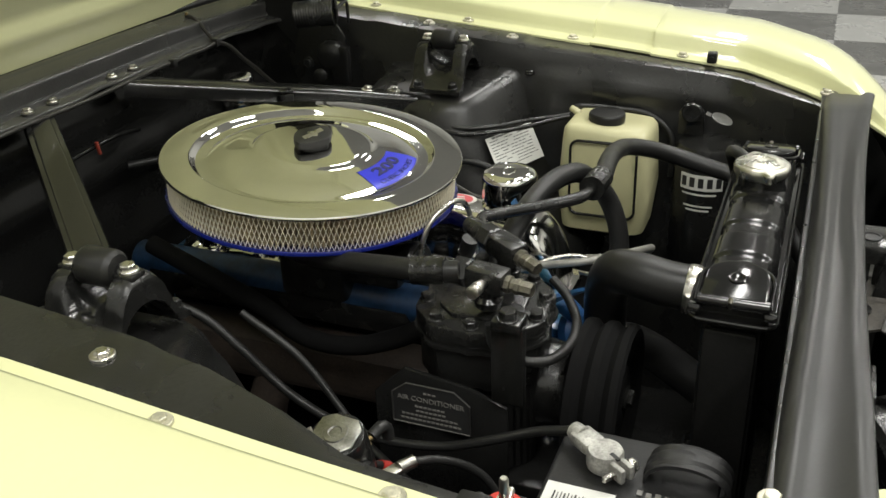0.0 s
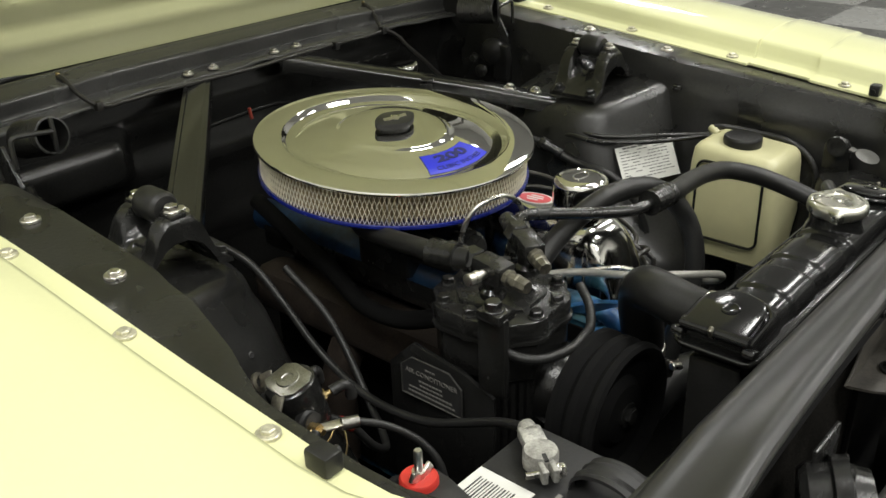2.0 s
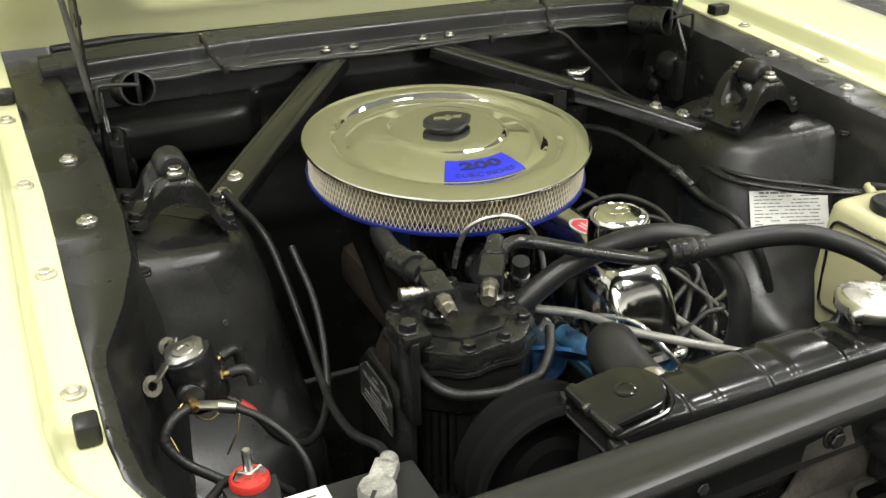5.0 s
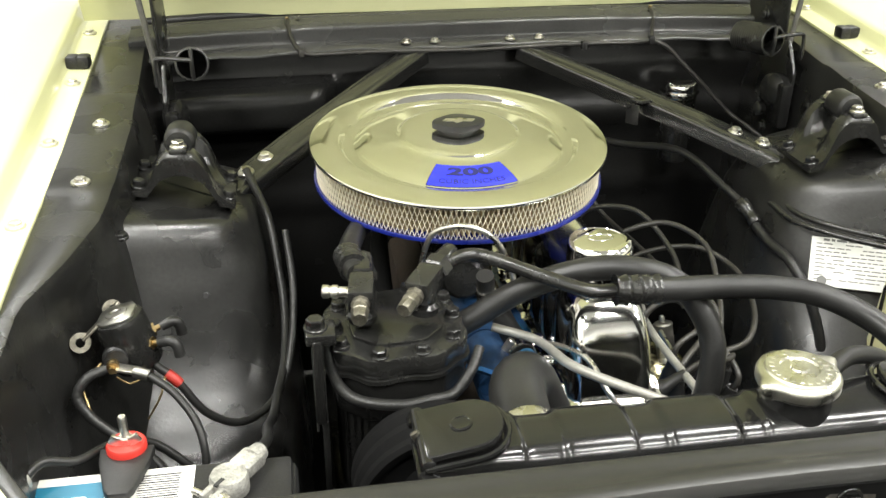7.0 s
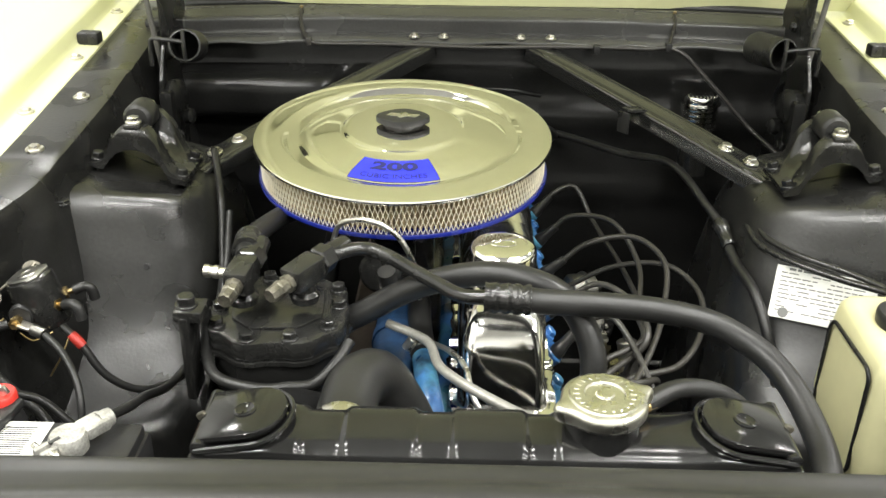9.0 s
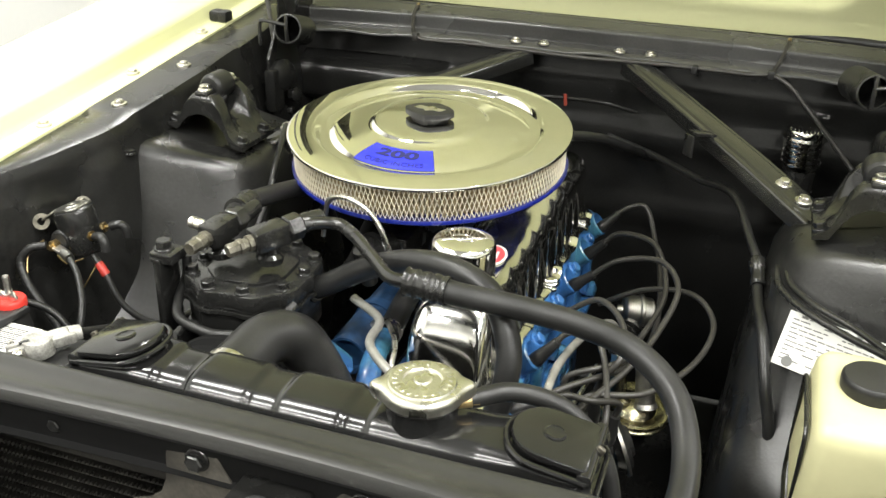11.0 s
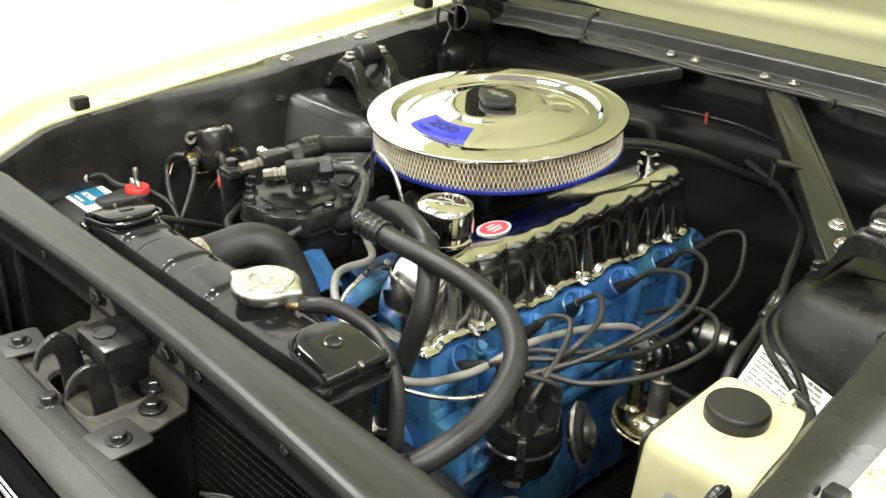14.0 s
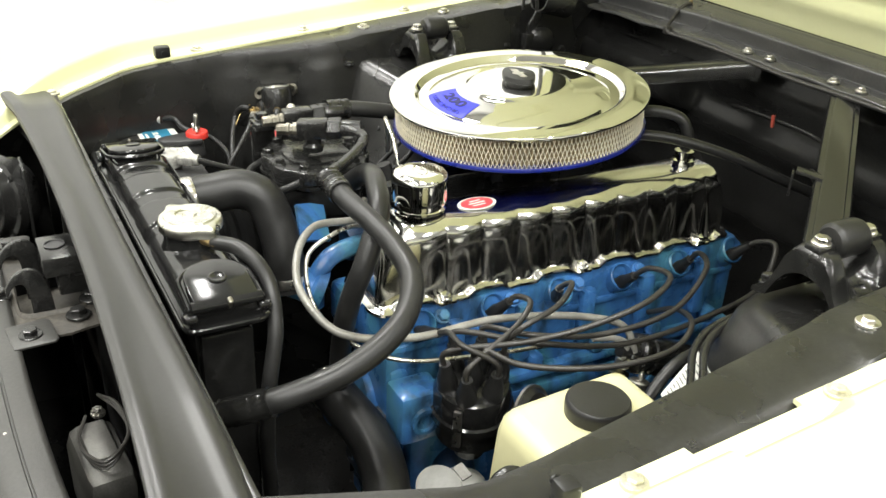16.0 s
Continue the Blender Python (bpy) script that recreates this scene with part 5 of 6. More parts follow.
def battery_clamp(c, turn, label):
    t = thing("battery_clamp", c, label, "battery clamp", "battery clamps")
    m = Matrix.Translation(c) @ Matrix.Rotation(turn, 4, "Z")
    part("ring", flat(lathe([(0.0095, -0.008), (0.0155, -0.008), (0.016, -0.006), (0.016, 0.006), (0.0145, 0.009), (0.0095, 0.009)], (0, 0, 0), n=28), m), LEAD, t)
    part("post_top", flat(lathe([(0.0095, 0.0), (0.0095, 0.007), (0.008, 0.0085), (0, 0.0085)], (0, 0, 0), n=20), m), LEAD, t)
    part("jaw", flat(join(box((-0.005, -0.020, 0), (0.006, 0.018, 0.014), bevel=0.002), box((0.005, -0.020, 0), (0.006, 0.018, 0.014), bevel=0.002)), m), LEAD, t)
    part("jaw_bolt", flat(join(bolt_mesh((0.009, -0.021, 0), (1, 0, 0), 0.011, 0.006, 0.007), lathe([(0.003, -0.02), (0.003, 0), (0, 0)], (0, -0.021, 0), (1, 0, 0), 10)), m), STEEL, t, smooth=30)
    part("ring_slot", flat(box((0, -0.012, 0.0085), (0.0035, 0.010, 0.002)), m), INK, t, smooth=False)
    part("cable_socket", flat(join(box((0, 0.024, 0.003), (0.022, 0.024, 0.012), bevel=0.003), lathe([(0.009, 0), (0.0085, 0.008), (0.008, 0.012)], (0, 0.03, 0.003), (0, 1, 0), 16)), m), LEAD, t)
    return t


battery_clamp((-0.357, -0.453, 0.779), radians(-36), "dull lead clamp on the battery post")
battery_clamp((-0.544, -0.463, 0.780), radians(-35), "dull lead clamp on the other battery post")
kn = thing("battery_hold_down", (-0.446, -0.392, 0.752), "red battery hold-down disc with wing nut", "hold-down")
part("stem", slab([(-0.022, 0), (0.022, 0), (0.014, 0.026), (-0.014, 0.026)], 0.044, Matrix.Translation((-0.446, -0.385, 0.75)) @ Matrix.Rotation(radians(90), 4, "X"), 0.003), BATTERY, kn, "black plastic hold-down bridge")
part("bridge", slab([(-0.023, 0.006), (0.023, 0.006), (0.021, -0.014), (0.012, -0.050), (0.008, -0.056), (-0.008, -0.056), (-0.012, -0.050), (-0.021, -0.014)], 0.008, Matrix.Translation((-0.446, -0.395, 0.7695)), 0.002), BATTERY, kn, "black tapered bridge lying over the battery top")
part("disc", lathe([(0.015, 0), (0.0170, 0.002), (0.0170, 0.009), (0.0155, 0.011), (0, 0.011)], (-0.446, -0.392, 0.773), n=28), RED, kn, "red plastic disc")
part("stud", lathe([(0.004, 0), (0.004, 0.026), (0.003, 0.028), (0, 0.028)], (-0.446, -0.392, 0.783), n=12), STEEL, kn)
part("wing_nut", join(box((-0.453, -0.395, 0.788), (0.012, 0.004, 0.009), Matrix.Rotation(radians(30), 4, "Y"), 0.001), box((-0.439, -0.395, 0.788), (0.012, 0.004, 0.009), Matrix.Rotation(radians(-30), 4, "Y"), 0.001), lathe([(0.006, 0), (0.006, 0.007), (0, 0.007)], (-0.446, -0.392, 0.783), n=14)), STEEL, kn)


def cable(name, pts, r, label, mat=RUBBER, category="cable", ends=(), **kw):
    t = thing(name, pts[0], label, category)
    part("sheath", tube(pts, r, 10, **kw), mat, t)
    return t


cable("battery_ground_cable", [(-0.334, -0.421, 0.782), (-0.328, -0.385, 0.768), (-0.330, -0.345, 0.750), (-0.326, -0.29, 0.724), (-0.322, -0.23, 0.712), (-0.315, -0.17, 0.712), (-0.312, -0.107, 0.738), (-0.317, -0.06, 0.785), (-0.325, -0.02, 0.822), (-0.345, 0.045, 0.846), (-0.350, 0.062, 0.852)], 0.0047, "black battery ground cable bolted to the tower brace")

# ---- starter solenoid on the apron ----
sl = thing("starter_solenoid", (-0.469, -0.256, 0.785), "black starter solenoid with plated top and terminals", "solenoid")
SM = Matrix.Translation((-0.466, -0.256, 0.834)) @ frame_of((-0.26, 0.02, 1))
part("can", flat(lathe([(0.0, -0.058), (0.022, -0.058), (0.0245, -0.054), (0.0245, -0.008), (0.023, -0.003), (0.018, 0.0)], (0, 0, 0), n=36), SM), CAST, sl)
part("top_cap", flat(join(slab([(-0.019, -0.013), (-0.010, -0.018), (0.012, -0.018), (0.020, -0.009), (0.020, 0.009), (0.012, 0.018), (-0.010, 0.018), (-0.019, 0.012)], 0.003, Matrix.Translation((0, 0, -0.002)), 0.0012), lathe([(0.011, 0.0008), (0.010, 0.0022), (0.006, 0.0024), (0.005, 0.0014), (0, 0.0014)], (0, 0, 0), n=24), box((-0.012, 0, -0.014), (0.018, 0.028, 0.003), Matrix.Rotation(radians(-50), 4, "Y"), 0.001)), SM), CAPGREY, sl, "plated octagonal top cap")
EARS = ((Vector((-0.4994, -0.2727, 0.8153)), Vector((-0.482, -0.262, 0.829))), (Vector((-0.4761, -0.2254, 0.8231)), Vector((-0.470, -0.238, 0.832))))
for c, top in EARS:
    d = c - top
    ring = lathe([(0.0098, -0.0014), (0.0098, 0.0014), (0.0045, 0.0014), (0.0045, -0.0014), (0.0098, -0.0014)], c, (0.42, -0.80, 0.42), 24)
    bmesh.ops.delete(ring, geom=[f for f in ring.faces if len(f.verts) > 4], context="FACES_ONLY")
    ear = join(ring, box(top.lerp(c, 0.42), (0.0026, 0.013, d.length * 0.9), frame_of(d, (0.42, -0.80, 0.42)), 0.0008))
    part("mounting_ear", ear, TARNISH, sl, "tarnished mounting ear")
for c, ax, mt in (((-0.444, -0.262, 0.803), (1, -0.4, 0.2), BRASS), ((-0.446, -0.242, 0.803), (1, 0.3, 0.2), BRASS), ((-0.470, -0.285, 0.797), (0.1, -1, 0.1), BRASS), ((-0.45, -0.262, 0.790), (0.8, -0.6, 0), DULL)):
    part("terminal", join(lathe([(0.006, 0), (0.006, 0.006), (0.003, 0.007), (0.003, 0.016), (0, 0.016)], c, ax, 12), lathe([(0.0065, 0.007), (0.0065, 0.011)], c, ax, 6)), mt, sl, "brass terminal stud", smooth=30)
for c, ax in (((-0.428, -0.268, 0.806), (1, -0.35, 0.3)), ((-0.430, -0.237, 0.806), (1, 0.3, 0.3))):
    q, w = Vector(c), Vector(ax).normalized()
    part("terminal_boot", tube([q, q + w * 0.012, q + w * 0.018 + Vector((0, 0, -0.006)), q + w * 0.020 + Vector((0, 0, -0.018))], 0.0055, 10), RUBBER, sl, "black rubber terminal boot")
part("insulator", lathe([(0.013, 0), (0.013, 0.006), (0.0105, 0.008), (0.0105, 0.011), (0, 0.011)], (-0.468, -0.275, 0.799), (0.1, -1, 0.1), 24), RUBBER, sl, "black terminal insulator")
part("lug", box((-0.460, -0.295, 0.797), (0.034, 0.012, 0.003), Matrix.Rotation(radians(-25), 4, "Z"), 0.001), STEEL, sl, "plated cable lug")
part("lug_sleeve", lathe([(0.006, 0), (0.006, 0.016)], (-0.448, -0.301, 0.796), (1, -0.5, -0.1), 12), CAPGREY, sl)
cable("starter_cable", [(-0.434, -0.308, 0.7945), (-0.414, -0.322, 0.785), (-0.393, -0.345, 0.765), (-0.386, -0.362, 0.742), (-0.392, -0.376, 0.69)], 0.0038, "black starter cable from the solenoid lug")
cable("battery_positive_cable", [(-0.524, -0.434, 0.782), (-0.510, -0.412, 0.786), (-0.487, -0.402, 0.776), (-0.462, -0.372, 0.768), (-0.432, -0.352, 0.75), (-0.402, -0.352, 0.72)], 0.0042, "black battery cable going down beside the battery")
cable("solenoid_wire", [(-0.475, -0.297, 0.799), (-0.490, -0.306, 0.797), (-0.500, -0.314, 0.783), (-0.490, -0.322, 0.765), (-0.465, -0.332, 0.745), (-0.437, -0.342, 0.725), (-0.415, -0.355, 0.70)], 0.0046, "black taped wire under the solenoid", ridge=0.0006, pitch=0.006)
cable("solenoid_wire", [(-0.478, -0.296, 0.805), (-0.495, -0.305, 0.79), (-0.49, -0.318, 0.77)], 0.0012, "thin yellow wire at the solenoid", BRASS)
cable("solenoid_wire", [(-0.468, -0.290, 0.785), (-0.457, -0.290, 0.776), (-0.438, -0.282, 0.782)], 0.001, "thin bare yellow wire looping below the terminal", BRASS)
cable("solenoid_wire", [(-0.445, -0.292, 0.735), (-0.431, -0.287, 0.758), (-0.426, -0.277, 0.772)], 0.001, "thin bare wire leading down the apron", BRASS)
cable("loom", [(-0.448, -0.262, 0.79), (-0.417, -0.275, 0.766), (-0.392, -0.28, 0.729), (-0.364, -0.268, 0.704), (-0.337, -0.235, 0.694), (-0.316, -0.195, 0.702), (-0.306, -0.165, 0.728), (-0.300, -0.120, 0.775), (-0.305, -0.06, 0.82)], 0.0042, "black wiring loom beside the tower")
hose("bypass_hose", [(-0.17, 0.16, 0.80), (-0.185, 0.06, 0.775), (-0.19, -0.009, 0.751), (-0.19, -0.059, 0.722), (-0.19, -0.118, 0.721), (-0.188, -0.177, 0.742), (-0.175, -0.222, 0.764)], 0.0115, "black rubber hose along the exhaust side", MATT, clamps=(0.97,))
cable("loom_sleeve", [(-0.425, -0.272, 0.773), (-0.417, -0.275, 0.766), (-0.414, -0.2756, 0.762)], 0.0054, "red sleeve on the solenoid wiring", REDSLEEVE)
cable("loom", [(-0.268, -0.318, 0.835), (-0.268, -0.322, 0.812), (-0.264, -0.345, 0.797), (-0.248, -0.370, 0.791), (-0.205, -0.382, 0.788), (-0.182, -0.381, 0.790), (-0.159, -0.375, 0.790), (-0.140, -0.360, 0.803), (-0.128, -0.340, 0.815)], 0.0050, "black corrugated loom across the compressor front", ridge=0.0004, pitch=0.004)
cable("choke_tube", [(-0.165, -0.200, 0.825), (-0.160, -0.203, 0.853), (-0.150, -0.211, 0.877), (-0.120, -0.224, 0.887), (-0.093, -0.227, 0.874), (-0.072, -0.228, 0.834), (-0.068, -0.230, 0.80)], 0.0030, "thin bent steel tube under the air cleaner", STEEL, "tube")
cable("vacuum_tube", [(-0.099, -0.264, 0.790), (-0.059, -0.289, 0.786), (-0.040, -0.355, 0.795), (0.012, -0.397, 0.788), (0.067, -0.412, 0.770), (0.107, -0.388, 0.738), (0.118, -0.301, 0.713), (0.116, -0.183, 0.708), (0.134, -0.059, 0.690), (0.150, -0.01, 0.672), (0.165, 0.0, 0.64)], 0.0048, "bent grey vacuum tube round the engine front", GREYTUBE, "tube")
cable("fuel_line", [(-0.055, -0.275, 0.775), (-0.036, -0.31, 0.788), (-0.02, -0.34, 0.79), (-0.01, -0.375, 0.775), (0.02, -0.385, 0.735), (0.06, -0.37, 0.705), (0.12, -0.32, 0.69), (0.14, -0.22, 0.68), (0.15, -0.12, 0.675)], 0.0028, "thin steel fuel line along the block", STEEL, "tube")

# ---- distributor, leads ----
DX = Vector((0.150, -0.232, 0.655))
dist = thing("distributor", (0.15, -0.24, 0.55), "gloss black distributor cap with six leads", "distributor")
part("cap", lathe([(0.048, -0.050), (0.051, -0.048), (0.051, -0.037), (0.048, -0.035), (0.047, -0.014), (0.043, -0.004), (0.034, 0.0), (0, 0.0)], DX, (0.15, -0.1, 1), 40), GLOSS, dist)
part("bowl", lathe([(0.02, -0.12), (0.025, -0.095), (0.045, -0.080), (0.047, -0.051), (0, -0.050)], DX, (0.15, -0.1, 1), 32), CAST, dist)
part("vacuum_can", lathe([(0, -0.014), (0.030, -0.010), (0.038, 0), (0.030, 0.008), (0.020, 0.009), (0.017, 0.014), (0, 0.015)], DX + Vector((0.042, 0.060, -0.045)), (1, 0.5, 0.35), 32), SATIN, dist)
part("vacuum_can_rim", lathe([(0.037, -0.002), (0.0395, -0.002), (0.0395, 0.002), (0.037, 0.002)], DX + Vector((0.042, 0.060, -0.045)), (1, 0.5, 0.35), 40), DULL, dist, "bright crimped edge")
TOWERS = []
dm = Matrix.Translation(DX) @ frame_of((0.15, -0.1, 1))
for k in range(7):
    a = 2 * math.pi * k / 6 + 0.3
    r = 0.0 if k == 6 else 0.031
    p0, p1 = dm @ Vector((r * math.cos(a), r * math.sin(a), -0.005)), dm @ Vector((r * 1.15 * math.cos(a), r * 1.15 * math.sin(a), 0.034))
    part("boot", tube(None, lambda u: (0.0128, 0.0128, 0.0118, 0.0112, 0.0088, 0.0078, 0.0066)[round(u * 6)], 16, path=[p0.lerp(p1, j / 6) for j in range(7)]), RUBBER, dist, "black rubber lead boot")
    TOWERS.append((p1, (p1 - p0).normalized()))
part("clip", box(DX + Vector((0.03, -0.036, -0.04)), (0.010, 0.005, 0.05), Matrix.Rotation(radians(40), 4, "Z"), 0.001), STEEL, dist)

LEADS = [
    (-0.27, 0, [(0.140, -0.262, 0.722), (0.165, -0.262, 0.722)]),
    (-0.17, 5, [(0.118, -0.160, 0.735), (0.146, -0.158, 0.742), (0.165, -0.185, 0.730)]),
    (-0.07, 1, [(0.108, -0.088, 0.726), (0.140, -0.095, 0.750), (0.176, -0.140, 0.749), (0.184, -0.194, 0.736)]),
    (0.03, 4, [(0.140, 0.024, 0.745), (0.196, 0.008, 0.764), (0.226, -0.050, 0.760), (0.215, -0.125, 0.738), (0.192, -0.190, 0.722)]),
    (0.13, 2, [(0.125, 0.120, 0.740), (0.180, 0.082, 0.752), (0.208, 0.011, 0.724), (0.194, -0.087, 0.706), (0.180, -0.180, 0.722)]),
    (0.225, 3, [(0.115, 0.235, 0.728), (0.145, 0.240, 0.738), (0.172, 0.200, 0.700), (0.196, 0.08, 0.690), (0.205, -0.06, 0.692), (0.188, -0.170, 0.712)])]
for y, k, mid in LEADS:
    t = thing("spark_plug_lead", (0.085, y, 0.69), "dark grey spark plug lead with rubber boot", "plug lead", "spark plug leads")
    a = Vector((0.080, y, 0.690))
    w = (Vector(mid[0]) - a).normalized()
    part("boot", tube(None, lambda u: 0.0088 - 0.0032 * u + 0.0012 * (abs(u - 0.3) < 0.12), 14, path=[a.lerp(a + w * 0.045, j / 8) for j in range(9)]), RUBBER, t, "black rubber plug boot")
    p1, d1 = TOWERS[k]
    part("sheath", tube([a + w * 0.039] + mid + [p1 + d1 * 0.016, p1 - d1 * 0.006], 0.0036, 10), WIRE, t)
co = thing("coil_lead", (0.16, -0.22, 0.68), "dark grey coil lead to the distributor centre", "plug lead")
p1, d1 = TOWERS[6]
part("sheath", tube([p1 - d1 * 0.006, p1 + d1 * 0.02, (0.215, -0.214, 0.712), (0.262, -0.130, 0.714), (0.272, -0.043, 0.720), (0.243, 0.009, 0.724), (0.181, 0.042, 0.703), (0.120, 0.055, 0.662)], 0.0036, 10), WIRE, co)

# fuel pump and filter
fp = thing("fuel_pump", (0.19, -0.02, 0.50), "fuel pump with olive gold rim and two filter cans", "fuel pump")
fa = (0.12, -0.10, 1)
part("diaphragm_rim", lathe([(0.044, -0.006), (0.0475, -0.005), (0.0480, -0.002), (0.0455, -0.0005), (0.0450, 0.0015), (0.0472, 0.003), (0.0470, 0.0055), (0.0430, 0.0065), (0.0360, 0.0035), (0.0300, 0.0035), (0.0260, 0.008), (0.0200, 0.013), (0, 0.014)], (0.190, -0.022, 0.560), fa, 48), OLIVE, fp, "olive gold passivated rim")
part("lower_bowl", lathe([(0, -0.060), (0.024, -0.055), (0.030, -0.022), (0.043, -0.012), (0.044, -0.0062), (0, -0.0062)], (0.190, -0.022, 0.560), fa, 32), MATT, fp, "black lower pump body")
part("filter_can", lathe([(0.0165, 0), (0.0150, 0.004), (0.0130, 0.006), (0.0128, 0.049), (0.0135, 0.050), (0.0135, 0.053), (0.012, 0.0545), (0, 0.055)], (0.206, -0.029, 0.570), (-0.14, 0.26, 1), 24), DULL, fp)
part("can_nipple", lathe([(0.0042, 0), (0.0042, 0.006), (0.003, 0.009), (0, 0.010)], (0.1985, -0.0145, 0.6235), (-0.14, 0.26, 1), 12), STEEL, fp)
part("inlet_tower", lathe([(0.0175, 0), (0.0150, 0.004), (0.0120, 0.006), (0.0115, 0.040), (0.0135, 0.041), (0.0135, 0.045), (0.009, 0.046), (0.0085, 0.053), (0, 0.053)], (0.170, -0.032, 0.572), (-0.14, 0.26, 1), 24), OLIVE, fp)
part("union_nut", bolt_mesh((0.1635, -0.0185, 0.6245), (-0.1, 0.2, 1), 0.017, 0.011), STEEL, fp, smooth=30)
part("fuel_pipe", tube([(0.162, -0.016, 0.634), (0.160, -0.012, 0.652), (0.157, -0.030, 0.664), (0.150, -0.060, 0.668)], 0.0045, 10), GREYTUBE, fp, "grey fuel pipe")
ic = thing("ignition_coil", (0.150, 0.06, 0.60), "black ribbed ignition coil on the block", "ignition coil")
ca = (0.01, 1, -0.40)
part("can", lathe([(0, -0.004), (0.015, -0.004), (0.017, 0.0), (0.024, 0.002), (0.027, 0.006), (0.027, 0.012), (0.0245, 0.014), (0.0245, 0.022), (0.0268, 0.024), (0.0268, 0.029), (0.0250, 0.031), (0.0250, 0.044), (0.0262, 0.046), (0.0262, 0.100), (0.022, 0.106), (0, 0.106)], (0.157, 0.002, 0.634), ca, 40), GLOSS, ic)
part("terminal_tower", lathe([(0.0105, 0), (0.0105, 0.012), (0.008, 0.020), (0, 0.021)], (0.157, -0.001, 0.6355), (-0.01, -1, 0.40), 18), RUBBER, ic)
for s in (-1, 1):
    part("terminal", lathe([(0.003, 0), (0.003, 0.008), (0, 0.009)], (0.157 + s * 0.014, -0.001, 0.636), (-0.01, -1, 0.40), 10), STEEL, ic)
vd = thing("vacuum_diaphragm", (0.151, 0.18, 0.592), "round silver vacuum switch on the block", "vacuum switch")
part("can", lathe([(0, -0.012), (0.008, -0.012), (0.009, -0.004), (0.020, -0.002), (0.0235, 0.002), (0.0235, 0.020), (0.0265, 0.022), (0.0265, 0.026), (0.0225, 0.028), (0.0215, 0.040), (0.017, 0.043), (0.007, 0.044), (0.006, 0.052), (0, 0.052)], (0.142, 0.178, 0.592), (0.95, 0.28, -0.05), 36), DULL, vd)
ofl = thing("oil_filter", (0.13, -0.24, 0.49), "white spin-on oil filter on the block", "oil filter")
part("mounting_boss", lathe([(0.030, -0.06), (0.030, 0.0), (0, 0.0)], (0.122, -0.232, 0.474), (1, -0.35, -0.35), 28), SHADEGRIMEBLUE, ofl, "grimy blue filter boss")
part("can", lathe([(0, -0.002), (0.037, -0.002), (0.0395, 0.002), (0.040, 0.006), (0.0385, 0.008), (0.0385, 0.050), (0.036, 0.057), (0.028, 0.060), (0, 0.061)], (0.122, -0.232, 0.474), (1, -0.35, -0.35), 44), WHITE, ofl)

# breather at the rear of the valve cover and its hose
br = thing("breather_hose", (0.017, 0.170, 0.823), "black breather hose on a chrome grommet", "hose")
part("grommet", lathe([(0.016, -0.002), (0.016, 0.004), (0.012, 0.006), (0.012, 0.012), (0.014, 0.013), (0.014, 0.017), (0.010, 0.019)], (0.017, 0.170, 0.823), n=28), CHROME, br, "chrome grommet")
part("hose_wall", tube([(0.017, 0.170, 0.838), (0.017, 0.172, 0.86), (0.006, 0.165, 0.882), (-0.02, 0.14, 0.888), (-0.06, 0.10, 0.876)], 0.008, 14), RUBBER, br)

# brake master cylinder
mc = thing("master_cylinder", (0.352, 0.364, 0.78), "brake master cylinder with ribbed chrome cap", "master cylinder")
part("reservoir", lathe([(0.024, -0.13), (0.026, -0.07), (0.024, -0.055), (0, -0.055)], (0.355, 0.372, 0.843), n=32), CAST, mc)
part("cap", lathe([(0.0275, -0.012), (0.0285, -0.010), (0.0285, 0.000), (0.0270, 0.002), (0.022, 0.003), (0, 0.0035)], (0.355, 0.372, 0.844), n=40), CHROME, mc, "chrome reservoir cap")
for k in range(9):
    w = 0.0255 * math.sqrt(max(0.05, 1 - ((k - 4) / 4.6) ** 2))
    part("cap_rib", box((0.355 + 0.0056 * (k - 4), 0.372, 0.8476), (0.0026, 2 * w, 0.0024), bevel=0.0008, seg=1), CHROME, mc)
part("bellows", lathe([(0.020, -0.062), (0.0255, -0.060)] + [p for k in range(5) for p in ((0.0295, -0.053 + 0.0082 * k), (0.0300, -0.0505 + 0.0082 * k), (0.0295, -0.048 + 0.0082 * k), (0.0262, -0.0462 + 0.0082 * k))] + [(0.0320, -0.0135), (0.0325, -0.0115), (0.0275, -0.0105)], (0.355, 0.372, 0.844), n=40), CHROME, mc, "stack of chrome rings")

# ---- cables along the driver side and the firewall ----
cable("speedometer_cable", [(0.06, 0.385, 0.79), (0.142, 0.333, 0.785), (0.215, 0.239, 0.793), (0.269, 0.148, 0.811), (0.300, 0.055, 0.788), (0.309, 0.031, 0.780)], 0.0055, "black sheathed cable beside the driver side tower")
cn = cable("cable_union", [(0.309, 0.031, 0.780), (0.318, -0.039, 0.754), (0.327, -0.098, 0.744), (0.337, -0.139, 0.708), (0.351, -0.156, 0.651), (0.355, -0.16, 0.58)], 0.0065, "black cable with a threaded union beside the tower")
part("union_nut", lathe([(0.009, 0), (0.010, 0.002), (0.010, 0.016), (0.0085, 0.018), (0.0085, 0.034), (0.0095, 0.035), (0.0095, 0.042), (0.008, 0.044)], (0.310, 0.026, 0.779), (0.009, -0.07, -0.026), 12), CAST, cn)
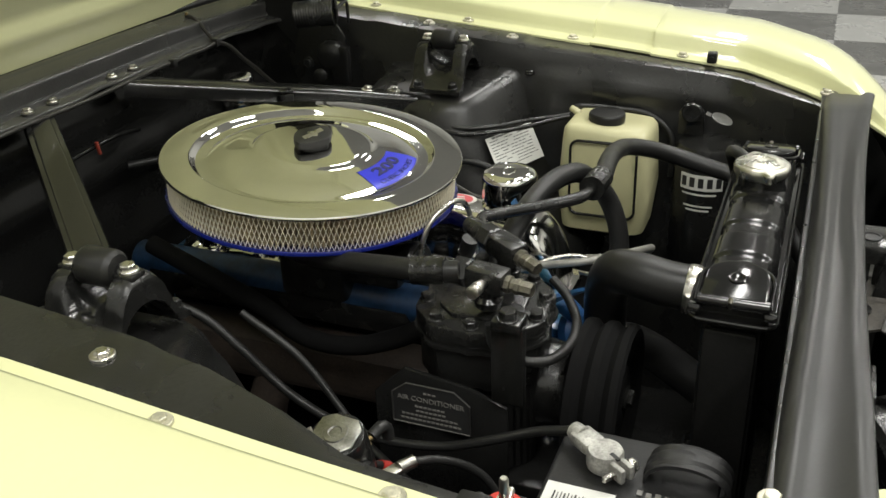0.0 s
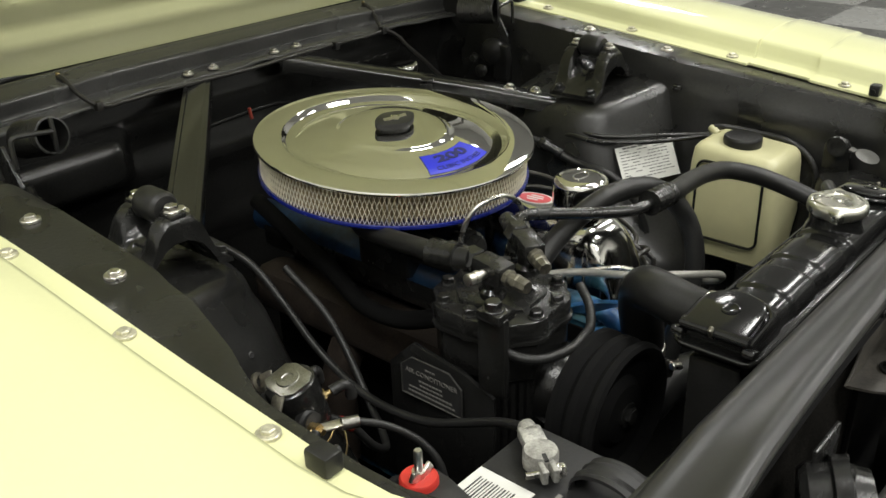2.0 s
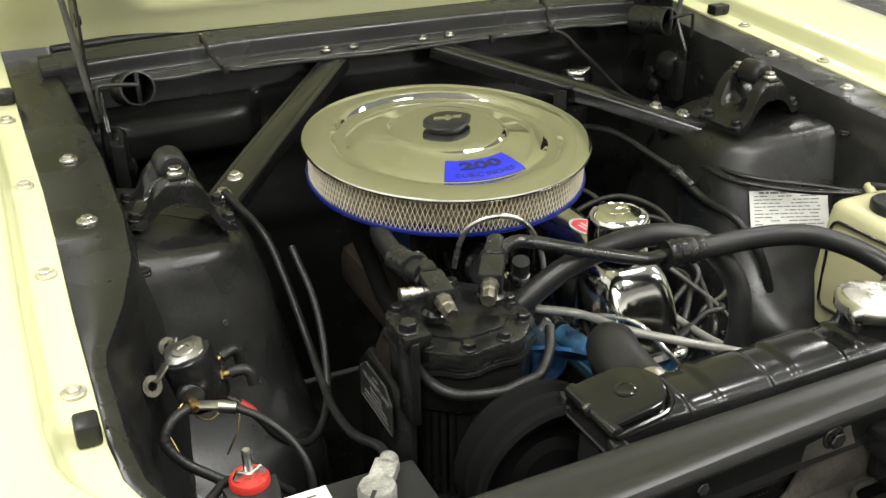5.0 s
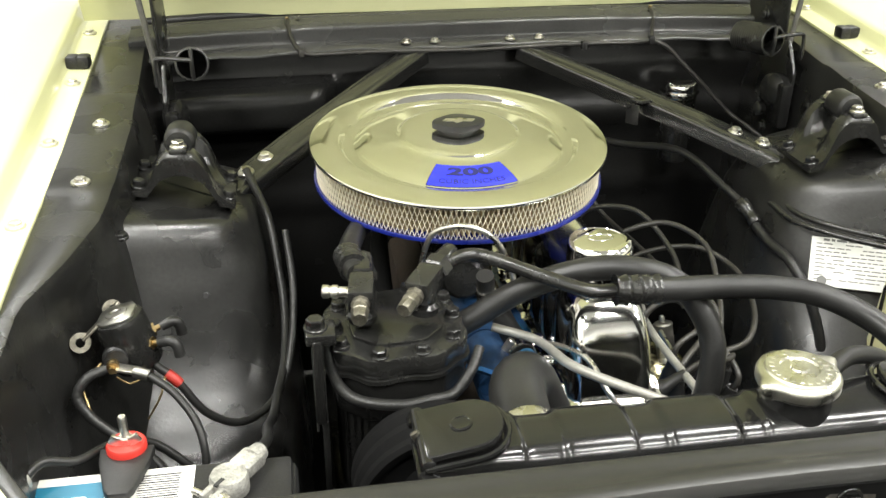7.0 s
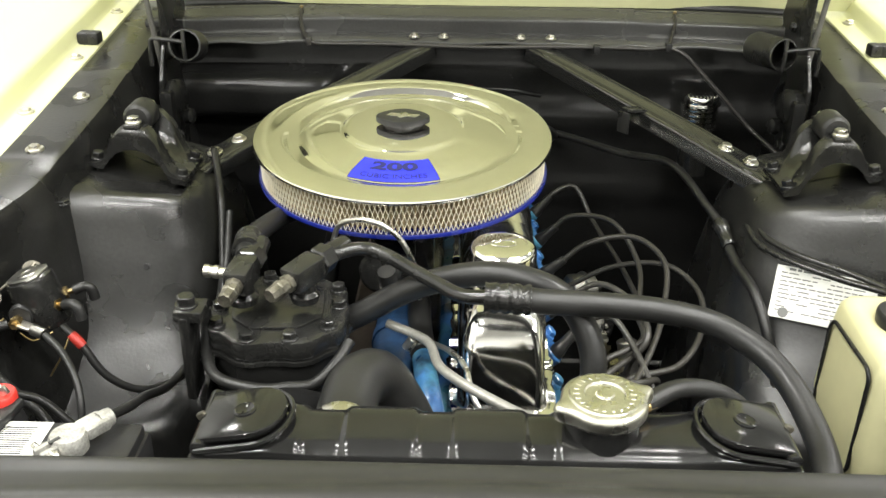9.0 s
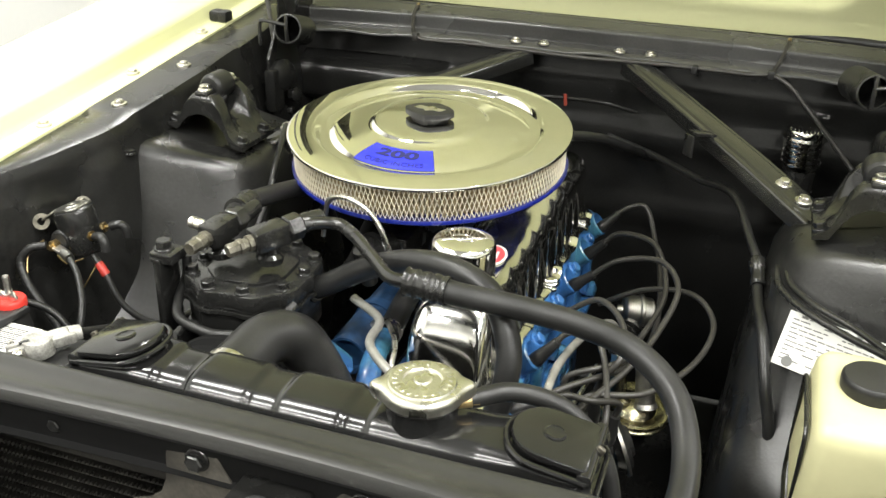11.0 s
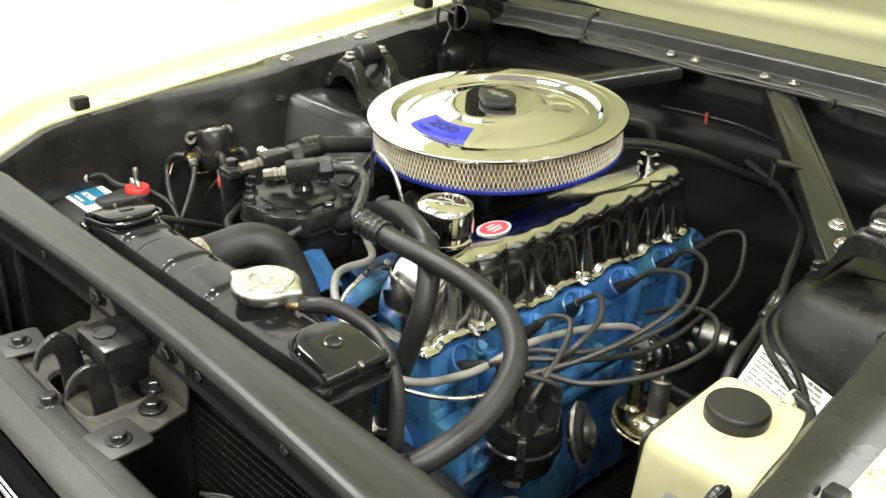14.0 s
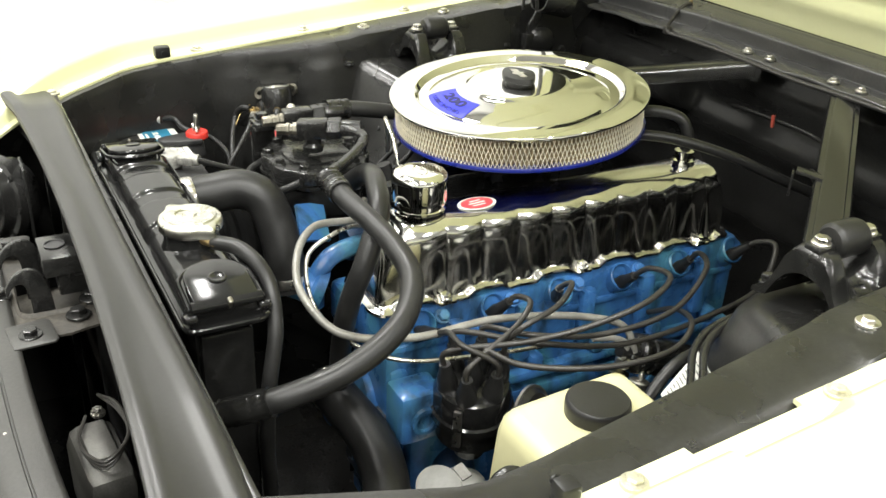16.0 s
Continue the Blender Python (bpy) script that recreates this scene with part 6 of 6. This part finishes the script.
for k, d in enumerate(((0, 0, 0), (0.010, 0.004, 0.006))):
    o = Vector(d)
    cable("washer_wire", [Vector(p) + o * (1 if 0 < i < 5 else 0.4) for i, p in enumerate([(0.345, 0.030, 0.775), (0.333, -0.015, 0.792), (0.336, -0.060, 0.790), (0.360, -0.105, 0.790), (0.405, -0.150, 0.790), (0.440, -0.188, 0.795), (0.452, -0.215, 0.80)])], 0.0040, "thin black wire from tower to washer tank", SATIN)
cable("tank_tube", [(0.442, -0.212, 0.815), (0.462, -0.22, 0.812), (0.476, -0.27, 0.808), (0.480, -0.33, 0.80), (0.478, -0.365, 0.77), (0.474, -0.37, 0.70)], 0.0045, "thin black tube round the washer tank")
LIP = [(x, cowl_bow(x) - 0.0165, 0.9195 - 0.003 * math.exp(-((x - 0.0) / 0.08) ** 2)) for x in [-0.235 + 0.05 * i for i in range(11)]]
cable("washer_hose", [(-0.287, 0.424, 0.960), (-0.2865, 0.411, 0.9585), (-0.285, 0.397, 0.950), (-0.281, 0.382, 0.938), (-0.273, 0.367, 0.9285), (-0.258, 0.358, 0.922)] + LIP + [(0.292, 0.358, 0.923), (0.318, 0.354, 0.912), (0.345, 0.350, 0.886), (0.374, 0.342, 0.858), (0.425, 0.325, 0.806), (0.447, 0.293, 0.790), (0.466, 0.272, 0.776)], 0.0034, "thin dark grey washer hose clipped along the cowl lip", WIRE)
cable("washer_hose_branch", [(0.309, 0.424, 0.960), (0.3075, 0.411, 0.9585), (0.305, 0.397, 0.950), (0.300, 0.382, 0.938), (0.294, 0.368, 0.9285), (0.290, 0.360, 0.924)], 0.0032, "short grey washer hose over the cowl", WIRE)
for x in (-0.287, 0.309):
    t = thing("hose_clip", (x + 0.014, 0.428, 0.953), "small steel clip screwed on the cowl", "clip", "cowl clips")
    part("tab", box((x + 0.012, 0.430, 0.9565), (0.022, 0.016, 0.0015), Matrix.Rotation(radians(25), 4, "X"), 0.0004), SATIN, t)
    part("screw", lathe([(0.0045, 0), (0.0045, 0.002), (0.003, 0.003), (0, 0.003)], (x + 0.016, 0.429, 0.957), (0, -0.4, 1), 14), CAST, t)
    part("ferrule", lathe([(0.003, 0), (0.003, 0.008), (0.002, 0.009), (0, 0.009)], (x, 0.424, 0.957), (0, -0.2, 1), 10), BRASS, t)
for x, y, z in ((-0.268, 0.362, 0.924), (0.181, 0.364, 0.918), (0.291, 0.359, 0.924)):
    t = thing("lip_clip", (x, y, z), "small black clip on the cowl lip", "clip", "lip clips")
    part("band", box((x, y, z), (0.010, 0.012, 0.013), bevel=0.002), RUBBER if x < 0.3 and x > 0 else WIRE, t)
bc = thing("brace_clip", (0.221, 0.193, 0.866), "black sheet metal clip folded over the brace", "clip")
part("fold", box((0.221, 0.191, 0.877), (0.046, 0.020, 0.004), Matrix.Rotation(radians(-51), 4, "Z") @ Matrix.Rotation(radians(-9), 4, "X") @ Matrix.Rotation(radians(90), 4, "Z"), 0.001), SATIN, bc)
part("fold", box((0.200, 0.176, 0.862), (0.003, 0.020, 0.03), Matrix.Rotation(radians(39), 4, "Z"), 0.001), SATIN, bc)
cable("firewall_wire", [(-0.10, 0.37, 0.845), (-0.013, 0.372, 0.848), (0.05, 0.376, 0.846), (0.10, 0.385, 0.835)], 0.0036, "black wire along the firewall", FIREWALL)
cable("wire_tag", [(-0.013, 0.366, 0.856), (-0.011, 0.365, 0.838)], 0.0028, "faded red tag on the firewall wire", TAGRED)
cable("heater_pipe", [(-0.01, 0.075, 0.868), (0.030, 0.125, 0.868), (0.075, 0.195, 0.849), (0.104, 0.262, 0.818), (0.118, 0.32, 0.792), (0.125, 0.40, 0.76)], 0.0072, "thin black heater hose running to the firewall")

# receiver canister and tag on the driver side apron
rc = thing("receiver_drier", (0.468, -0.425, 0.56), "black receiver canister with white printed band", "canister")
part("can", lathe([(0, -0.22), (0.050, -0.215), (0.053, -0.2), (0.053, -0.018), (0.048, -0.006), (0.020, 0.0), (0, 0.001)], (0.468, -0.428, 0.776), n=40), SATIN, rc)
part("bracket", join(slab([(-0.020, -0.030), (0.020, -0.030), (0.020, 0.008), (0.012, 0.020), (-0.012, 0.020), (-0.020, 0.008)], 0.003, Matrix.Translation((0.476, -0.396, 0.806)) @ Matrix.Rotation(radians(-90), 4, "Z") @ Matrix.Rotation(radians(90), 4, "X"), 0.001), lathe([(0.015, 0), (0.016, 0.003), (0.014, 0.006), (0.009, 0.006), (0.008, 0.002), (0, 0.002)], (0.473, -0.396, 0.813), (-1, 0, 0.1), 28)), SATIN, rc, "black strap bracket with a rubber grommet")
for z, h, a0, a1 in ((0.744, 0.004, 140, 215), (0.718, 0.026, 140, 215), (0.698, 0.003, 145, 205), (0.678, 0.003, 150, 200), (0.671, 0.003, 155, 195)):
    rows = [[(0.468 + 0.0534 * math.cos(radians(a0 + (a1 - a0) * i / 24)), -0.428 + 0.0534 * math.sin(radians(a0 + (a1 - a0) * i / 24)), z + s * h / 2) for i in range(25)] for s in (-1, 1)]
    part("printed_band", thick(loft(rows), 0.0003), WHITE, rc, "white printed band")
for k in range(5):
    a = radians(148 + 15 * k)
    part("printed_mark", box((0.468 + 0.0538 * math.cos(a), -0.428 + 0.0538 * math.sin(a), 0.718), (0.0006, 0.0085, 0.016), Matrix.Rotation(a, 4, "Z")), INK, rc, smooth=False)
tg = thing("filler_tag", (0.430, -0.445, 0.815), "round silver sheet metal tag", "tag")
part("disc", slab(disc_outline(0.023, 0.017, 24) , 0.0012, Matrix.Translation((0.4535, -0.4447, 0.8127)) @ Matrix.Rotation(radians(20), 4, "X"), 0.0003), GREYPAINT, tg)
part("tab", slab([(-0.008, -0.004), (0.008, -0.004), (0.008, 0.004), (-0.008, 0.004)], 0.0012, Matrix.Translation((0.452, -0.424, 0.819)) @ Matrix.Rotation(radians(20), 4, "X")), DARKMETAL, tg)

# ---- nose: latch, panel, condenser, horn ----
nose = thing("nose_panel", (0, -0.73, 0.79), "satin black front panel with bolted flanges", "panel")
rows = []
for i in range(41):
    x = -0.56 + 0.028 * i
    y = -0.711 + 0.04 * (abs(x) / 0.56) ** 3
    rows.append([(x, y + 0.010, 0.782), (x, y + 0.009, 0.803), (x, y + 0.007, 0.8055), (x, y + 0.004, 0.8065), (x, y - 0.0115, 0.806), (x, y - 0.0125, 0.8048), (x, y - 0.0137, 0.8046), (x, y - 0.0147, 0.8056), (x, y - 0.027, 0.8035), (x, y - 0.034, 0.800), (x, y - 0.0375, 0.794), (x, y - 0.0375, 0.788), (x, y - 0.030, 0.782)])
part("panel", thick(loft(rows), 0.0018), NOSEPAINT, nose)
for s in (-1, 1):
    part("flange", slab([(-0.024, -0.02), (0.020, -0.02), (0.022, 0.016), (0.018, 0.020), (-0.020, 0.021), (-0.024, 0.016)], 0.003, Matrix.Translation((s * 0.0985, -0.690, 0.8045)) @ Matrix.Rotation(radians(s * 6), 4, "Z"), 0.001), NOSEPAINT, nose)
    part("bolt", bolt_mesh((s * 0.0997, -0.6912, 0.8075), (0, 0, 1), 0.012, 0.007, 0.011), CAST, nose, "black flange bolt", smooth=30)
for x in (-0.20, 0.02, 0.093, 0.24, -0.1):
    part("rivet", lathe([(0.0024, 0), (0.0024, 0.001), (0, 0.0015)], (x, -0.727, 0.8036), n=10), STEEL, nose)
for s in (-1, 1):
    part("side_closing_panel", box((s * 0.548, -0.675, 0.43), (0.010, 0.23, 0.73), bevel=0.002), FIREWALL, nose, "black side panel of the nose")
part("grille_screen", box((0, -0.728, 0.52), (1.06, 0.010, 0.40), bevel=0.002), MATT, nose, "black screen behind the grille")
gr = thing("grille_moulding", (0, -0.806, 0.76), "polished chrome grille moulding", "moulding")
rows = [[(x, -0.790 + 0.05 * (abs(x) / 0.56) ** 3 - 0.014 * math.cos(a), 0.765 + 0.016 * math.sin(a)) for a in [radians(-110 + 25 * k) for k in range(11)]] for x in [-0.56 + 0.028 * i for i in range(41)]]
part("moulding", thick(loft(rows), 0.0012), CHROME, gr)
for k in range(6):
    part("grille_bar", tube([(x, -0.764 + 0.05 * (abs(x) / 0.56) ** 3, 0.760 - 0.011 * k) for x in [-0.52 + 0.08 * i for i in range(14)]], 0.0026, 8, 0.03), CHROME, gr)
la = thing("hood_latch", (0, -0.68, 0.80), "dusty black hood latch with two hooks", "latch")


def ray_out(poly, c, a):
    """Where the ray from c at angle a leaves a closed outline."""
    d, best = (math.cos(a), math.sin(a)), 0.0
    for (x0, y0), (x1, y1) in zip(poly, poly[1:] + poly[:1]):
        ex, ey = x1 - x0, y1 - y0
        den = d[0] * ey - d[1] * ex
        if abs(den) > 1e-12:
            t = ((x0 - c[0]) * ey - (y0 - c[1]) * ex) / den
            u = ((x0 - c[0]) * d[1] - (y0 - c[1]) * d[0]) / den
            if t > best and -1e-6 <= u <= 1 + 1e-6:
                best = t
    return c[0] + best * d[0], c[1] + best * d[1]


# the plate folds up at its rear edge into a wall with two bolted ears
mid = (0.006, -0.664)
rim = [(mid[0] + x, mid[1] + y) for x, y in rounded(0.086, 0.060, 0.012)]
edge = [(-0.088, -0.716), (-0.035, -0.718), (-0.028, -0.724), (-0.016, -0.726), (0.004, -0.724), (0.020, -0.719), (0.072, -0.712), (0.094, -0.680), (0.0955, -0.655), (0.091, -0.640), (0.088, -0.6225), (-0.118, -0.6225), (-0.112, -0.645), (-0.098, -0.668), (-0.092, -0.69)]
rings = [[], [], [], [], []]
for i in range(120):
    a = 2 * math.pi * i / 120
    (xo, yo), (xi, yi) = ray_out(edge, mid, a), ray_out(rim, mid, a)
    for ring, f, z in zip(rings, (1.0, 0.13, 0.09, 0.05, 0.0), (0.7985, 0.7985, 0.8015, 0.8022, 0.7985)):
        if f in (1.0, 0.0):
            ring.append((xo, yo, z) if f else (xi, yi, z))
        else:
            n = math.hypot(xi - mid[0], yi - mid[1])
            k = 1 + f * 0.045 / n
            ring.append((mid[0] + (xi - mid[0]) * k, mid[1] + (yi - mid[1]) * k, z))
part("base_plate", thick(loft(rings, closed=True), 0.0026), DUST, la, "plate grey with dust and a raised hole rim", smooth=40)
wall_line = [(-0.118, 0.797), (0.0885, 0.797), (0.0925, 0.812), (0.0930, 0.848)]
wall_line += [(0.0745 + 0.0185 * math.cos(radians(a)), 0.851 + 0.0160 * math.sin(radians(a))) for a in range(0, 136, 15)] + [(0.052, 0.850), (0.044, 0.838), (0.030, 0.834), (-0.022, 0.834), (-0.030, 0.838), (-0.035, 0.848)]
wall_line += [(-0.0600 + 0.0235 * math.cos(radians(a)), 0.850 + 0.0165 * math.sin(radians(a))) for a in range(30, 181, 15)] + [(-0.0845, 0.838), (-0.0865, 0.825), (-0.092, 0.812), (-0.103, 0.803)]
part("ear_plate", slab(wall_line, 0.003, Matrix.Translation((0, -0.6215, 0)) @ Matrix.Rotation(radians(90), 4, "X"), 0.0007), DUST, la, "upright plate with two rounded bolted ears")
for x, z in ((-0.0566, 0.852), (0.0725, 0.850)):
    part("ear_bolt", bolt_mesh((x, -0.6245, z), (0, -1, 0), 0.013, 0.007, 0.010), CAST, la, smooth=30)


def hook_line(grow):
    """Side outline of a hook: an upright neck that curls forward and down to a blunt point."""
    line = [(0.6625, 0.770), (0.6620, 0.795), (0.6635, 0.812), (0.6660, 0.826), (0.6695, 0.8355), (0.6745, 0.8412), (0.6810, 0.8435), (0.6880, 0.8425), (0.6945, 0.8390), (0.7000, 0.8335), (0.7035, 0.8265), (0.7048, 0.8195), (0.7040, 0.8165), (0.7022, 0.8172), (0.7000, 0.8225), (0.6965, 0.8268), (0.6925, 0.8285), (0.6885, 0.8275), (0.6855, 0.8235), (0.6838, 0.815), (0.6830, 0.800), (0.6830, 0.770)]
    return [(0.68 + (y - 0.68) * (1 + 0.8 * grow), z + max(0.0, z - 0.80) * grow) for y, z in line]


for x, grow, turn in ((-0.0265, 0.10, 4), (0.0340, 0.0, -2)):
    m = Matrix.Translation((x, -0.68, 0)) @ Matrix.Rotation(radians(turn), 4, "Z") @ Matrix.Translation((0.003, 0.68, 0)) @ Matrix.Rotation(radians(-90), 4, "Z") @ Matrix.Rotation(radians(90), 4, "X")
    part("hook", slab(hook_line(grow), 0.0055, m, 0.0009), CAST, la, "curved black hook blade", smooth=50)
part("spring_plate", box((0.008, -0.665, 0.778), (0.09, 0.066, 0.003), Matrix.Rotation(radians(4), 4, "X"), 0.001), DUST, la)
part("striker_block", join(box((0.008, -0.6445, 0.8395), (0.055, 0.046, 0.021), bevel=0.0012), box((0.008, -0.640, 0.818), (0.040, 0.030, 0.030), bevel=0.002)), CAST, la, "black block with a round hole")
part("striker_hole", lathe([(0.0095, 0), (0.0105, 0.0014), (0.0088, 0.0017), (0.0082, 0.0003), (0, 0.0003)], (0.0045, -0.652, 0.850), n=28), INK, la)
for x, y in ((0.0672, -0.6445), (-0.066, -0.648), (0.009, -0.710), (0.0385, -0.6275)):
    part("bolt", bolt_mesh((x, y, 0.8005 if y > -0.7 else 0.8055), (0, 0, 1), 0.013, 0.008, 0.012), CAST, la, smooth=30)
cd = thing("condenser", (0, -0.606, 0.40), "dusty dark finned condenser core", "condenser")
part("frame", join(box((0, -0.606, 0.818), (0.62, 0.016, 0.010), bevel=0.002), box((-0.306, -0.606, 0.62), (0.012, 0.018, 0.39), bevel=0.002), box((0.306, -0.606, 0.62), (0.012, 0.018, 0.39), bevel=0.002)), COREDUST, cd)
for k in range(38):
    part("core_tube", box((0, -0.606, 0.432 + 0.010 * k), (0.60, 0.006, 0.0022), bevel=0.0008, seg=1), COREDUST, cd)
bm = bmesh.new()
for k in range(38):
    for j in range(150):
        x, z = -0.298 + 0.004 * j + 0.0015 * (k % 2), 0.437 + 0.010 * k
        bm.faces.new([bm.verts.new(p) for p in ((x, -0.601, z - 0.0036), (x + 0.002, -0.601, z + 0.0036), (x + 0.002, -0.611, z + 0.0036), (x, -0.611, z - 0.0036))])
part("core", bm, COREDUST, cd, "dusty thin cooling fins", smooth=False, kind="stuff")
# flat black strip in front of the middle of the core
part("black_strip", box((0.012, -0.616, 0.62), (0.125, 0.006, 0.35), bevel=0.001), MATT, cd, "flat black strip under the latch")
rg = thing("voltage_regulator", (0.195, -0.655, 0.65), "dark grey metal regulator box with looped wires", "regulator")
part("box", box((0.195, -0.655, 0.690), (0.100, 0.046, 0.085), Matrix.Rotation(radians(4), 4, "Z"), 0.014), DARKMETAL, rg)
part("lid", box((0.190, -0.655, 0.734), (0.060, 0.026, 0.010), Matrix.Rotation(radians(4), 4, "Z"), 0.004), DARKMETAL, rg)
for k in range(3):
    part("wire", tube([(0.140, -0.645, 0.752), (0.170, -0.632, 0.758 - 0.004 * k), (0.215, -0.632, 0.752), (0.232, -0.655, 0.744 - 0.004 * k), (0.195, -0.672, 0.742), (0.160, -0.660, 0.745)], 0.0016, 6), WIRE, rg)
part("screw", bolt_mesh((0.150, -0.648, 0.738), (0, 0, 1), 0.009, 0.006, 0.007), STEEL, rg, smooth=30)
hn = thing("horn", (-0.27, -0.70, 0.78), "black trumpet horn behind the grille", "horn")
part("drum", lathe([(0, -0.03), (0.045, -0.03), (0.050, -0.024), (0.050, -0.008), (0.056, -0.006), (0.056, 0.006), (0.050, 0.008), (0.046, 0.022), (0.02, 0.028), (0, 0.028)], (-0.290, -0.685, 0.785), (0.5, -1, 0.15), 36), CAST, hn)
for k in range(8):
    a = math.pi * k / 4
    m = Matrix.Translation((-0.290, -0.685, 0.785)) @ frame_of((0.5, -1, 0.15))
    part("rim_screw", flat(lathe([(0.004, 0.006), (0.004, 0.009), (0, 0.010)], (0.053 * math.cos(a), 0.053 * math.sin(a), 0), n=8), m), CAST, hn)
part("bracket", box((-0.26, -0.655, 0.79), (0.05, 0.004, 0.10), bevel=0.001), SATIN, hn)
# wheels that carry the nose
for s in (-1, 1):
    part("tyre", lathe([(0.19, -0.09), (0.28, -0.09), (0.305, -0.07), (0.312, 0), (0.305, 0.07), (0.28, 0.09), (0.19, 0.09)], (s * 0.70, 0.05, 0.311), (1, 0, 0), 40), RUBBER, body, "black rubber tyre")
